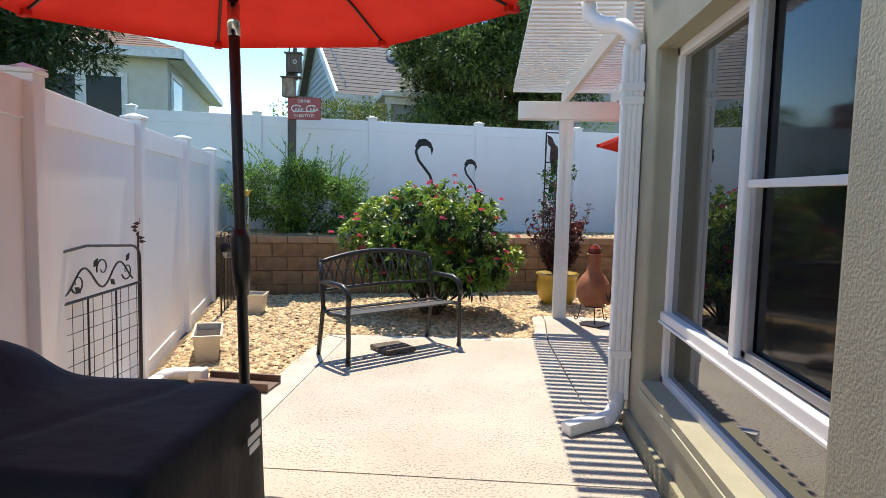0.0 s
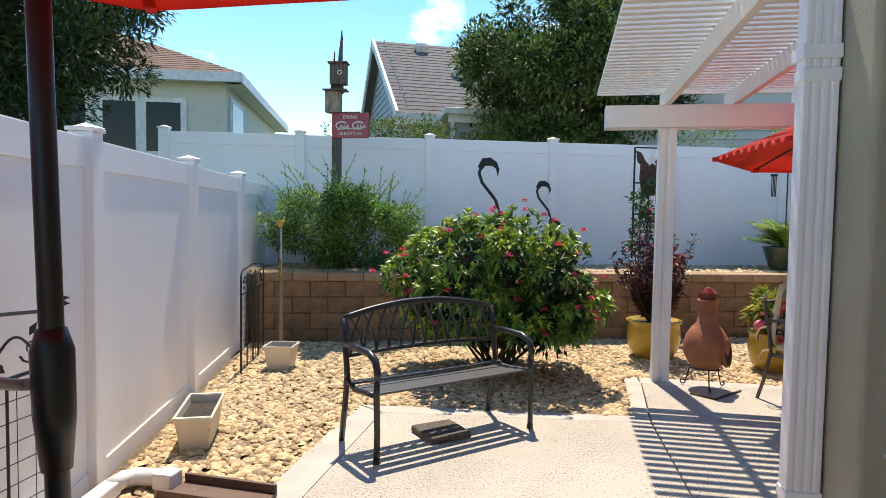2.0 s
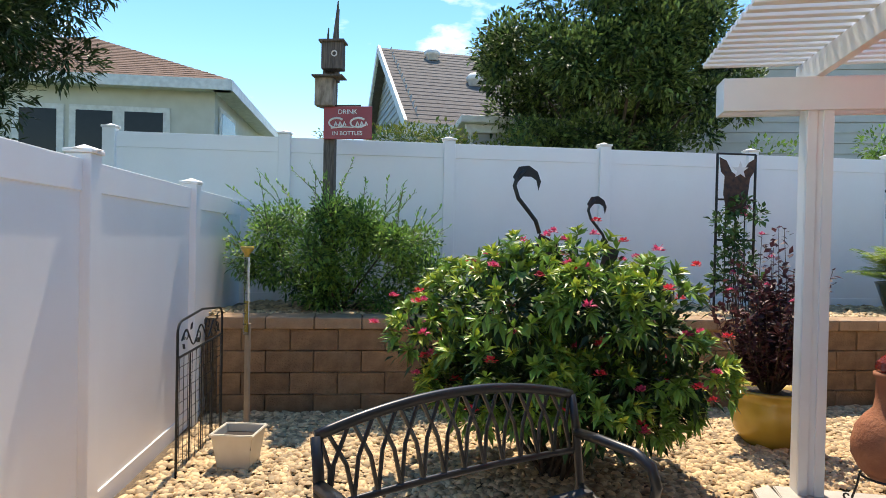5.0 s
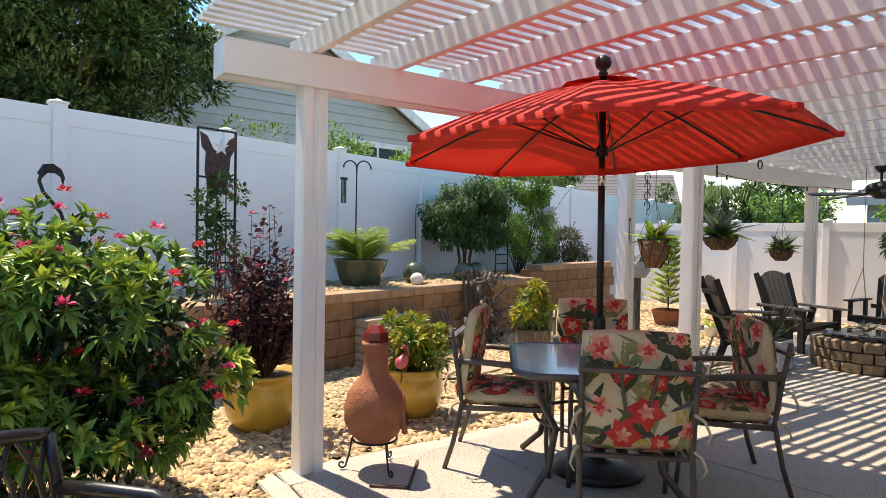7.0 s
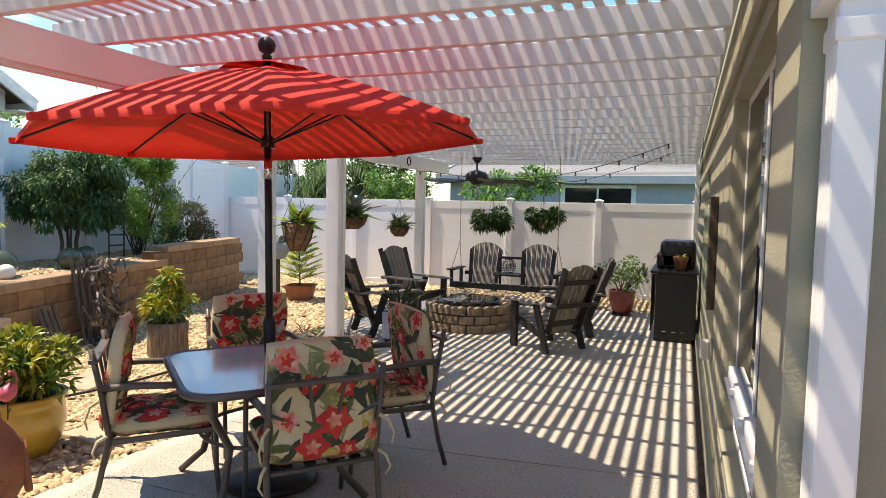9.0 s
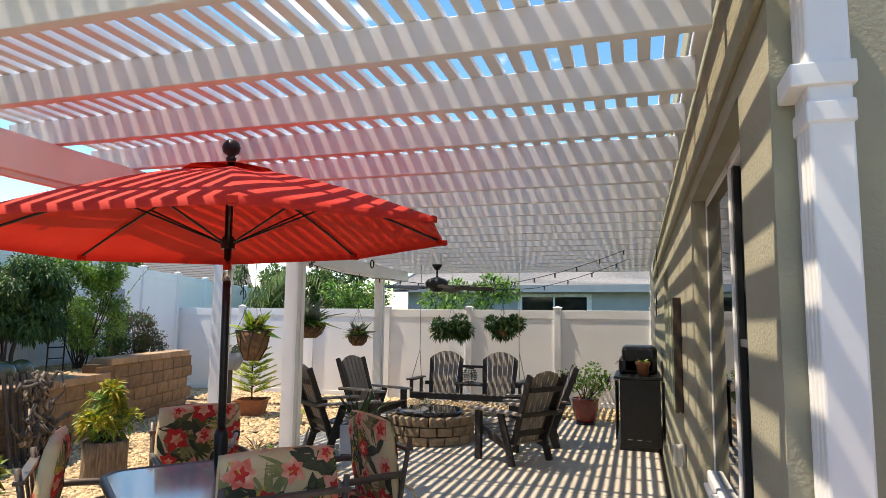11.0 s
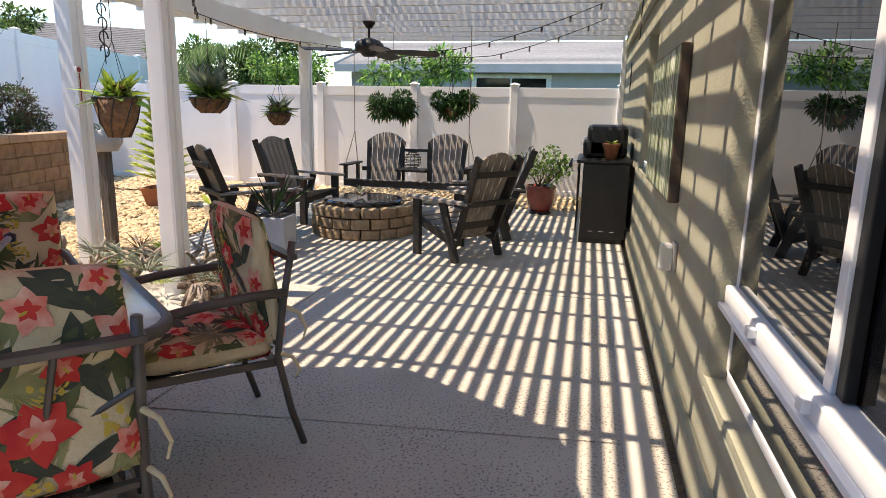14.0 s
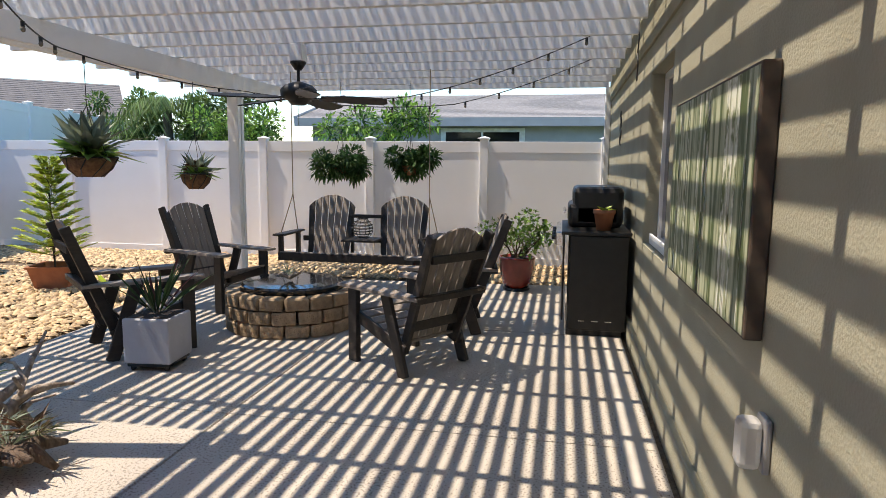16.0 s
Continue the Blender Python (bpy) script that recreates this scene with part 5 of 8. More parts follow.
# ---- ceiling fan and string lights ----
fan = thing("ceiling_fan", "black five-bladed outdoor ceiling fan under the pergola", "ceiling fan", pose(8.60, 7.97, 0))
part("mounting_block", box(-0.06, -0.06, 2.315, 0.06, 0.06, 2.458, 0.004), ALU, fan, "white mounting block")
part("downrod", tube([(0, 0, 2.12), (0, 0, 2.30)], 0.014, seg=10), BLACK_METAL, fan)
part("canopy", lathe([(0, 2.24), (0.03, 2.24), (0.068, 2.295), (0.07, 2.312), (0, 2.312)], 20), BLACK_METAL, fan, smooth=True)
part("motor", lathe([(0, 1.94), (0.06, 1.94), (0.085, 1.96), (0.10, 1.98), (0.155, 2.00), (0.16, 2.07), (0.12, 2.11), (0.03, 2.14), (0, 2.14)], 28), BLACK_METAL, fan, smooth=True)
for k in range(5):
    a = -6 + 72 * k
    arm = part("blade_arm", box(0.12, -0.02, 1.99, 0.24, 0.02, 2.002, 0.003), BLACK_METAL, fan)
    arm.matrix_basis = pose(0, 0, 0, 0, 0, a)
    bl = part("blade", prism([(0.20, -0.05), (0.45, -0.085), (0.74, -0.08), (0.78, -0.045), (0.78, 0.045), (0.74, 0.08), (0.45, 0.085), (0.20, 0.05)], 2.000, 2.010), BLACK_METAL, fan)
    bl.matrix_basis = pose(0, 0, 0, 0, 0, a) @ pose(0, 0, 2.0, -14, 2, 0) @ pose(0, 0, -2.0)
part("pull_chain", tube([(0.03, 0.02, 1.95), (0.03, 0.02, 1.76)], 0.0025, seg=5), CHROME, fan)


def string_lights(points, sag, n, label):
    s = thing("string_lights", label, "string lights", group="festoon lights under the pergola")
    pts = []
    for a, b in zip(points, points[1:]):
        a, b = Vector(a), Vector(b)
        for k in range(12):
            t = k / 12
            pts.append(a.lerp(b, t) - Vector((0, 0, sag * 4 * t * (1 - t))))
    pts.append(Vector(points[-1]))
    part("cable", tube(pts, 0.005, seg=5), CABLE, s)
    bulb = lathe([(0, -0.062), (0.011, -0.056), (0.014, -0.042), (0.009, -0.026), (0, -0.026)], 10)
    sock = lathe([(0, -0.032), (0.011, -0.032), (0.011, 0.0), (0, 0.0)], 8)
    mb = msk = None
    for k in range(n):
        p = pts[int((k + 0.5) / n * (len(pts) - 1))]
        if mb is None:
            o1 = part("socket", sock, CABLE, s)
            o2 = part("bulb", bulb, BULB, o1, smooth=True)
            mb, msk = o2.data, o1.data
        else:
            o1 = new("socket", msk)
            o1.parent = s
            o2 = new("bulb", mb)
            o2.parent = o1
        o1.matrix_basis = pose(*p)
    return s


string_lights([(3.4, 8.30, 2.28), (5.9, 8.36, 2.25), (7.4, 9.28, 2.24), (9.5, 9.0, 2.18)], 0.05, 12, "black festoon cable with small clear bulbs along the beam")
string_lights([(9.5, 9.0, 2.18), (9.5, 7.2, 2.10), (8.6, 5.35, 2.52)], 0.06, 12, "black festoon cable with small clear bulbs crossing to the wall")
string_lights([(9.5, 8.3, 2.06), (9.9, 6.8, 2.06), (9.9, 5.4, 2.5)], 0.04, 8, "second festoon cable with small clear bulbs by the wall")
hook_string = thing("wall_hook_lights", "coiled end of the festoon cable hung on the wall", "string lights", group="festoon lights under the pergola")
part("cable", tube([(8.55, 5.11, 2.55), (8.5, 5.11, 2.42), (8.56, 5.11, 2.32), (8.5, 5.11, 2.22), (8.54, 5.11, 2.10)], 0.006, seg=5), CABLE, hook_string)

# ---- grill at the wall ----
grill = thing("gas_grill", "black gas grill cabinet with open lid against the wall", "grill", pose(8.58, 5.10, 0))
part("cabinet", box(0.0, 0.0, 0.05, 1.15, 0.48, 0.86, 0.012), BLACK_METAL, grill)
part("plinth", box(0.03, 0.03, 0.0, 1.12, 0.49, 0.05, 0.004), BLACK_METAL, grill)
for k in range(3):
    part("vent_slot", box(-0.003, 0.12 + 0.11 * k, 0.13, 0.001, 0.17 + 0.11 * k, 0.136), CHROME, grill)
part("counter", box(-0.02, -0.02, 0.86, 1.17, 0.55, 0.89, 0.006), BLACK_METAL, grill)
part("door", box(0.05, 0.52, 0.12, 0.56, 0.535, 0.80, 0.005), BLACK_METAL, grill)
part("door", box(0.58, 0.52, 0.12, 1.10, 0.535, 0.80, 0.005), BLACK_METAL, grill)
part("control_panel", box(0.05, 0.53, 0.76, 1.10, 0.60, 0.88, 0.012), CHROME, grill)
for k in range(4):
    part("knob", tube([(0.2 + 0.24 * k, 0.60, 0.82), (0.2 + 0.24 * k, 0.635, 0.82)], 0.024, seg=12), BLACK_METAL, grill)
part("hood", box(0.40, 0.04, 0.89, 1.13, 0.50, 1.10, 0.04), BLACK_METAL, grill)
part("hood_back", box(0.40, 0.02, 0.89, 1.13, 0.46, 1.25, 0.05), BLACK_METAL, grill)
part("hood_handle", tube([(0.45, 0.53, 1.02), (1.03, 0.53, 1.02)], 0.014, seg=8), CHROME, grill)

# ---- wall print, outlet cover ----
art = thing("canvas_print", "stretched canvas print of pale birch trunks on the stucco wall", "picture", pose(5.18, WALL_Y + 0.002, 0.91))
part("canvas", box(0.0, 0.0, 0.0, 1.42, 0.055, 0.82, 0.006), ART_EDGE, art, "dark canvas edge")
part("print", box(0.012, 0.0555, 0.012, 1.408, 0.058, 0.808), ART, art, "birch grove picture")
rnd = random.Random(21)
for k in range(17):
    x0 = 0.05 + rnd.uniform(0, 1.28)
    w = rnd.uniform(0.006, 0.022)
    part("painted_trunk", prism([(x0, 0.014), (x0 + w, 0.014), (x0 + w * 0.8 + rnd.uniform(-0.02, 0.02), 0.806), (x0 + rnd.uniform(-0.02, 0.02), 0.806)], 0.0585, 0.0592), BIRCH, art).matrix_basis = Matrix(((1, 0, 0, 0), (0, 0, 1, 0), (0, 1, 0, 0), (0, 0, 0, 1)))
outlet = thing("outlet_cover", "clear bubble weatherproof outlet cover on the wall", "outlet", pose(5.03, WALL_Y + 0.002, 0.56))
part("back_plate", box(0, 0, 0, 0.085, 0.02, 0.16, 0.006), FRAME_GREY, outlet)
part("bubble", box(0.004, 0.02, 0.006, 0.081, 0.085, 0.154, 0.02), FROSTED, outlet)
hook = thing("wall_ornament", "small dark iron ornament hanging on the stucco wall", "ornament", pose(10.2, WALL_Y + 0.01, 1.95))
for k in range(5):
    part("scroll", tube(arc((0.0, 0.02, -0.06 * k), 0.05, -90 + 180 * (k % 2), 90 + 180 * (k % 2), 10, "xz"), 0.008, seg=6), BLACK_METAL, hook)
thermo = thing("thermometer", "white outdoor dial thermometer screwed to the pergola post", "thermometer", pose(6.14, 9.548, 1.36))
part("plate", prism(rounded(0.055, 0.34, 0.026), 0.0, 0.012), SIGN_WHITE, thermo).matrix_basis = pose(-0.03, -0.002, 0.14, 90, 0, 0)
part("scale_tube", box(-0.034, -0.019, 0.03, -0.026, -0.015, 0.25), SIGN_RED, thermo)
for k in range(9):
    part("scale_mark", box(-0.045, -0.017, 0.04 + 0.022 * k, -0.038, -0.0145, 0.044 + 0.022 * k), BLACK_METAL, thermo)
part("bulb_dot", lathe([(0, -0.002), (0.02, -0.002), (0.02, 0.002), (0, 0.002)], 16), SIGN_RED, thermo).matrix_basis = pose(-0.03, -0.016, 0.275, 90, 0, 0)

# ---- chiminea ----
chim = thing("chiminea", "terracotta clay chiminea with red cap on an iron stand", "chiminea", pose(2.14, 8.24, 0, 0, 0, 0))
body = lathe([(0.0, 0.17), (0.09, 0.17), (0.145, 0.22), (0.185, 0.30), (0.186, 0.38), (0.168, 0.46), (0.125, 0.525), (0.084, 0.57), (0.073, 0.64), (0.074, 0.73), (0.088, 0.75), (0.088, 0.77), (0.062, 0.775), (0.0, 0.775)], 36)
part("body", body, TERRACOTTA, chim, smooth=True)
mouth = part("mouth", lathe([(0.0, 0.0), (0.062, 0.0), (0.078, -0.012), (0.088, 0.0), (0.085, 0.02), (0.07, 0.022)], 24), TERRACOTTA, chim, "thick rim round the fire mouth", smooth=True)
mouth.matrix_basis = pose(0, 0, 0, 0, 0, -34) @ pose(0.166, 0, 0.335, 0, 84, 0) @ Matrix.Diagonal((1.45, 1.05, 1, 1))
# no real hole: a dark disc paints the shade inside the mouth
hole = part("fire_hole", lathe([(0, 0), (0.066, 0), (0.066, 0.006), (0, 0.006)], 24), SOIL, chim, "flat dark disc for the shaded opening")
hole.matrix_basis = pose(0, 0, 0, 0, 0, -34) @ pose(0.176, 0, 0.335, 0, 84, 0) @ Matrix.Diagonal((1.45, 1.05, 1, 1))
part("cap", lathe([(0.0, 0.772), (0.072, 0.772), (0.080, 0.79), (0.074, 0.83), (0.03, 0.872), (0.0, 0.882)], 7), RED_GLAZE, chim, "faded red clay cap")
rnd = random.Random(4)
bm = bmesh.new()
for k in range(60):
    a = radians(-95 + rnd.gauss(0, 24))
    z = 0.43 + rnd.gauss(0, 0.035)
    r = 0.150 - 0.35 * (z - 0.44)
    lathe([(0, -0.008), (0.011, 0), (0, 0.008)], 5, bm, (r * math.cos(a), r * math.sin(a), z))
part("moulded_relief", bm, TERRACOTTA, chim, "crusty moulded vine relief")
part("stand_ring", tube(arc((0, 0, 0.185), 0.135, 0, 360, 24, "xy")[:-1], 0.007, seg=6, closed=True), BLACK_METAL, chim)
for k in range(3):
    a = radians(-90 + 120 * k)
    d = Vector((math.cos(a), math.sin(a), 0))
    pts = [d * 0.135 + Vector((0, 0, 0.185)), d * 0.15 + Vector((0, 0, 0.10)), d * 0.17 + Vector((0, 0, 0.03))]
    for j in range(10):
        b = radians(200 + 36 * j)
        rr = 0.026 * (1 - j / 13)
        pts.append(d * (0.195 + rr * math.cos(b)) + Vector((0, 0, 0.030 + rr * math.sin(b))))
    part("scroll_leg", tube(pts, 0.006, seg=6), BLACK_METAL, chim)
tray = thing("floor_grate", "thin rusty iron bar lying on the concrete", "grate", pose(2.28, 8.02, 0.003, 0, 0, 50))
part("bar", box(-0.22, -0.008, 0, 0.22, 0.008, 0.012, 0.002), RUST, tray)
part("bar", box(-0.22, -0.008, 0, -0.20, 0.22, 0.012, 0.002), RUST, tray)

# ---- planting: near bed and terrace ----
def rosettes(name, points, normals, leaves, length, width, mat, parent, seed, label="", lift=0.5, droop=0.25):
    """Whorls of long leaves at the given points, opening round each normal."""
    rnd = np.random.RandomState(seed)
    C, D, L = [], [], []
    for p, nrm in zip(points, normals):
        nrm = np.asarray(nrm, float)
        nrm /= np.linalg.norm(nrm) + 1e-9
        a = np.cross(nrm, (0.3, 0.5, 0.8))
        a /= np.linalg.norm(a) + 1e-9
        b = np.cross(nrm, a)
        for k in range(leaves):
            t = 2 * np.pi * (k + rnd.rand() * 0.6) / leaves
            d = math.cos(t) * a + math.sin(t) * b + nrm * (lift + rnd.uniform(-0.25, 0.35))
            C.append(p)
            D.append(d)
            L.append(length * rnd.uniform(0.65, 1.2))
    L = np.array(L)
    v, f = leaf_mesh(C, D, L, L * width, droop=droop, seed=seed)
    return mesh_part(name, v, f, mat, parent, label)


def flowers(name, points, size, mat, parent, seed):
    rnd = np.random.RandomState(seed)
    C, D = [], []
    for k in range(26):
        d = rnd.normal(0, 1, 3)
        d[2] = abs(d[2]) * 0.8
        d /= np.linalg.norm(d) + 1e-9
        C.append(d * size * 0.35)
        D.append(d)
    v, f = leaf_mesh(C, D, size * rnd.uniform(0.4, 0.75, len(C)), size * 0.45, seed=seed)
    first = None
    for p in points:
        if first is None:
            first = mesh_part(name, v, f, mat, parent)
            ob = first
        else:
            ob = new(name, first.data)
            ob.parent = parent
        ob.matrix_basis = pose(*[float(q) for q in p], 0, 0, rnd.uniform(0, 360))


def skin(clumps, n, seed, keep_up=-0.3):
    """Points and outward directions on the outer skin of a set of clumps."""
    rnd = np.random.RandomState(seed)
    cs = np.array(clumps)
    out_p, out_n = [], []
    while len(out_p) < n:
        c = cs[rnd.randint(len(cs))]
        d = rnd.normal(0, 1, 3)
        d /= np.linalg.norm(d)
        if d[2] < keep_up:
            continue
        p = c[:3] + d * c[3]
        if (np.linalg.norm(cs[:, :3] - p, axis=1) < cs[:, 3] * 0.86).any():
            continue
        out_p.append(p)
        out_n.append(d)
    return out_p, out_n


def flowering_shrub():
    s = thing("flowering_shrub", "rounded green shrub dotted with coral red blooms", "shrub", pose(0.30, 8.40, 0))
    cl = clump_set(0, 0, 0.32, 0.92, 0.70, 0.47, 46, 0.26, 31)
    cl += [(0.70 * math.cos(a), 0.52 * math.sin(a), 0.46 + 0.05 * (k % 3), 0.16) for k, a in enumerate(radians(26 * j) for j in range(14))]
    part("stemwork", stems((0, 0, -0.04), cl, 0.016, 5, 22, 0.10), TWIG, s, "brown woody stems")
    # inner leaves coloured near black for the shade inside the shrub
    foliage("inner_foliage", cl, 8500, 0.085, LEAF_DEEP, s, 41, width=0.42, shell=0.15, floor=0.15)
    p, n = skin(cl, 1000, 42, -0.35)
    rosettes("whorl_foliage", p, n, 9, 0.098, 0.36, LEAF_SHRUB, s, 43, "glossy pointed leaves in whorls", lift=0.62, droop=0.16)
    top = [k for k in range(len(p)) if n[k][2] > 0.05]
    rosettes("new_growth", [p[k] + np.array(n[k]) * 0.03 for k in top[::2]], [n[k] for k in top[::2]], 8, 0.08, 0.36, LEAF_LIME, s, 44, "yellow-green new growth", lift=0.9)
    p2, n2 = skin(cl, 110, 45, 0.0)
    for i in range(4):
        flowers("blossom", [np.array(a) + np.array(b) * 0.10 for a, b in list(zip(p2, n2))[i::4]], 0.046, PETAL_RED if i % 2 else PETAL_PINK, s, 50 + i)
    return s


flowering_shrub()


def leafy_bush(name, label, at, rx, ry, h, clumps, leaves, size, mat, seed, stem_mat=TWIG, wisps=0, width=0.42, r=0.2, base=0.05, second=None):
    s = thing(name, label, "shrub", pose(*at))
    cl = clump_set(0, 0, base, rx, ry, h / 2, clumps, r, seed)
    part("stemwork", stems((0, 0, -0.03), cl, 0.012, seed, 14, 0.08), stem_mat, s, "woody stems")
    foliage("foliage", cl, leaves, size, mat, s, seed + 1, width=width, floor=0.02, shell=0.45)
    # darker inner leaves put the bush's inner shade into colour
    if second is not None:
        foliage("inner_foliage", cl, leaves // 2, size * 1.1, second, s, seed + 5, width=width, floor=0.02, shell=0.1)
    rnd = random.Random(seed)
    if wisps:
        bm = bmesh.new()
        C, D, L = [], [], []
        for k in range(wisps):
            c = rnd.choice([c for c in cl if c[2] > h * 0.45])
            p = Vector(c[:3])
            d = Vector((p.x * 0.8 + rnd.uniform(-0.4, 0.4), p.y * 0.5 + rnd.uniform(-0.3, 0.3), rnd.uniform(0.35, 1.0))).normalized()
            q = p + d * rnd.uniform(0.3, 0.55) * (h / 0.9)
            mid = p.lerp(q, 0.5) + Vector((0, 0, 0.04))
            tube([p, mid, q], 0.004, bm, 5, r_end=0.0015)
            for j in range(16):
                t = 0.25 + 0.75 * j / 15
                C.append(tuple(p.lerp(q, t) + Vector((0, 0, 0.04 * (1 - abs(2 * t - 1))))))
                D.append((d.x + rnd.uniform(-1, 1), d.y + rnd.uniform(-1, 1), d.z + rnd.uniform(-0.4, 0.6)))
                L.append(size * rnd.uniform(0.6, 1.1))
        part("shoot_wood", bm, stem_mat, s)
        v, f = leaf_mesh(C, D, L, np.array(L) * width, seed=seed)
        mesh_part("shoot_foliage", v, f, mat, s)
    return s


TZ = TERRACE - 0.03
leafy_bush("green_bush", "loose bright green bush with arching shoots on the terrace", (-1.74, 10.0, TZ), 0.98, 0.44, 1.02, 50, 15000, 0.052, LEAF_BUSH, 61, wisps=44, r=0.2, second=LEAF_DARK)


# burgundy loropetalum in a yellow pot
def pot(name, label, at, profile, mat, soil_r, soil_z, seg=40, group=""):
    p = thing(name, label, "planter", pose(*at), group)
    part("pot", lathe(profile, seg), mat, p, smooth=True)
    part("soil", lathe([(0, soil_z - 0.02), (soil_r, soil_z - 0.02), (soil_r, soil_z), (0, soil_z + 0.012)], 24), SOIL, p, "dark potting soil")
    return p


YPROFILE = [(0.0, 0.0), (0.17, 0.0), (0.185, 0.01), (0.245, 0.10), (0.275, 0.22), (0.27, 0.33), (0.262, 0.38), (0.285, 0.395), (0.285, 0.415), (0.255, 0.42), (0.245, 0.36), (0.0, 0.34)]
pot("yellow_pot", "mustard yellow glazed pot standing in the pebbles", (1.87, 9.46, -0.02), YPROFILE, YELLOW_GLAZE, 0.245, 0.375)
pot("yellow_pot", "mustard yellow glazed pot beside the stacked pavers", (2.98, 9.15, -0.02), [(r * 0.92, z * 0.95) for r, z in YPROFILE], YELLOW_GLAZE, 0.225, 0.355)
purple = thing("burgundy_shrub", "upright burgundy leaved shrub with pink tips in a pot", "shrub", pose(1.87, 9.46, 0.36))
rnd = random.Random(8)
bm = bmesh.new()
C, D, L, FP = [], [], [], []
for k in range(58):
    a = rnd.uniform(0, 2 * math.pi)
    lean = rnd.uniform(0.06, 0.78)
    h = rnd.uniform(0.55, 1.25) * (1.1 - lean * 0.7)
    q = Vector((math.cos(a) * lean * h * 0.85, math.sin(a) * lean * h * 0.85, h))
    p = Vector((math.cos(a) * 0.05, math.sin(a) * 0.05, 0))
    mid = p.lerp(q, 0.5) + Vector((math.cos(a), math.sin(a), 0)) * 0.05
    tube([p, mid, q], 0.006, bm, 5, r_end=0.002)
    for j in range(38):
        t = 0.16 + 0.84 * j / 37
        c = p.lerp(mid, t * 2) if t < 0.5 else mid.lerp(q, t * 2 - 1)
        C.append(tuple(c + Vector((rnd.uniform(-0.03, 0.03), rnd.uniform(-0.03, 0.03), 0))))
        D.append((rnd.uniform(-1, 1), rnd.uniform(-1, 1), rnd.uniform(-0.2, 0.8)))
        L.append(rnd.uniform(0.05, 0.085))
    if k % 5 == 0:
        FP.append(tuple(q))
part("stemwork", bm, TWIG, purple)
v, f = leaf_mesh(C, D, L, np.array(L) * 0.55, seed=8)
mesh_part("foliage", v, f, LEAF_PURPLE, purple, "small burgundy leaves")
flowers("blossom", FP, 0.035, PETAL_PINK, purple, 12)


def spiky_plant(name, label, at, n, length, width, mat, seed, lift=1.0, droop=0.35, category="plant", second=None):
    s = thing(name, label, category, pose(*at))
    rnd = np.random.RandomState(seed)
    a = rnd.uniform(0, 2 * np.pi, n)
    D = np.column_stack([np.cos(a), np.sin(a), lift * rnd.uniform(0.3, 1.6, n)])
    C = np.column_stack([0.02 * np.cos(a), 0.02 * np.sin(a), np.zeros(n)])
    L = length * rnd.uniform(0.6, 1.2, n)
    v, f = leaf_mesh(C, D, L, L * width, droop=droop, fold=0.3, seed=seed)
    mesh_part("foliage", v, f, mat, s)
    if second is not None:
        v, f = leaf_mesh(C[::3], D[::3] + np.array([0.2, 0.1, 0.3]), L[::3], L[::3] * width, droop=droop, fold=0.3, seed=seed + 1)
        mesh_part("inner_foliage", v, f, second, s)
    return s


def croton(at, seed, label, r=0.22, h=0.36):
    s = thing("croton", label, "plant", pose(*at))
    cl = clump_set(0, 0, 0.08, r, r, h / 2, 12, 0.09, seed)
    part("stemwork", stems((0, 0, -0.02), cl, 0.007, seed, 9, 0.03), TWIG, s)
    p, n = skin(cl, 90, seed + 1)
    rosettes("foliage", p, n, 7, 0.12, 0.32, LEAF_CROTON, s, seed + 2, "yellow and green variegated leaves", lift=0.7)
    foliage("inner_foliage", cl, 500, 0.10, LEAF_SHRUB, s, seed + 3, width=0.34, shell=0.2)
    return s


croton((2.98, 9.15, 0.33), 71, "croton with yellow streaked leaves in a yellow pot", 0.26, 0.34)
log_pot = pot("log_planter", "round log-look planter with rough bark sides", (5.42, 10.32, -0.02), [(0, 0), (0.20, 0), (0.205, 0.03), (0.20, 0.20), (0.205, 0.36), (0.18, 0.375), (0.17, 0.34), (0, 0.33)], LOG, 0.172, 0.345)
croton((5.42, 10.32, 0.33), 75, "croton with yellow and green leaves in a log planter", 0.24, 0.42)
flam = thing("flamingo_ornament", "small pink plastic flamingo stuck in the yellow pot", "ornament", pose(2.76, 8.95, 0.30))
part("body", lathe([(0, -0.06), (0.035, -0.04), (0.05, 0.0), (0.035, 0.05), (0, 0.07)], 14), PINK, flam, smooth=True).matrix_basis = pose(0, 0, 0.16, 0, 55, 20)
part("neck", tube([(0.04, 0.01, 0.18), (0.07, 0.02, 0.22), (0.055, 0.02, 0.27), (0.02, 0.01, 0.28), (0.01, 0.0, 0.26)], 0.013, seg=8, r_end=0.008), PINK, flam, smooth=True)
part("stake", tube([(0, 0, 0.0), (0, 0, 0.13)], 0.004, seg=6), BLACK_METAL, flam)


# ---- stacked pavers and stepping slabs by the wall ----
def paver_stack(at, rz, rows, label):
    s = thing("paver_stack", label, "pavers", pose(*at, 0, 0, rz))
    me = None
    for r, (n, z, y) in enumerate(rows):
        for k in range(n):
            if me is None:
                o = part("paver", box(-0.10, -0.10, 0, 0.10, 0.10, 0.085, 0.012), PAVER, s)
                me = o.data
            else:
                o = new("paver", me)
                o.parent = s
            o.matrix_basis = pose(-0.205 * (n - 1) / 2 + 0.205 * k, y, z, 0, 0, random.Random(r * 9 + k).uniform(-2, 2))
    return s


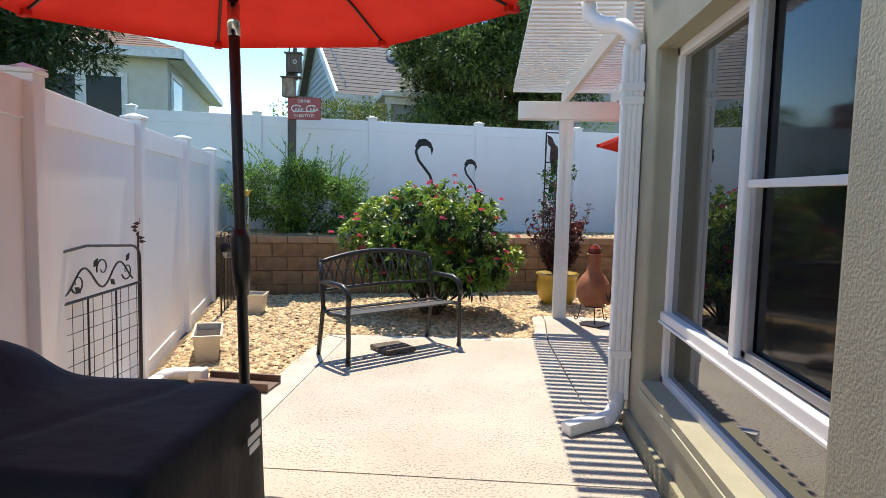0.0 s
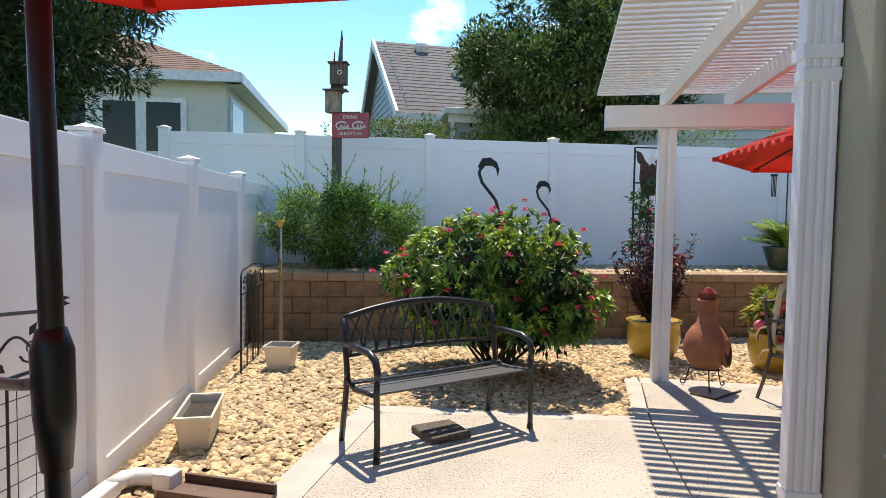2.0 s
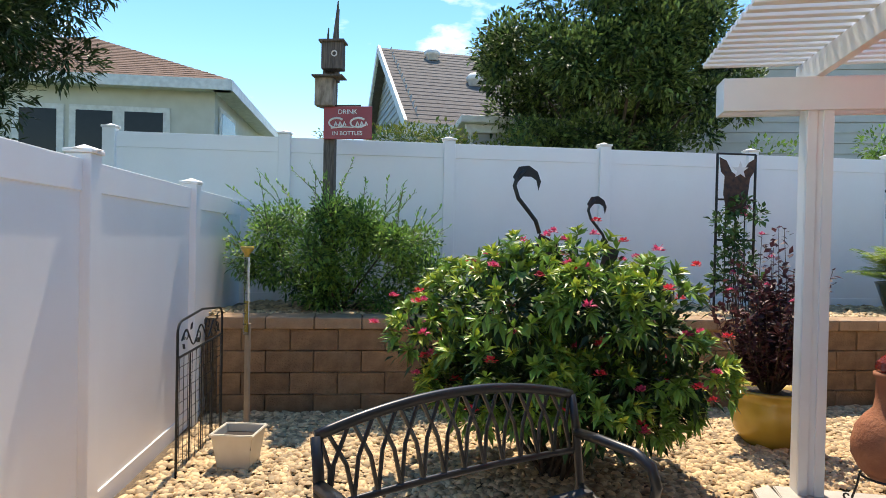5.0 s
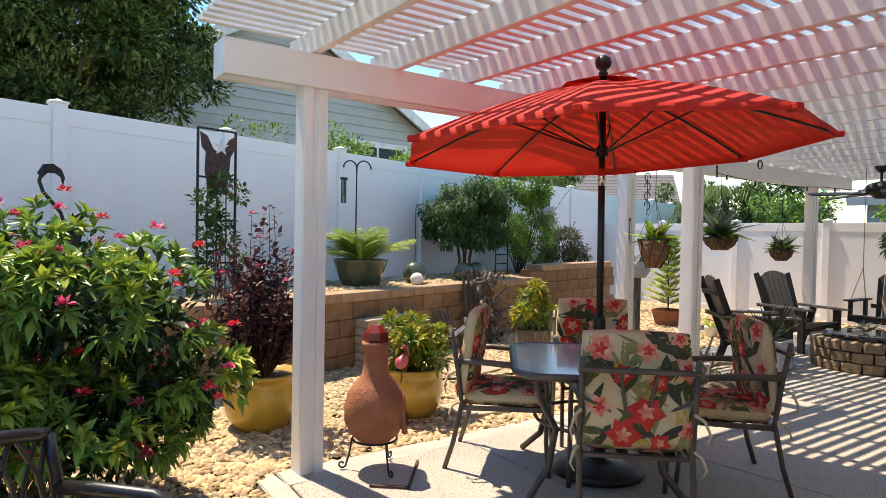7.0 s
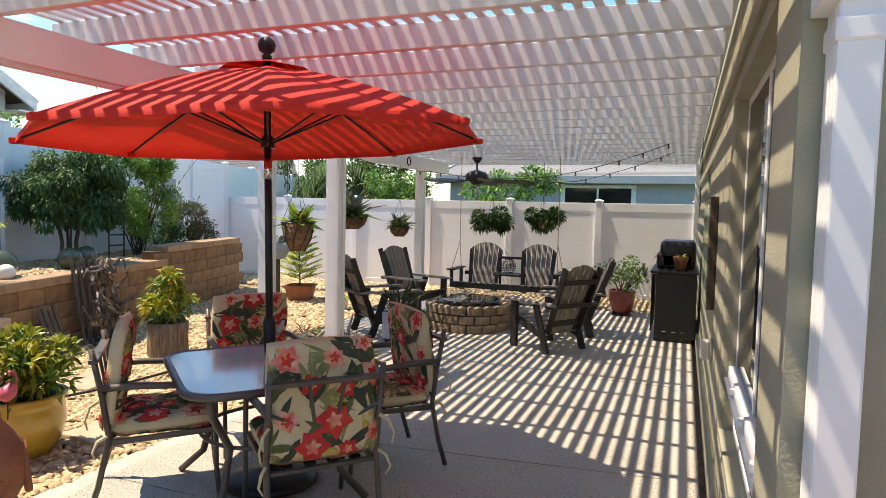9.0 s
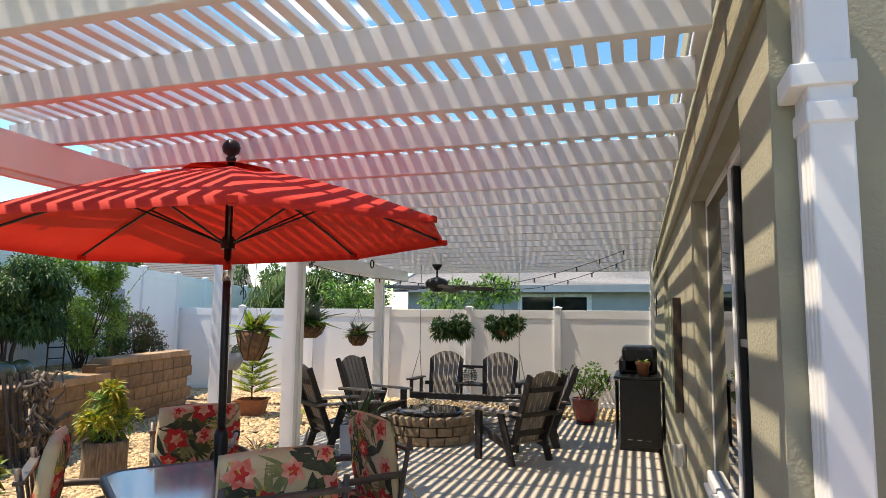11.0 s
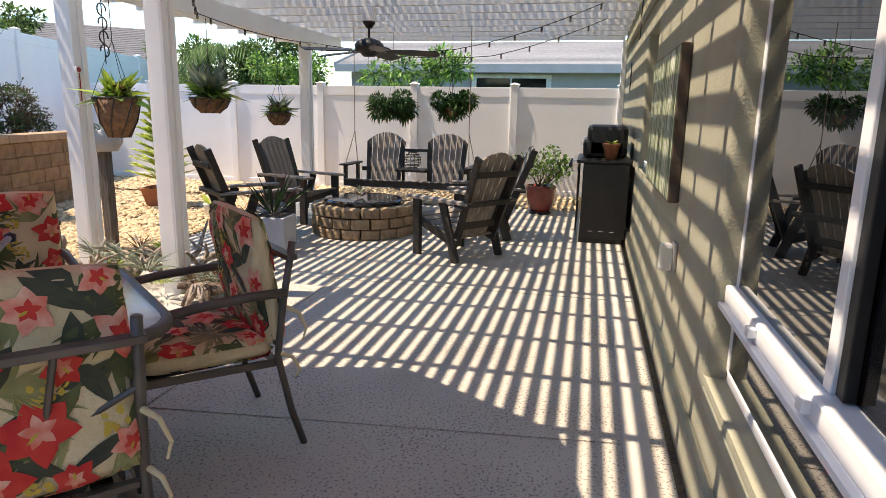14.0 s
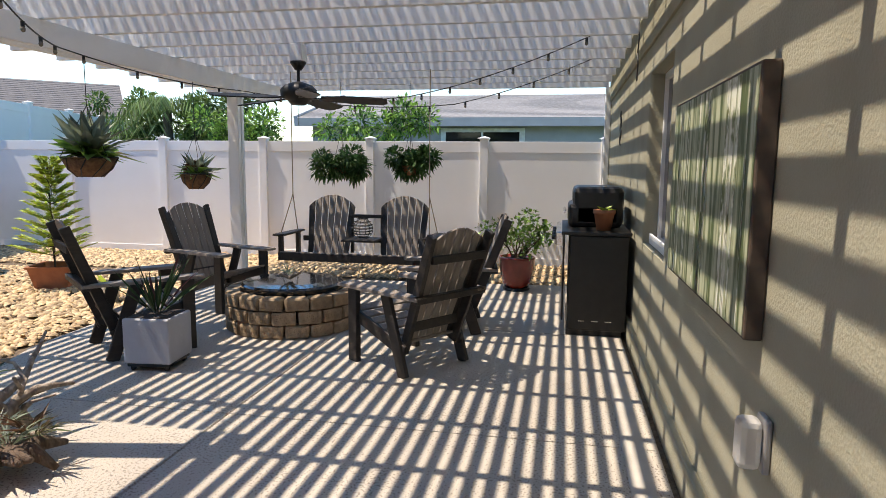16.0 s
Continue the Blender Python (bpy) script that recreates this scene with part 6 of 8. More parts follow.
mid = wall_place(3.85, -0.12)
paver_stack((mid.x, mid.y, -0.03), YAW, [(4, 0.0, 0), (4, 0.09, 0), (4, 0.18, 0), (4, 0.27, 0), (4, 0.36, 0), (4, 0.45, 0), (4, 0.0, -0.21), (4, 0.09, -0.21), (4, 0.18, -0.21), (4, 0.27, -0.21), (4, 0.0, -0.42), (4, 0.09, -0.42)], "stepped stack of buff pavers against the block wall")
for i, (x, y, rz) in enumerate([(4.35, 10.15, 12), (4.05, 9.20, 4), (3.55, 8.95, -6)]):
    sl = thing("stepping_slab", "flat buff concrete stepping slab in the pebbles", "stepping slab", pose(x, y, -0.03, 0, 0, rz), "stepping slabs in the pebbles")
    part("slab", box(-0.30, -0.20, 0, 0.30, 0.20, 0.05, 0.01), PAVER, sl)
hose = thing("drip_hose", "thin black drip hose lying in the pebbles", "hose")
part("hose", tube([(3.7, 9.95, 0.02), (4.2, 9.75, 0.03), (4.9, 9.72, 0.02), (5.3, 9.95, 0.03)], 0.012, seg=8), CABLE, hose, smooth=True)

# ---- driftwood leaning on the wall ----
dw = wall_place(5.62, -0.22)
rack = thing("driftwood_rack", "old wooden rack heaped with twisted driftwood on the wall", "driftwood", pose(dw.x, dw.y, -0.02, 0, 0, YAW))
for k in range(6):
    x = -0.26 + 0.105 * k
    part("picket", box(x - 0.02, 0.02, 0, x + 0.02, 0.045, 0.98 - 0.03 * (k % 2), 0.004), WEATHERED, rack).matrix_basis = pose(0, 0, 0, -9, 0, 0)
rnd = random.Random(17)
for k in range(72):
    x, z = rnd.uniform(-0.30, 0.30), rnd.uniform(0.04, 0.90)
    pts = [Vector((x, -0.10 + 0.12 * z, z))]
    for j in range(4):
        pts.append(pts[-1] + Vector((rnd.uniform(-0.10, 0.10), rnd.uniform(-0.05, 0.03), rnd.uniform(-0.10, 0.10))))
    part("twisted_root", tube(pts, rnd.uniform(0.016, 0.036), seg=6, r_end=0.006), DRIFTWOOD if k % 5 == 0 else WEATHERED, rack, smooth=True)
dw2 = wall_place(4.98, -0.22)
gate = thing("small_picket", "little weathered picket panel leaning on the block wall", "picket", pose(dw2.x, dw2.y, -0.02, 0, 0, YAW))
for k in range(4):
    part("slat", box(-0.15 + 0.075 * k, 0, 0, -0.105 + 0.075 * k, 0.018, 0.50 + 0.04 * (k % 2), 0.003), WEATHERED, gate).matrix_basis = pose(0, 0, 0, -14, -8, 0)
part("cross_bar", box(-0.18, -0.02, 0.18, 0.16, 0.0, 0.22, 0.003), WEATHERED, gate).matrix_basis = pose(0, 0, 0, -14, -8, 0)

# ---- terrace ornaments and plants ----
def terrace_at(x, back=0.45):
    return (x, WALL_LINE(x) + back, TZ)


palm_pot = pot("green_planter", "wide dark green glazed bowl planter on the terrace", terrace_at(3.92, 0.64), [(0, 0), (0.20, 0), (0.24, 0.05), (0.29, 0.20), (0.33, 0.32), (0.34, 0.34), (0.31, 0.34), (0.28, 0.28), (0, 0.27)], GREEN_GLAZE, 0.285, 0.30)


def palm(at, seed, fronds, length, label, trunk_h=0.0):
    s = thing("potted_palm", label, "palm", pose(*at))
    rnd = random.Random(seed)
    C, D, L = [], [], []
    bm = bmesh.new()
    for k in range(fronds):
        a = rnd.uniform(0, 2 * math.pi)
        rise = rnd.choice((1.0, 1.6, 2.4, 3.4, 5.0)) * rnd.uniform(0.8, 1.25)
        ln = length * rnd.uniform(0.6, 1.15)
        p = Vector((math.cos(a) * 0.06, math.sin(a) * 0.06, trunk_h))
        d = Vector((math.cos(a), math.sin(a), rise)).normalized()
        pts = []
        for j in range(9):
            t = j / 8
            pts.append(p + d * ln * t + Vector((0, 0, -0.34 * ln * t * t)) + Vector((math.cos(a), math.sin(a), 0)) * 0.16 * ln * t * t)
        tube(pts, 0.006, bm, 5, r_end=0.002)
        side = Vector((-math.sin(a), math.cos(a), 0))
        for j in range(1, 9):
            for q in range(3):
                c = pts[j].lerp(pts[j - 1], q / 3)
                for sgn in (1, -1):
                    C.append(tuple(c))
                    D.append(tuple(side * sgn + (pts[j] - pts[j - 1]).normalized() * 0.8 + Vector((0, 0, -0.15))))
                    L.append(ln * 0.34 * (1 - 0.6 * abs(j - 4.5) / 4.5))
    part("stalk", bm, LEAF_PALM, s)
    v, f = leaf_mesh(C, D, L, np.array(L) * 0.10, droop=0.25, seed=seed)
    mesh_part("frond_foliage", v, f, LEAF_PALM, s, "feathery yellow-green fronds")
    return s


px, py, pz = terrace_at(3.92, 0.64)
palm((px, py, pz + 0.28), 81, 58, 0.66, "feathery yellow-green palm in a green bowl")
def ball(name, label, at, r, mat, category, group=""):
    o = thing(name, label, category, pose(*at), group)
    part("ball", lathe([(0, 0)] + [(r * math.sin(math.pi * k / 12) * (1 + 0.03 * (k % 2)), r - r * math.cos(math.pi * k / 12)) for k in range(1, 12)] + [(0, 2 * r)], 24), mat, o, smooth=True)
    return o


bx, by, bz = terrace_at(4.75, 0.45)
ball("garden_ball", "round green glazed garden ball on the terrace", (bx, by, bz), 0.15, GREEN_GLAZE, "ornament", "glazed balls on the terrace")
egg = ball("white_egg", "small white rounded garden stone beside the green ball", (bx - 0.09, by - 0.20, bz), 0.085, SIGN_WHITE, "ornament")
for x, b in ((5.72, 0.36), (6.02, 0.36)):
    ball("garden_ball", "round green striped garden ball under the clipped tree", (*terrace_at(x, b)[:2], TZ), 0.135, GREEN_GLAZE, "ornament", "glazed balls on the terrace")

round_tree = thing("clipped_tree", "small weeping tree with a dense rounded dark crown", "tree", pose(*terrace_at(6.12, 0.74)))
cl = clump_set(0, 0, 0.54, 0.58, 0.54, 0.50, 56, 0.17, 91)
cl += [(0.55 * math.cos(k * 0.9), 0.50 * math.sin(k * 0.9), 0.56 + 0.07 * (k % 4), 0.12) for k in range(14)]
bm = bmesh.new()
for k in range(6):
    a = k * 1.05
    tube([(0.10 * math.cos(a), 0.10 * math.sin(a), -0.02), (0.09 * math.cos(a), 0.09 * math.sin(a), 0.3), (0.18 * math.cos(a), 0.18 * math.sin(a), 0.75)], 0.022, bm, 7, r_end=0.010)
part("trunk", bm, BARK, round_tree, "several slim upright stems")
foliage("crown", cl, 17000, 0.062, LEAF_DARK, round_tree, 92, "dense dark drooping leaves", width=0.42, up=-0.7, shell=0.45, droop=0.5)
foliage("tip_foliage", cl, 2500, 0.065, LEAF_DARK, round_tree, 95, width=0.5, up=0.1, shell=0.9, droop=0.3)

leafy_bush("rose_bush", "tall loose light green shrub with a few pink blooms", terrace_at(7.7, 0.75), 0.58, 0.46, 1.95, 46, 8600, 0.062, LEAF_BUSH, 101, wisps=14, r=0.17, second=LEAF_SHRUB)
leafy_bush("russet_shrub", "low russet and green shrub on the terrace", terrace_at(9.35, 0.70), 0.62, 0.40, 0.78, 28, 5200, 0.05, LEAF_RUSSET, 105, wisps=8, r=0.16, second=LEAF_DARK)
leafy_bush("dark_shrub", "dark green leafy shrub on the terrace", terrace_at(8.5, 0.85), 0.42, 0.35, 0.70, 20, 3200, 0.05, LEAF_DARK, 108, wisps=5, r=0.15)
box_post = thing("terrace_lamp", "grey box on a dark post above the shrubs", "post", pose(*terrace_at(9.0, 1.0)))
part("post", box(-0.035, -0.035, 0, 0.035, 0.035, 1.75, 0.004), BLACK_METAL, box_post)
part("box", box(-0.14, -0.05, 0.85, 0.14, 0.05, 1.25, 0.008), GREY_POT, box_post)
stand = thing("plant_stand", "small black metal stand among the terrace shrubs", "stand", pose(*terrace_at(7.15, 0.75)))
for sx in (-0.13, 0.13):
    part("leg", tube([(sx, 0, 0), (sx, 0, 0.62)], 0.010, seg=6), BLACK_METAL, stand)
for z in (0.2, 0.35, 0.5):
    part("rung", tube([(-0.13, 0, z), (0.13, 0, z)], 0.010, seg=6), BLACK_METAL, stand)


def heron(at, h, rz, s, label):
    o = thing("heron_silhouette", label, "ornament", pose(*at, 0, 0, rz), "metal bird silhouettes on the terrace")
    n = [(0.10, 0.0, h - 0.62 * s), (0.06, 0, h - 0.50 * s), (-0.02, 0, h - 0.40 * s), (-0.12, 0, h - 0.28 * s), (-0.16, 0, h - 0.16 * s), (-0.13, 0, h - 0.06 * s), (-0.06, 0, h)]
    part("neck", tube([(x * s, y, z) for x, y, z in n], 0.021 * s, seg=8), BLACK_METAL, o, smooth=True)
    outline = [(-0.11, -0.05), (-0.07, 0.02), (0.0, 0.03), (0.06, -0.01), (0.085, -0.075), (0.07, -0.135), (0.055, -0.07), (0.02, -0.045), (-0.04, -0.045), (-0.08, -0.09)]
    hd = part("head", prism([(x * s * 1.45, z * s * 1.45) for x, z in outline], -0.008, 0.008), BLACK_METAL, o)
    hd.matrix_basis = pose(-0.02 * s, 0, h, 90, 0, 0)
    part("body", prism([(-0.05 * s, 0.2), (0.10 * s, h - 0.62 * s), (0.30 * s, h - 0.72 * s), (0.22 * s, 0.35), (0.05 * s, 0.2)], -0.008, 0.008), BLACK_METAL, o).matrix_basis = pose(0, 0, 0, 90, 0, 0)
    part("stake", tube([(0.05 * s, 0, 0), (0.06 * s, 0, 0.4)], 0.012, seg=6), BLACK_METAL, o)


heron((-0.02, 10.62, TZ), 1.40, YAW, 1.0, "black metal heron silhouette with curved neck")
heron((0.66, 10.95, TZ), 1.14, YAW, 0.72, "smaller black metal heron silhouette")

# trellis with longhorn
tx, ty = 1.97, 11.02
trel = thing("iron_trellis", "black iron trellis with a rusty longhorn skull plate", "trellis", pose(tx, ty, TZ, 0, 0, YAW))
for x in (-0.20, 0.20):
    part("upright", tube([(x, 0, 0), (x, 0, 1.60)], 0.013, seg=8), BLACK_METAL, trel)
for z in (0.35, 0.75, 1.15, 1.60):
    part("cross_bar", tube([(-0.20, 0, z), (0.20, 0, z)], 0.010, seg=8), BLACK_METAL, trel)
for x in (-0.1, 0.0, 0.1):
    part("bar", tube([(x, 0, 0.0), (x, 0, 1.15)], 0.006, seg=6), BLACK_METAL, trel)
plate = [(-0.19, 1.56), (-0.17, 1.42), (-0.13, 1.38), (-0.14, 1.2), (-0.10, 1.02), (-0.03, 0.98), (0.05, 1.0), (0.10, 1.10), (0.13, 1.36), (0.18, 1.44), (0.19, 1.56), (0.12, 1.52), (0.05, 1.42), (0.0, 1.38), (-0.06, 1.42), (-0.12, 1.53)]
part("skull_plate", prism(plate, -0.006, 0.006), RUST, trel, "rusty cut-out longhorn plate").matrix_basis = pose(0, -0.02, 0, 90, 0, 0)
star = []
for k in range(10):
    r = 0.085 if k % 2 == 0 else 0.035
    a = math.pi / 2 + k * math.pi / 5
    star.append((r * math.cos(a), 1.44 + r * math.sin(a)))
part("star", prism(star, -0.004, 0.004), SIGN_WHITE, trel, "white five-pointed star").matrix_basis = pose(0.02, -0.035, 0, 90, 0, 0)
vine = thing("climbing_vine", "leafy vine with a pink bloom climbing the iron trellis", "vine", pose(tx, ty - 0.04, TZ, 0, 0, YAW))
cl = [(random.Random(k).uniform(-0.24, 0.24), random.Random(k + 50).uniform(-0.08, 0.06), 0.25 + 0.05 * k, 0.10) for k in range(18)]
part("stemwork", stems((0, 0, 0), cl, 0.006, 3, 8), TWIG, vine)
foliage("foliage", cl, 700, 0.075, LEAF_DARK, vine, 121, width=0.6)
flowers("blossom", [(0.06, -0.1, 1.05), (-0.08, -0.1, 0.42), (0.0, -0.12, 0.98)], 0.05, PETAL_PINK, vine, 9)
red_pot = pot("red_pot", "dark red glazed pot behind the burgundy shrub", terrace_at(2.25, 0.30), [(0, 0), (0.10, 0), (0.15, 0.12), (0.16, 0.24), (0.15, 0.26), (0.13, 0.24), (0, 0.22)], RED_GLAZE, 0.13, 0.235)
hook = thing("shepherd_hook", "black shepherd's hook with a hanging wind chime", "hook", pose(*terrace_at(3.9, 0.75)))
part("staff", tube([(0, 0, 0), (0, 0, 1.45)] + [(-0.09 + 0.09 * math.cos(a), 0, 1.45 + 0.09 * math.sin(a)) for a in [radians(20 * k) for k in range(1, 10)]], 0.009, seg=6), BLACK_METAL, hook)
part("staff_fork", tube([(0, 0, 1.40)] + [(0.10 - 0.10 * math.cos(a), 0, 1.45 + 0.10 * math.sin(a)) for a in [radians(20 * k) for k in range(1, 10)]], 0.009, seg=6), BLACK_METAL, hook)
for k in range(4):
    part("chime_tube", tube([(-0.20 + 0.018 * k, 0, 1.30), (-0.20 + 0.018 * k, 0, 1.02)], 0.007, seg=6), BLACK_METAL, hook)
part("chime_cap", box(-0.215, -0.02, 1.30, -0.13, 0.02, 1.33, 0.004), BLACK_METAL, hook)
orn = thing("bird_hook", "thin black wire hook with a small bird and drop", "ornament", pose(*terrace_at(5.0, 0.75)))
part("wire", tube([(0, 0, 0), (0, 0, 1.0), (0.02, 0, 1.08)] + [(0.10 + 0.08 * math.cos(a), 0, 0.98 + 0.10 * math.sin(a)) for a in [radians(170 - 25 * k) for k in range(1, 12)]], 0.006, seg=6), BLACK_METAL, orn)
part("drop", lathe([(0, 0), (0.02, 0.03), (0.012, 0.07), (0, 0.09)], 10, at=(0.10, 0, 0.82)), BLACK_METAL, orn)

# ---- sign post with bird houses ----
sx, sy = -1.92, 10.12
post = thing("sign_post", "weathered timber post with two bird houses and a split top", "post", pose(sx, sy, TZ, 0, 0, 6))
part("post", box(-0.055, -0.045, 0, 0.055, 0.045, 2.45, 0.010), WEATHERED, post)
for k, (x0, z0, z1, w) in enumerate([(-0.07, 1.95, 2.72, 0.05), (0.02, 2.2, 2.98, 0.06), (0.03, 2.4, 2.9, 0.03)]):
    part("splinter", tube([(x0, 0.02, z0), (x0 + 0.012, 0.02, (z0 + z1) / 2), (x0 + 0.03, 0.02, z1)], w, seg=6, r_end=0.006), WEATHERED, post)
bh = part("bird_house", box(-0.055, -0.17, 2.28, 0.145, -0.045, 2.53, 0.004), WEATHERED, post, "dark brown box bird house")
part("roof", box(-0.075, -0.20, 2.53, 0.165, -0.03, 2.55, 0.003), WEATHERED, bh)
part("entry_ring", tube(arc((0.07, -0.173, 2.42), 0.024, 0, 360, 16, "xz")[:-1], 0.006, seg=6, closed=True), SIGN_WHITE, bh, "pale round entry ring")
bh2 = part("bird_house", box(-0.115, -0.16, 1.94, 0.06, -0.045, 2.20, 0.004), DRIFTWOOD, post, "grey board bird house")
part("perch_shelf", box(-0.13, -0.22, 2.20, 0.16, -0.03, 2.215, 0.003), WEATHERED, bh2)
sign = thing("enamel_sign", "red enamel advertising sign with white lettering on the post", "sign", pose(sx + 0.20, sy - 0.07, TZ + 1.63, 0, 0, 4))
part("plate", box(-0.235, -0.010, 0, 0.235, 0.010, 0.31, 0.006), SIGN_RED, sign)
part("bracket", box(-0.24, 0.012, 0.27, 0.12, 0.022, 0.33, 0.002), BLACK_METAL, sign)


def lettering(text, size, at, parent, name="lettering"):
    cu = bpy.data.curves.new("words", "FONT")
    cu.body, cu.size, cu.extrude, cu.align_x = text, size, 0.002, "CENTER"
    tmp = new("words", cu)
    dg = bpy.context.evaluated_depsgraph_get()
    me = bpy.data.meshes.new_from_object(tmp.evaluated_get(dg))
    bpy.data.objects.remove(tmp)
    me.materials.clear()
    me.materials.append(SIGN_WHITE)
    ob = new(name, me)
    ob.parent = parent
    ob.matrix_basis = pose(*at, 90, 0, 0)
    return ob


lettering("DRINK", 0.062, (0, -0.013, 0.238), sign)
lettering("IN BOTTLES", 0.055, (0.0, -0.013, 0.038), sign)
for side in (-1, 1):
    base = -0.105 if side < 0 else 0.105
    pts = [(base + 0.075 * math.cos(a), -0.013, 0.155 + 0.045 * math.sin(a)) for a in [radians(40 + 28 * k) for k in range(11)]]
    part("scroll_mark", tube(pts, 0.011, seg=6, r_end=0.007), SIGN_WHITE, sign, "white script flourish")
    for k in range(3):
        x = base - 0.02 + 0.042 * k
        part("scroll_mark", tube([(x, -0.013, 0.125), (x + 0.012, -0.013, 0.165), (x + 0.026, -0.013, 0.13)], 0.008, seg=6), SIGN_WHITE, sign)
part("scroll_mark", tube([(-0.16, -0.013, 0.105), (-0.05, -0.013, 0.115), (0.06, -0.013, 0.112), (0.18, -0.013, 0.13)], 0.006, seg=6), SIGN_WHITE, sign)

# ---- near bed: trellises, pots, rain gauge, spout ----
def small_trellis(at, rz, w, h, label, scrolls=True):
    t = thing("garden_trellis", label, "trellis", pose(*at, 0, 0, rz), "black wire garden trellises")
    for x in (0, w):
        part("upright", tube([(x, 0, -0.03), (x, 0, h * 0.90)], 0.009, seg=6), BLACK_METAL, t)
    top = [(0, 0, h * 0.90)] + [(0.10 * w + 0.10 * w * math.cos(radians(a)), 0, h * 0.90 + 0.07 * h * math.sin(radians(a))) for a in range(170, 80, -20)] + [(0.5 * w, 0, h)] + [(0.90 * w + 0.10 * w * math.cos(radians(a)), 0, h * 0.90 + 0.07 * h * math.sin(radians(a))) for a in range(90, 0, -20)] + [(w, 0, h * 0.90)]
    part("top_hoop", tube(top, 0.008, seg=6), BLACK_METAL, t)
    part("cross_bar", tube([(0, 0, h * 0.74), (w, 0, h * 0.76)], 0.008, seg=6), BLACK_METAL, t)
    for k in range(1, 4):
        part("rod", tube([(w * k / 4, 0, 0), (w * k / 4, 0, h * 0.75)], 0.006, seg=6), BLACK_METAL, t)
    for k in range(1, 10):
        part("wire", tube([(0, 0, h * 0.75 * k / 10), (w, 0, h * 0.75 * k / 10)], 0.0022, seg=4), BLACK_METAL, t)
    for k in range(12):
        x = w * (k + 0.5) / 12
        part("wire", tube([(x, 0, 0), (x, 0, h * 0.75)], 0.0022, seg=4), BLACK_METAL, t)
    vine_pts = [(w * (0.08 + 0.84 * k / 48), 0, h * (0.84 + 0.055 * math.sin(k * 0.35))) for k in range(49)]
    part("scroll_vine", tube(vine_pts, 0.0055, seg=6), BLACK_METAL, t)
    for k, (fx, fz) in enumerate(((0.17, 0.86), (0.42, 0.83), (0.63, 0.88), (0.86, 0.84))):
        curl = []
        for j in range(16):
            a = radians(200 + (24 if k % 2 else -24) * j)
            q = 0.052 * h * (1 - j / 22)
            curl.append((w * fx + q * math.cos(a), 0, h * fz + q * math.sin(a)))
        part("scroll_curl", tube(curl, 0.005, seg=6, r_end=0.003), BLACK_METAL, t)
    for k in range(6):
        x = w * (0.12 + 0.15 * k)
        z = h * (0.84 + 0.07 * (1 if k % 2 else -0.6))
        lf = part("iron_leaf", prism([(-0.028, 0), (0, 0.018), (0.032, 0), (0, -0.018)], -0.002, 0.002), BLACK_METAL, t)
        lf.matrix_basis = pose(x, 0, z, 90, 0, 0) @ pose(0, 0, 0, 0, 0, 50 if k % 2 else -40)
    return t


small_trellis((-1.13, 3.67, -0.02), 92.0, 1.08, 1.10, "black wire trellis panel with iron leaf scrolls by the fence")
small_trellis((-1.97, 7.78, -0.02), 104, 0.92, 0.98, "black wire trellis with leaf scrolls against the fence")
orn2 = thing("wire_flower_stake", "small rusty wire flower on a stake by the trellis", "ornament", pose(-1.20, 4.79, 0))
part("stake", tube([(0, 0, -0.03), (0, 0, 1.12)], 0.006, seg=6), RUST, orn2)
for k in range(7):
    a = k * 0.9
    part("petal", prism([(-0.02, 0), (0, 0.012), (0.03, 0), (0, -0.012)], -0.002, 0.002), RUST, orn2).matrix_basis = pose(0.02 * math.cos(a), 0, 1.06 + 0.022 * k, 90, 0, 50 * k)


def square_pot(at, w, d, h, rz, mat, label, name="square_pot", group="", soil=True):
    p = thing(name, label, "planter", pose(*at, 0, 0, rz), group)
    bm = bmesh.new()
    loops = []
    for k, (s, z) in enumerate(((0.74, 0.0), (0.96, h * 0.9), (1.04, h * 0.9), (1.06, h), (0.92, h), (0.86, h * 0.6))):
        loops.append([bm.verts.new((sx * w / 2 * s, sy * d / 2 * s, z)) for sx, sy in ((-1, -1), (1, -1), (1, 1), (-1, 1))])
    bm.faces.new(loops[0][::-1])
    for A, B in zip(loops, loops[1:]):
        for k in range(4):
            bm.faces.new((A[k], A[(k + 1) % 4], B[(k + 1) % 4], B[k]))
    bmesh.ops.bevel(bm, geom=bm.edges[:], offset=0.005, segments=2, affect="EDGES")
    part("pot", bm, mat, p)
    part("soil", box(-w / 2 * 0.88, -d / 2 * 0.88, h * 0.58, w / 2 * 0.88, d / 2 * 0.88, h * 0.78, 0.004), SOIL, p, "dark potting soil")
    return p


PG = "cream square pots along the fence"
square_pot((-1.37, 6.13, -0.02), 0.22, 0.54, 0.24, 22, WHITE_POT, "cream tapered rectangular pot filled with bare soil", group=PG)
square_pot((-1.70, 8.05, -0.02), 0.27, 0.27, 0.24, 8, WHITE_POT, "cream tapered square pot with bare soil", group=PG)
square_pot((-1.03, 4.34, -0.02), 0.22, 0.66, 0.24, -3, WHITE_POT, "cream tapered rectangular pot near the trellis", group=PG)
gauge = thing("rain_gauge", "clear rain gauge with yellow funnel on a bamboo stake", "rain gauge", pose(-2.08, 8.86, -0.02))
part("stake", tube([(0, 0, 0), (0, 0, 0.80)], 0.024, seg=8), ROPE, gauge)
part("tube", tube([(0, -0.03, 0.72), (0, -0.03, 1.34)], 0.022, seg=12), CLEAR, gauge)
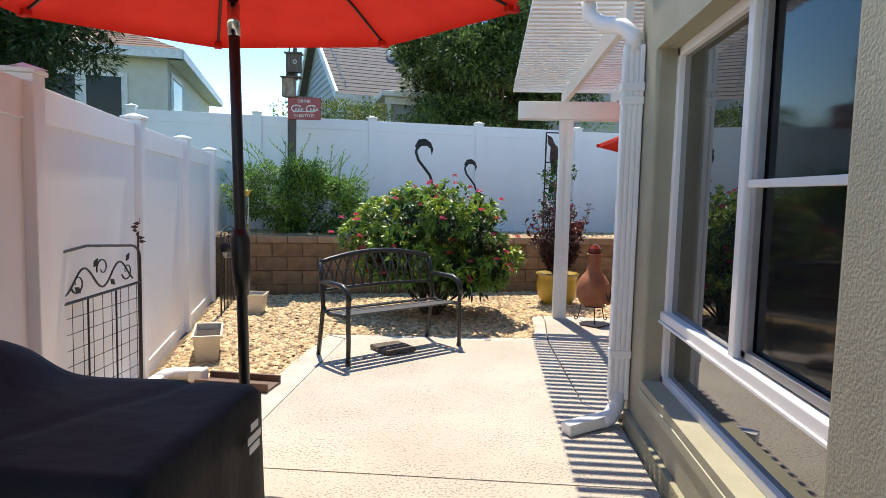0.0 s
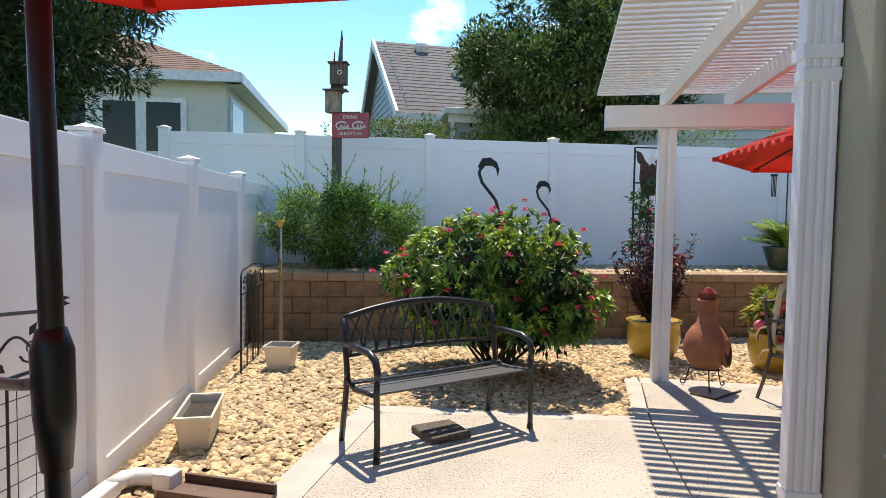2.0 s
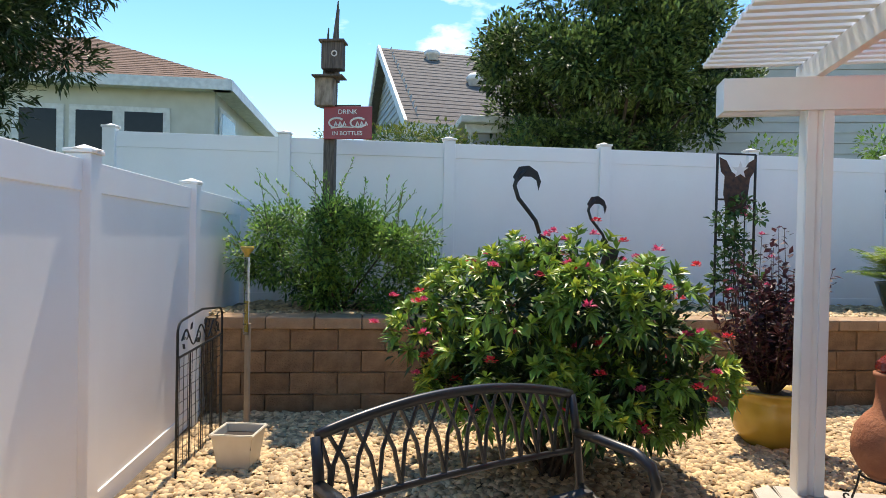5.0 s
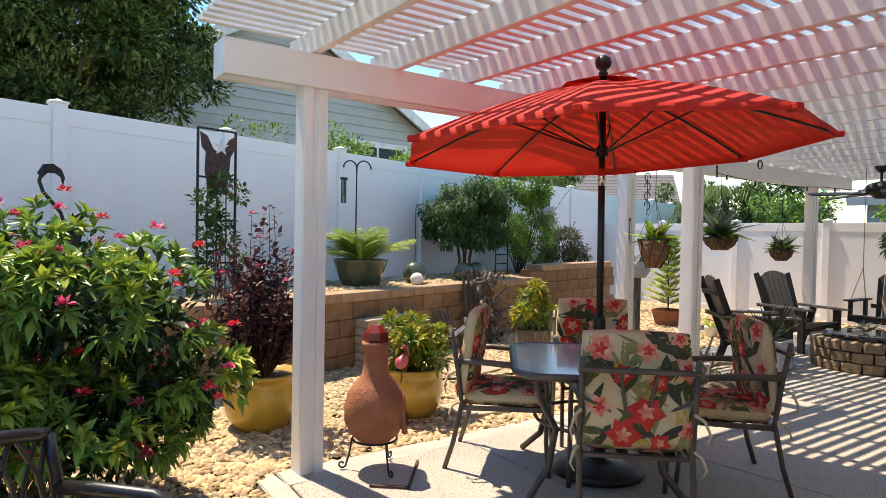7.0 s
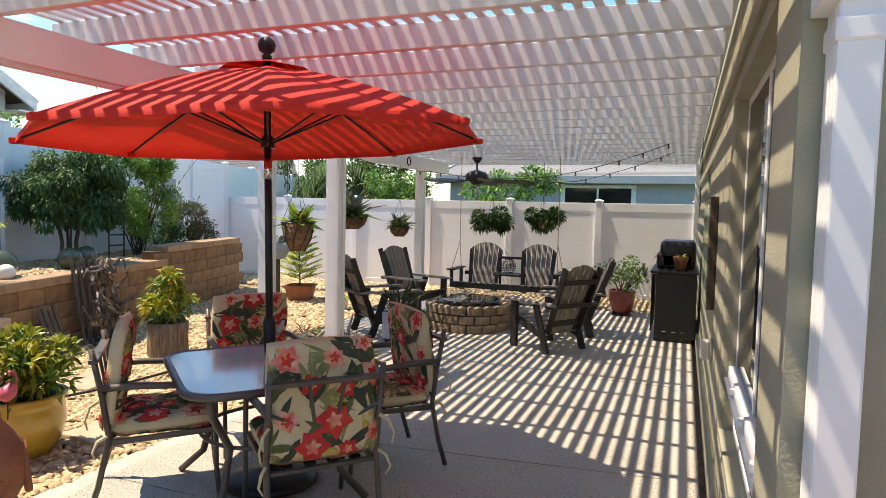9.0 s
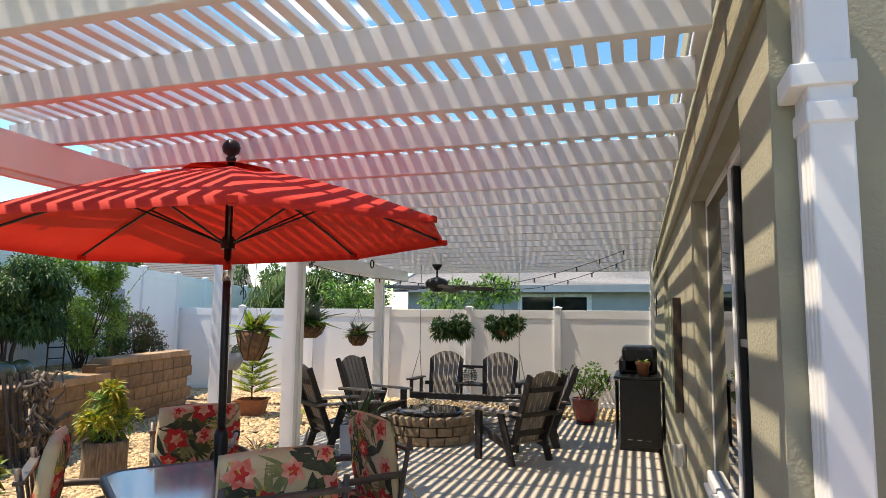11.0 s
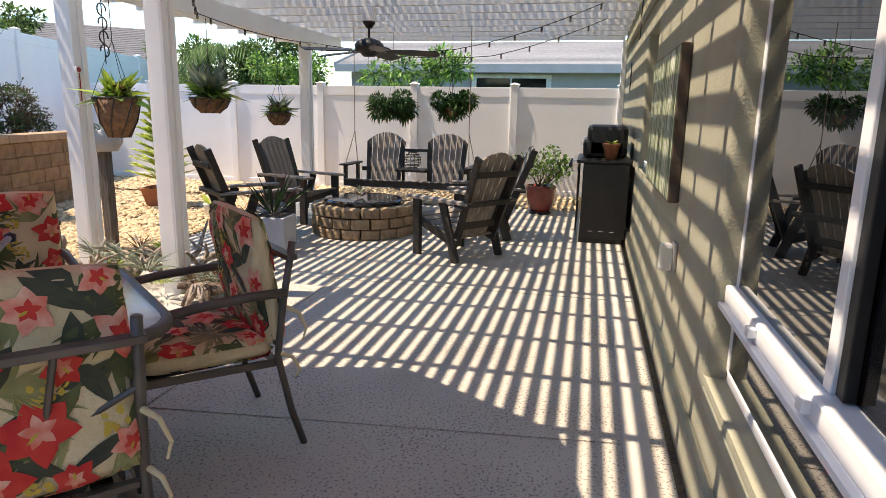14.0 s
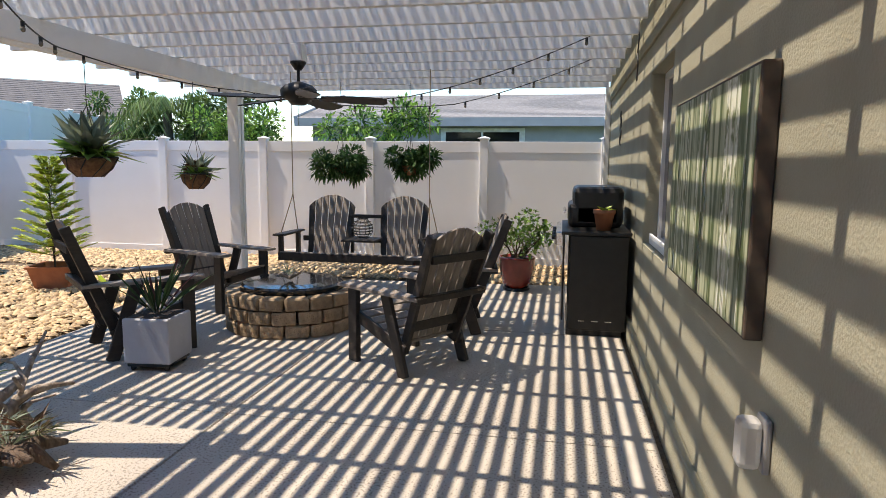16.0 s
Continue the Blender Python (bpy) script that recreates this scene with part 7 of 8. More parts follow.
part("tube_core", tube([(0, -0.03, 0.74), (0, -0.03, 0.98)], 0.010, seg=8), YELLOW_GLAZE, gauge)
part("funnel", lathe([(0.018, 0), (0.025, 0.03), (0.05, 0.06), (0.052, 0.085), (0.046, 0.085), (0.02, 0.03)], 16, at=(0, -0.03, 1.32)), YELLOW_GLAZE, gauge, "yellow plastic funnel", smooth=True)
for k in range(6):
    part("scale_mark", box(-0.015, -0.054, 0.80 + 0.08 * k, 0.015, -0.052, 0.806 + 0.08 * k), BLACK_METAL, gauge)
spout = thing("ground_spout", "white drain pipe along the fence foot emptying onto the pebbles", "downspout", pose(-1.16, 5.42, 0))
part("pipe", beam((0.06, -1.75, 0.035), (-0.19, -0.12, 0.035), 0.085, 0.08, 0.012), ALU, spout)
part("elbow", tube([(-0.185, -0.15, 0.045), (-0.18, -0.06, 0.047), (-0.13, -0.01, 0.047), (-0.01, 0.0, 0.047)], 0.047, seg=10), ALU, spout, smooth=True)
part("mouth", box(-0.02, -0.055, 0.0, 0.09, 0.055, 0.09, 0.01), ALU, spout)
splash = thing("splash_block", "brown plastic splash block under the spout", "splash block", pose(-0.80, 5.36, -0.005, 0, 0, -4))
part("tray", box(-0.27, -0.11, 0, 0.27, 0.11, 0.02, 0.006), BROWN_PLASTIC, splash)
for y in (-0.11, 0.11):
    part("side", box(-0.27, y - 0.012, 0, 0.27, y + 0.012, 0.065, 0.006), BROWN_PLASTIC, splash)

# ---- under the far pergola ----
def basket(at, r, h, label, mat, top_z, coarse=True):
    b = thing("hanging_basket", label, "hanging basket", pose(*at), "hanging baskets along the beam")
    part("liner", lathe([(0, 0), (r * 0.45, 0.0), (r * 0.8, h * 0.4), (r, h), (r * 0.9, h), (r * 0.8, h * 0.85), (0, h * 0.85)], 20), mat, b, smooth=True)
    for k in range(8):
        a = k * math.pi / 4
        part("wire", tube([(r * 0.46 * math.cos(a), r * 0.46 * math.sin(a), 0), (r * 0.83 * math.cos(a + 0.3), r * 0.83 * math.sin(a + 0.3), h * 0.4), (r * 1.02 * math.cos(a + 0.6), r * 1.02 * math.sin(a + 0.6), h)], 0.005, seg=5), BLACK_METAL, b)
    part("hoop", tube(arc((0, 0, h), r * 1.02, 0, 360, 20, "xy")[:-1], 0.006, seg=5, closed=True), BLACK_METAL, b)
    for k in range(3):
        a = k * 2 * math.pi / 3 + 0.3
        part("chain", tube([(r * math.cos(a), r * math.sin(a), h), (0, 0, h + 0.42)], 0.003, seg=4), BLACK_METAL, b)
    part("hanger", tube([(0, 0, h + 0.42), (0, 0, top_z - at[2])], 0.004, seg=4), BLACK_METAL, b)
    return b


COCO = material("coconut_fibre_liner", (0.22, 0.12, 0.06), 0.95, second=(0.13, 0.07, 0.04), scale=25, bump=0.8)
HB = [((5.98, 9.10, 1.12), 0.17, 0.30, 2.26), ((7.87, 9.50, 1.30), 0.21, 0.16, 2.27), ((9.42, 9.50, 1.15), 0.16, 0.16, 2.27)]
for i, (at, r, h, tz) in enumerate(HB):
    basket(at, r, h, "wire hanging basket with coconut liner", COCO, tz)
    fern = thing("staghorn_fern", "staghorn fern with strappy grey-green fronds in a basket", "fern", pose(at[0], at[1], at[2] + h * 0.85))
    rnd = np.random.RandomState(130 + i)
    n = 40
    a = rnd.uniform(0, 2 * np.pi, n)
    D = np.column_stack([np.cos(a), np.sin(a), rnd.uniform(0.3, 2.8, n)])
    L = (0.56 if i == 1 else 0.36) * rnd.uniform(0.55, 1.2, n)
    v, f = leaf_mesh(np.zeros((n, 3)), D, L, L * 0.17, droop=0.28, seed=i)
    mesh_part("fronds", v, f, LEAF_GREY if i else LEAF_PALM, fern)
    v, f = leaf_mesh(np.column_stack([D[:, :2] * 0.05, np.zeros(n)]), D * np.array([1, 1, 0.5]), L * 0.7, L * 0.2, droop=0.4, seed=i + 9)
    mesh_part("lower_fronds", v, f, LEAF_SHRUB, fern)
    foliage("dry_shield", [(0, 0, 0.06, 0.09)], 60, 0.07, LEAF_RUSSET, fern, 140 + i, "brown dry shield fronds", width=0.8)
for i, y in enumerate((8.42, 7.53)):
    fp = thing("hanging_fern", "bushy dark green fern in a hanging pot", "fern", pose(10.95, y, 1.30), "hanging ferns by the swing")
    part("pot", lathe([(0, 0), (0.07, 0), (0.10, 0.12), (0.0, 0.12)], 16), TERRACOTTA, fp, smooth=True)
    cl = clump_set(0, 0, 0.0, 0.28, 0.28, 0.16, 18, 0.12, 150 + i)
    foliage("fronds", cl, 2300, 0.09, LEAF_DARK, fp, 152 + i, width=0.35, droop=0.3)
    for k in range(3):
        a = k * 2.1
        part("wire", tube([(0.1 * math.cos(a), 0.1 * math.sin(a), 0.12), (0, 0, 0.55), (0, 0, 1.15)], 0.003, seg=4), BLACK_METAL, fp)

pine_pot = square_pot((9.52, 11.38, -0.02), 0.46, 0.46, 0.27, 20, TERRACOTTA, "square terracotta pot standing in the pebbles", "terracotta_pot")
pine = thing("norfolk_pine", "young norfolk pine with flat tiers of bright branches", "tree", pose(9.52, 11.38, 0.16))
bm = bmesh.new()
C, D, L = [], [], []
rnd = random.Random(5)
for k in range(3):
    bx, by = rnd.uniform(-0.07, 0.07), rnd.uniform(-0.07, 0.07)
    tube([(bx * 0.5, by * 0.5, 0), (bx, by, 0.6), (bx * 1.2, by * 1.2, 1.2)], 0.010, bm, 6, r_end=0.004)
for tier in range(11):
    z = 0.18 + 0.10 * tier
    ln = 0.40 * (1 - tier / 13)
    for k in range(6):
        a = k * math.pi / 3 + tier * 0.7
        q = Vector((math.cos(a) * ln, math.sin(a) * ln, z + 0.13))
        tube([(0, 0, z), q], 0.004, bm, 4, r_end=0.002)
        for j in range(12):
            t = 0.2 + 0.8 * j / 11
            for s in (1, -1):
                C.append((q.x * t, q.y * t, z + 0.13 * t))
                D.append((math.cos(a) * 0.8 - s * math.sin(a), math.sin(a) * 0.8 + s * math.cos(a), 0.25))
                L.append(0.10)
part("trunk", bm, TWIG, pine)
v, f = leaf_mesh(C, D, L, np.array(L) * 0.36, seed=3)
mesh_part("needle_foliage", v, f, LEAF_LIME, pine, "bright green needle sprays")

cube = thing("grey_cube_planter", "pale grey cube planter on a wheeled dolly", "planter", pose(7.12, 8.42, 0, 0, 0, 6))
part("pot", box(-0.165, -0.165, 0.055, 0.165, 0.165, 0.37, 0.012), GREY_POT, cube)
part("inner", box(-0.145, -0.145, 0.371, 0.145, 0.145, 0.373), SOIL, cube)
part("dolly", box(-0.15, -0.15, 0.03, 0.15, 0.15, 0.052, 0.006), BLACK_METAL, cube)
for a in (-0.12, 0.12):
    for b in (-0.12, 0.12):
        part("wheel", tube([(a - 0.012, b, 0.016), (a + 0.012, b, 0.016)], 0.016, seg=10), BLACK_METAL, cube)
spiky_plant("dark_succulent", "dark stalky succulent in the grey cube planter", (7.12, 8.42, 0.372), 20, 0.44, 0.075, LEAF_DEEP, 161, lift=2.0, droop=0.12, second=LEAF_PURPLE)
rp = pot("red_glazed_pot", "oxblood red glazed pot on a low stand by the grill", (10.55, 6.15, 0.03), [(0, 0), (0.13, 0), (0.16, 0.05), (0.20, 0.22), (0.205, 0.33), (0.215, 0.345), (0.20, 0.36), (0.18, 0.34), (0, 0.33)], RED_GLAZE, 0.185, 0.335)
part("stand", lathe([(0, -0.03), (0.15, -0.03), (0.16, -0.015), (0.15, 0.0), (0, 0.0)], 20), BLACK_METAL, rp)
leafy_bush("jade_plant", "spreading jade plant with rounded leaves in a red pot", (10.55, 6.15, 0.36), 0.36, 0.36, 0.46, 22, 900, 0.055, LEAF_SHRUB, 165, wisps=0, width=0.7, r=0.12, base=0.06)
tp = pot("small_terracotta_pot", "small terracotta pot with a succulent on the grill", (8.76, 5.30, 0.89), [(0, 0), (0.06, 0), (0.085, 0.14), (0.095, 0.145), (0.095, 0.175), (0.08, 0.175), (0.075, 0.15), (0, 0.14)], TERRACOTTA, 0.078, 0.155)
spiky_plant("small_succulent", "small green succulent in a terracotta pot", (8.76, 5.30, 1.045), 14, 0.11, 0.4, LEAF_LIME, 168, lift=1.2)
sp = pot("white_pot", "small white pot with an agave behind the chairs", (8.95, 10.25, -0.02), [(0, 0), (0.08, 0), (0.10, 0.15), (0.105, 0.17), (0.09, 0.17), (0, 0.15)], SIGN_WHITE, 0.088, 0.155)
spiky_plant("agave", "bright green agave rosette in a white pot", (8.95, 10.25, 0.13), 18, 0.20, 0.2, LEAF_LIME, 171, lift=0.8, droop=0.1)
lid_plant = thing("lid_centrepiece", "low driftwood and airplant centrepiece on the pit lid", "ornament", pose(8.40, 8.0, 0.401))
for k in range(5):
    a = k * 1.3
    part("branch", tube([(0, 0, 0.02), (0.08 * math.cos(a), 0.08 * math.sin(a), 0.06), (0.15 * math.cos(a + 0.3), 0.15 * math.sin(a + 0.3), 0.03 + 0.02 * k)], 0.014, seg=6, r_end=0.005), DRIFTWOOD, lid_plant)
rosettes("airplant", [(0, 0, 0.05), (0.06, 0.05, 0.05)], [(0, 0, 1), (0.3, 0.2, 1)], 12, 0.14, 0.1, LEAF_GREY, lid_plant, 175, "spiky airplant", lift=0.9)

# pedestal pot behind the second pair of posts
ped = thing("grey_bowl_stand", "grey bowl planter raised on a timber stake", "planter", pose(6.85, 10.0, -0.02))
part("stake", box(-0.045, -0.045, 0, 0.045, 0.045, 0.98, 0.006), WEATHERED, ped)
part("bowl", lathe([(0, 0.96), (0.12, 0.96), (0.17, 1.05), (0.18, 1.16), (0.165, 1.16), (0.0, 1.13)], 20), GREY_POT, ped, smooth=True)
spiky_plant("bowl_bromeliad", "grey-green bromeliad in the raised bowl", (6.85, 10.0, 1.12), 22, 0.30, 0.14, LEAF_GREY, 178, lift=1.0)
scroll = thing("iron_scroll_hanger", "black wrought iron scroll hanging from the beam", "ornament", pose(6.45, 9.56, 0))
for k in range(4):
    part("scroll", tube(arc((0, 0, 2.14 - 0.11 * k), 0.05, -80, 190, 14, "xz") if k % 2 else arc((0, 0, 2.14 - 0.11 * k), 0.05, 260, -10, 14, "xz"), 0.006, seg=6), BLACK_METAL, scroll)
part("rod", tube([(0, 0, 2.27), (0, 0, 1.70)], 0.005, seg=6), BLACK_METAL, scroll)

# driftwood bed round the inner posts
rnd = random.Random(77)
for k in range(15):
    cx, cy = 5.55 + rnd.uniform(-0.25, 0.55), 8.72 + rnd.uniform(-0.35, 0.5)
    p = Vector((cx, cy, rnd.uniform(0.02, 0.12)))
    pts = [p]
    a = rnd.uniform(0, 6.3)
    for j in range(5):
        a += rnd.uniform(-0.7, 0.7)
        pts.append(pts[-1] + Vector((math.cos(a) * 0.09, math.sin(a) * 0.09, rnd.uniform(-0.02, 0.10))))
    d = thing("driftwood", "bleached twisted driftwood branch on the pebbles", "driftwood", group="driftwood round the posts")
    part("branch", tube(pts, rnd.uniform(0.022, 0.045), seg=8, r_end=0.008), DRIFTWOOD, d, smooth=True)
    part("side_branch", tube([pts[2], pts[2] + Vector((math.cos(a + 1) * 0.1, math.sin(a + 1) * 0.1, 0.07)), pts[2] + Vector((math.cos(a + 1.4) * 0.2, math.sin(a + 1.4) * 0.2, 0.10))], 0.016, seg=6, r_end=0.005), DRIFTWOOD, d, smooth=True)
for k in range(12):
    mt = (LEAF_GREY, LEAF_PALM, LEAF_GREY, LEAF_RUSSET)[k % 4]
    spiky_plant("air_plant", "spiky airplant tucked into the driftwood", (5.5 + rnd.uniform(-0.2, 0.65), 8.75 + rnd.uniform(-0.3, 0.5), rnd.uniform(0.06, 0.28)), 26, rnd.uniform(0.16, 0.30), 0.06, mt, 200 + k, lift=0.9, droop=0.3)
log = thing("driftwood_stump", "dark hollow driftwood stump planted with airplants on the patio", "driftwood", pose(5.55, 8.10, 0.0, 0, 0, 20))
for k in range(15):
    a = k * 0.72
    part("root", tube([(0, 0, 0.10), (0.13 * math.cos(a), 0.13 * math.sin(a), 0.12), (0.26 * math.cos(a + 0.2), 0.22 * math.sin(a + 0.2), 0.03 + 0.05 * (k % 3))], 0.062, seg=8, r_end=0.014), DRIFTWOOD if k % 4 == 0 else DARK_ROOT, log, smooth=True)
for k in range(5):
    spiky_plant("air_plant", "spiky airplant growing from the driftwood stump", (5.55 + 0.10 * math.cos(k * 1.3), 8.10 + 0.10 * math.sin(k * 1.3), 0.17), 24, 0.20, 0.07, LEAF_GREY if k % 2 else LEAF_RUSSET, 230 + k, lift=1.0)
angel = lathe([(0, 0), (0.10, 0), (0.09, 0.08), (0.055, 0.20), (0.075, 0.28), (0.05, 0.34), (0.03, 0.36), (0.045, 0.40), (0.035, 0.45), (0, 0.46)], 16, wobble=0.05, seed=3)
st = solid("garden_statue", moved(angel, pose(5.35, 9.15, 0.0)), DRIFTWOOD, "small pale weathered garden statue by the post", "statue", smooth=True)

# ---- beyond the fence ----
def gable_house(name, label, m, w, d, eave, rise, wall_mat, roof_mat, trim_mat=TRIM, over=0.35, hip=False):
    """A house w wide (x) and d deep (y), ridge along x; eave height and ridge rise."""
    h = thing(name, label, "house", m)
    bm = box(0, 0, -0.5, w, d, eave)
    if not hip:
        v = [bm.verts.new(p) for p in ((0, 0, eave), (0, d, eave), (0, d / 2, eave + rise), (w, 0, eave), (w, d, eave), (w, d / 2, eave + rise))]
        bm.faces.new((v[0], v[2], v[1]))
        bm.faces.new((v[3], v[4], v[5]))
    part("wall", bm, wall_mat, h)
    n = 22
    k = rise / (d / 2)
    ow = d / 2 + over
    for side in (0, 1):
        q = [(-over, -over), (w + over, -over), (w + over - (ow if hip else 0), d / 2), (-over + (ow if hip else 0), d / 2)]
        q = [(x, y if not side else d - y, eave + k * y + 0.02) for x, y in q]
        deck = mesh_part("roof", q, [(0, 1, 2, 3) if not side else (3, 2, 1, 0)], roof_mat, h, "courses of asphalt shingles")
        for i in range(n):
            t0, t1 = i / n, min(1.0, (i + 1) / n + 0.15 / n)
            y0, y1 = -over + ow * t0, -over + ow * t1
            z0, z1 = eave + k * y0 + 0.05, eave + k * y1 + 0.035
            in0, in1 = (ow * t0, ow * t1) if hip else (0, 0)
            xa0, xb0, xa1, xb1 = -over + in0, w + over - in0, -over + in1, w + over - in1
            cuts = [0.0] + sorted(random.Random(i * 7 + side).uniform(0, 1) for _ in range(14)) + [1.0]
            vs, fs = [], []
            for a, b in zip(cuts, cuts[1:]):
                c = len(vs)
                pts = [(xa0 + (xb0 - xa0) * a, y0, z0 - 0.02), (xa0 + (xb0 - xa0) * b, y0, z0 - 0.02), (xa0 + (xb0 - xa0) * a, y0, z0), (xa0 + (xb0 - xa0) * b, y0, z0), (xa1 + (xb1 - xa1) * b, y1, z1), (xa1 + (xb1 - xa1) * a, y1, z1)]
                vs += [(x, y if not side else d - y, z) for x, y, z in pts]
                quads = [(c, c + 1, c + 3, c + 2), (c + 2, c + 3, c + 4, c + 5)]
                fs += quads if not side else [f[::-1] for f in quads]
            mesh_part("shingle_course", vs, fs, roof_mat, deck)
    if hip:
        for side in (0, 1):
            q = [(-over, -over), (d / 2, d / 2), (-over, d + over)]
            q = [(x if not side else w - x, y, eave + k * x + 0.02) for x, y in q]
            deck = mesh_part("roof", q, [(0, 1, 2) if not side else (2, 1, 0)], roof_mat, h)
            for i in range(n):
                t0, t1 = i / n, min(1.0, (i + 1) / n + 0.15 / n)
                x0, x1 = -over + ow * t0, -over + ow * t1
                pts = [(x0, x0, eave + k * x0 + 0.05), (x1, x1, eave + k * x1 + 0.035), (x1, d - x1, eave + k * x1 + 0.035), (x0, d - x0, eave + k * x0 + 0.05)]
                pts = [(x if not side else w - x, y, z) for x, y, z in pts]
                mesh_part("shingle_course", pts, [(0, 1, 2, 3) if not side else (3, 2, 1, 0)], roof_mat, deck)
    fz = eave - k * over
    for y in (-over, d + over):
        part("fascia", box(-over, y - 0.03, fz - 0.20, w + over, y + 0.03, fz + 0.04), trim_mat, h)
    part("soffit", box(-over, -over, fz - 0.16, w + over, 0.0, fz - 0.13), trim_mat, h)
    if hip:
        for x in (-over, w + over):
            part("fascia", box(x - 0.03, -over, fz - 0.20, x + 0.03, d + over, fz + 0.04), trim_mat, h)
        part("soffit", box(w, -over, fz - 0.16, w + over, d + over, fz - 0.13), trim_mat, h)
    else:
        for x in (-over, w + over):
            for s in (0, 1):
                a = (x, -over if not s else d + over, fz)
                b = (x, d / 2, eave + rise)
                part("rake_board", beam(a, b, 0.06, 0.20), trim_mat, h)
    return h


def siding(parent, m, w, z0, z1, mat, top=None, pitch=0.19):
    """Lapped boards on a wall in the x-z plane; top(x-fraction height) narrows them under a gable."""
    z = z0
    while z < z1:
        a, b = (0, w) if top is None else top(z)
        if b - a > 0.1:
            bd = beam((a, -0.012, z + pitch / 2), (b, -0.012, z + pitch / 2), 0.016, pitch - 0.004, up=(0, 0.12, 1))
            part("siding_board", bd, mat, parent).matrix_basis = m
        z += pitch


def house_window(parent, m, x0, x1, z0, z1, mull=1):
    f = part("window", box(x0 - 0.12, -0.05, z0 - 0.12, x1 + 0.12, -0.005, z1 + 0.12, 0.01), TRIM, parent)
    f.matrix_basis = m
    for k in range(mull):
        w = (x1 - x0) / mull
        p = part("pane", box(x0 + w * k + 0.03, -0.058, z0, x0 + w * (k + 1) - 0.03, -0.052, z1), SCREENED_PANE, f)


# hip-roofed neighbour
m1 = pose(-16.9, 14.9, 0.0, 0, 0, YAW)
nh1 = gable_house("neighbour_house", "cream neighbour house with brown hip roof", m1, 9.6, 9.0, 5.15, 2.0, SIDING_CREAM, SHINGLE_BROWN, hip=True, over=0.45)
for x0, x1 in ((5.35, 6.2), (6.55, 7.4), (7.6, 8.5)):
    house_window(nh1, pose(0, 0, 0), x0, x1, 3.0, 4.25, 1)
house_window(nh1, pose(9.6, 0, 0, 0, 0, 90), 0.5, 2.0, 3.2, 4.4, 1)

# grey gabled neighbour
m2 = pose(-2.6, 16.55, 0.0, 0, 0, 24)
nh2 = gable_house("neighbour_house", "grey sided neighbour house with gabled shingle roof", m2, 13.0, 8.4, 3.85, 2.55, SIDING, SHINGLE_GREY, over=0.30)
siding(nh2, pose(0, 8.4, 0, 0, 0, -90), 8.4, 2.6, 6.3, SIDING, top=lambda z: (0, 8.4) if z < 3.85 else ((z - 3.85) / 2.55 * 4.2, 8.4 - (z - 3.85) / 2.55 * 4.2))
for x, y in ((1.0, 3.6), (1.7, 2.0)):
    z = 3.85 + 2.55 * y / 4.2
    part("roof_vent", lathe([(0.0, 0.0), (0.16, 0.0), (0.16, 0.12), (0.20, 0.13), (0.21, 0.20), (0.12, 0.30), (0.0, 0.32)], 16, at=(x, y, z)), TRIM, nh2, "domed white roof vent", smooth=True)
lan = thing("screened_lanai", "white framed screened lanai with a pale flat roof", "lanai", pose(-1.4, 15.6, 0, 0, 0, YAW))
part("roof", box(-0.2, -0.2, 3.55, 4.6, 2.2, 3.68, 0.02), TRIM, lan)
for x in (0.0, 1.5, 3.0, 4.4):
    part("post", box(x - 0.04, -0.04, 0, x + 0.04, 0.04, 3.55), TRIM, lan)
part("beam", box(-0.1, -0.05, 3.40, 4.5, 0.05, 3.56), TRIM, lan)
part("screen", box(0, 0.05, 0.2, 4.4, 0.06, 3.4), GREY_WALL, lan)

# sided gable facing the yard
m3 = pose(8.6, 17.3, 0.0, 0, 0, 90 + YAW - 12)
nh3 = gable_house("neighbour_house", "pale sided neighbour house with its gable end to the yard", m3, 9.0, 7.6, 3.6, 2.1, SIDING, SHINGLE_BROWN, over=0.35)
siding(nh3, pose(0, 7.6, 0, 0, 0, -90), 7.6, 2.4, 5.7, SIDING, top=lambda z: (0, 7.6) if z < 3.6 else ((z - 3.6) / 2.1 * 3.8, 7.6 - (z - 3.6) / 2.1 * 3.8))
house_window(nh3, pose(0, 7.6, 0, 0, 0, -90), 5.4, 6.8, 2.2, 3.3, 2)

# grey neighbour behind the far fence
nh4 = gable_house("neighbour_house", "low grey neighbour house with a pale shingle roof", pose(21.8, 13.2, 0, 0, 0, -90), 12.0, 8.0, 2.85, 1.0, GREY_WALL, SHINGLE_PALE, trim_mat=GREY_WALL, over=0.4)
house_window(nh4, pose(0, 0, 0), 4.1, 6.3, 1.4, 2.40, 2)
# roofs beyond the long fence
nh5 = gable_house("neighbour_house", "far neighbour house with a dull brown roof", pose(17.0, 27.5, 0, 0, 0, -50), 9.0, 8.0, 2.7, 1.7, SIDING_CREAM, SHINGLE_GREY)


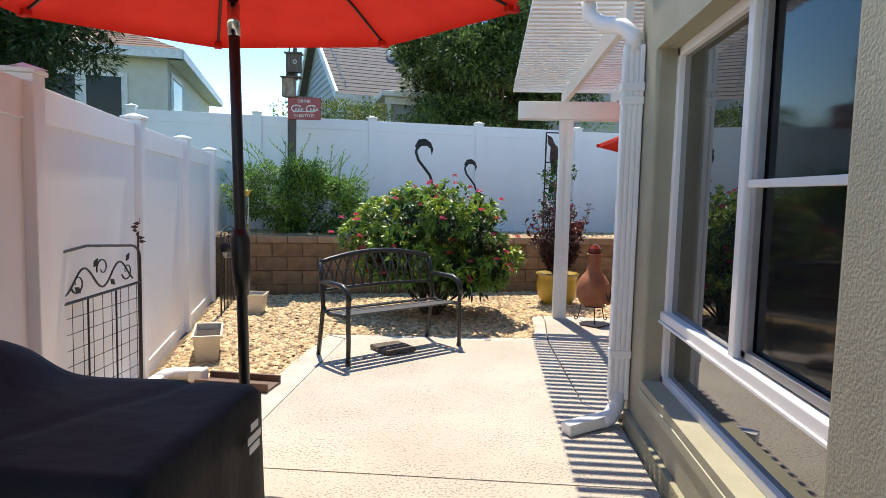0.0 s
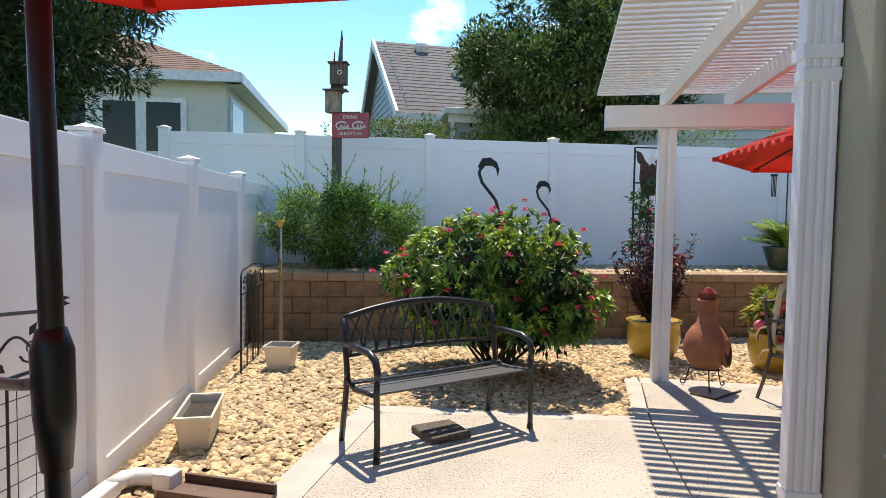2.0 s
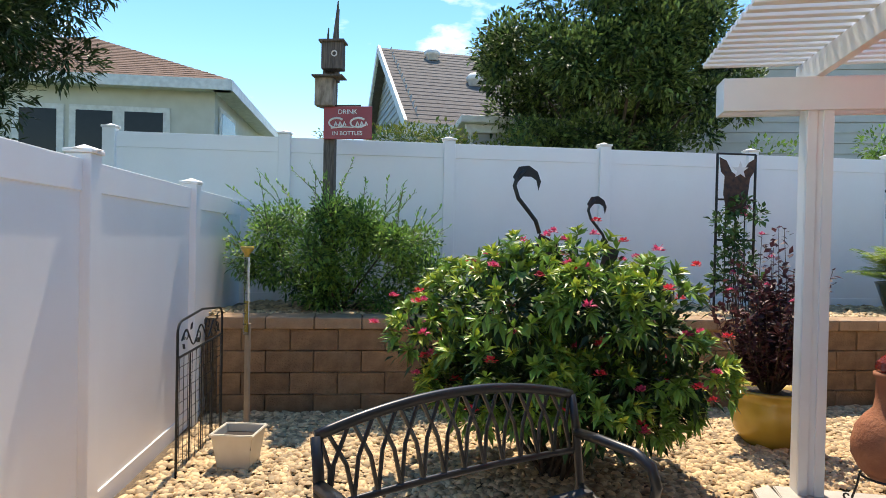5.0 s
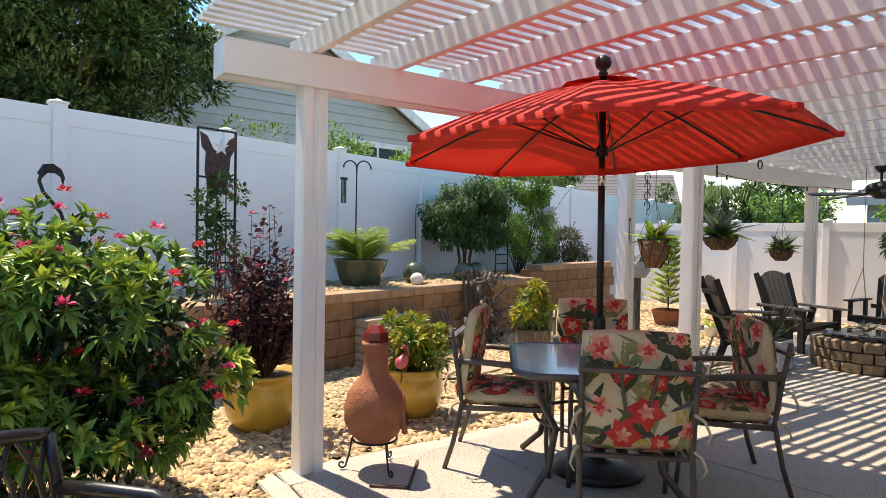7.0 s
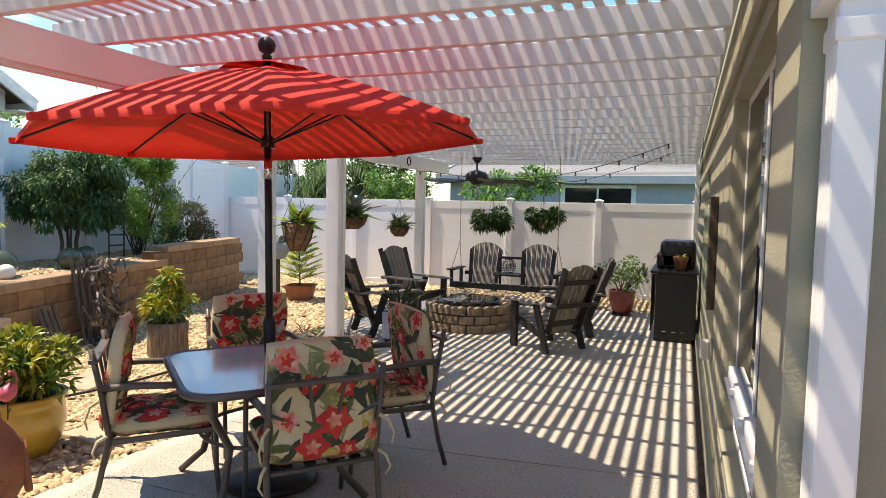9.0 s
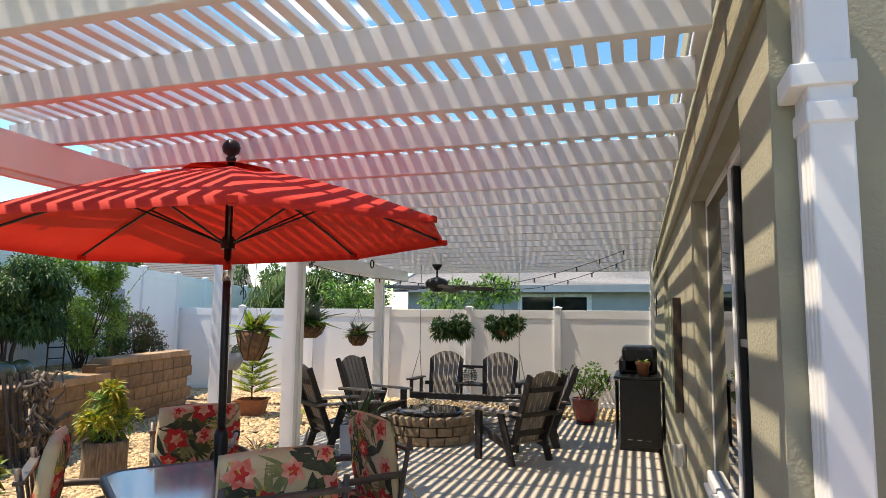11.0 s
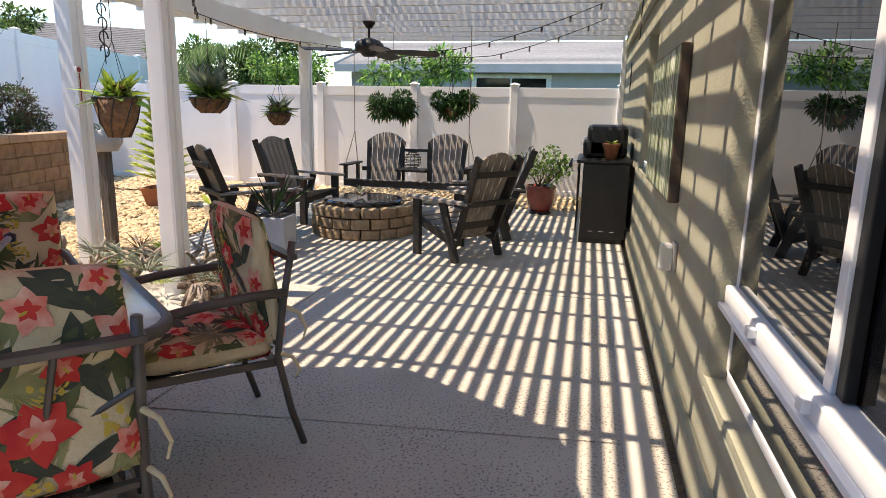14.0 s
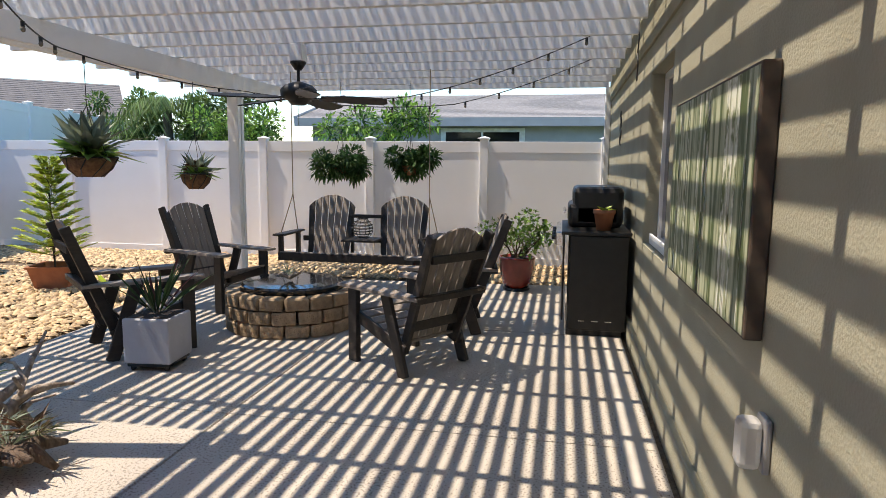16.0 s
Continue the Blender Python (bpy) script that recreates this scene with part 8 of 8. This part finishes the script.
def tree(name, label, at, trunk_h, trunk_r, rx, ry, rz, base, clumps, leaves, size, mat, seed, r=0.7, width=0.4, second=None, droop=0.15):
    t = thing(name, label, "tree", pose(*at))
    cl = clump_set(0, 0, base, rx, ry, rz, clumps, r, seed)
    rnd = random.Random(seed)
    part("trunk", tube([(0, 0, -0.3), (0.05, 0.02, trunk_h * 0.4), (0.0, 0.08, trunk_h * 0.75), (0.1, 0.0, trunk_h)], trunk_r, seg=10, r_end=trunk_r * 0.5), BARK, t, smooth=True)
    bm = bmesh.new()
    for c in rnd.sample(cl, min(18, len(cl))):
        p = Vector((0.03, 0.03, trunk_h * rnd.uniform(0.55, 0.98)))
        q = Vector(c[:3])
        tube([p, p.lerp(q, 0.5) + Vector((0, 0, 0.15)), q], trunk_r * 0.4, bm, 6, r_end=0.012)
    part("limb", bm, BARK, t)
    foliage("crown", cl, leaves, size, mat, t, seed + 1, width=width, shell=0.5, droop=droop)
    # second: darker inner leaves that paint in the shade within the crown
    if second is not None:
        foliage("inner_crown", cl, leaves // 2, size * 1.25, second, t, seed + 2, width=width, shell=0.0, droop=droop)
    return t


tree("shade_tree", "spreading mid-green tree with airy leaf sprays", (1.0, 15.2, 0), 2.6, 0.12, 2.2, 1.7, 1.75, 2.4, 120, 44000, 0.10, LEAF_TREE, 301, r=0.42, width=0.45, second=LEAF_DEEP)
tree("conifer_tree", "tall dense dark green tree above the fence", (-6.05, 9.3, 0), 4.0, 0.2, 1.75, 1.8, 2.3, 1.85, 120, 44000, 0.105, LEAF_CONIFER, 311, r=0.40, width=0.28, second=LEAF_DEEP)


def hedge(name, label, a, b, z0, z1, n, mat, seed, thick=0.4, size=0.085, second=None, leaves=5200):
    h = thing(name, label, "hedge")
    rnd = random.Random(seed)
    a, b = Vector(a), Vector(b)
    cl = []
    for k in range(n):
        p = a.lerp(b, rnd.random())
        cl.append((p.x + rnd.uniform(-thick, thick) * 0.5, p.y + rnd.uniform(-thick, thick) * 0.5, rnd.uniform(z0, z1), rnd.uniform(0.22, 0.38)))
    part("stemwork", stems(a.lerp(b, 0.5), cl, 0.02, seed, 8, 0.6), TWIG, h)
    foliage("foliage", cl, leaves, size, mat, h, seed + 1, width=0.42)
    # inner leaves take a darker colour for the shade inside the hedge
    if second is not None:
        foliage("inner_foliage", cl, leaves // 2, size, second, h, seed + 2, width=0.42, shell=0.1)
    return h


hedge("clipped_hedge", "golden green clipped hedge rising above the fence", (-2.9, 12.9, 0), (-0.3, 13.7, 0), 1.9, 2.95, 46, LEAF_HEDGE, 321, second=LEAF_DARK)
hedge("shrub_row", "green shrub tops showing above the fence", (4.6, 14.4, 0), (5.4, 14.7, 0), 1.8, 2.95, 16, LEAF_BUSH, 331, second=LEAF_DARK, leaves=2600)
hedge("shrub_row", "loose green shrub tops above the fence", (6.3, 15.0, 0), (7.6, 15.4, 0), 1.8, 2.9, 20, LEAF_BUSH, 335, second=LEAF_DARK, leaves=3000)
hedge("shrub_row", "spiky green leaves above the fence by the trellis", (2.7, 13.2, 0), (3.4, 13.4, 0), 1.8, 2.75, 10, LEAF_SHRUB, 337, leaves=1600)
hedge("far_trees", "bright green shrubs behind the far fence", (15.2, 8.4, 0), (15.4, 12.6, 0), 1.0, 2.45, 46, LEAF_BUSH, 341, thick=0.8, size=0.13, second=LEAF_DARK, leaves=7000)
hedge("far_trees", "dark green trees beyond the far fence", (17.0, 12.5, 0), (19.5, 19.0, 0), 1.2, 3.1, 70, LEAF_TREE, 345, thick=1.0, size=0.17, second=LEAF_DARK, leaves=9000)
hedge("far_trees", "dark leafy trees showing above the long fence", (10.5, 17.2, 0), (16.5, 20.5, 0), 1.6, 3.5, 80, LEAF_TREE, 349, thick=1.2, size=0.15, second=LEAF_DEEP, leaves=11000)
palm_far = thing("far_palm", "distant palm with hanging green fronds", "palm", pose(17.5, 15.2, 0))
part("trunk", tube([(0, 0, 0), (0.05, 0, 1.4), (0, 0, 2.9)], 0.13, seg=10, r_end=0.10), BARK, palm_far)
rnd = random.Random(9)
C, D, L = [], [], []
for k in range(20):
    a = rnd.uniform(0, 6.28)
    for j in range(16):
        t = j / 15
        p = Vector((math.cos(a) * 1.5 * t, math.sin(a) * 1.5 * t, 3.0 + rnd.uniform(0.3, 0.6) * t - 1.3 * t * t))
        for s in (1, -1):
            C.append(tuple(p))
            D.append((math.cos(a) * 0.3 - s * math.sin(a) * 0.5, math.sin(a) * 0.3 + s * math.cos(a) * 0.5, -0.9))
            L.append(0.5)
v, f = leaf_mesh(C, D, L, np.array(L) * 0.07, seed=2)
mesh_part("fronds", v, f, LEAF_TREE, palm_far, "drooping fronds")
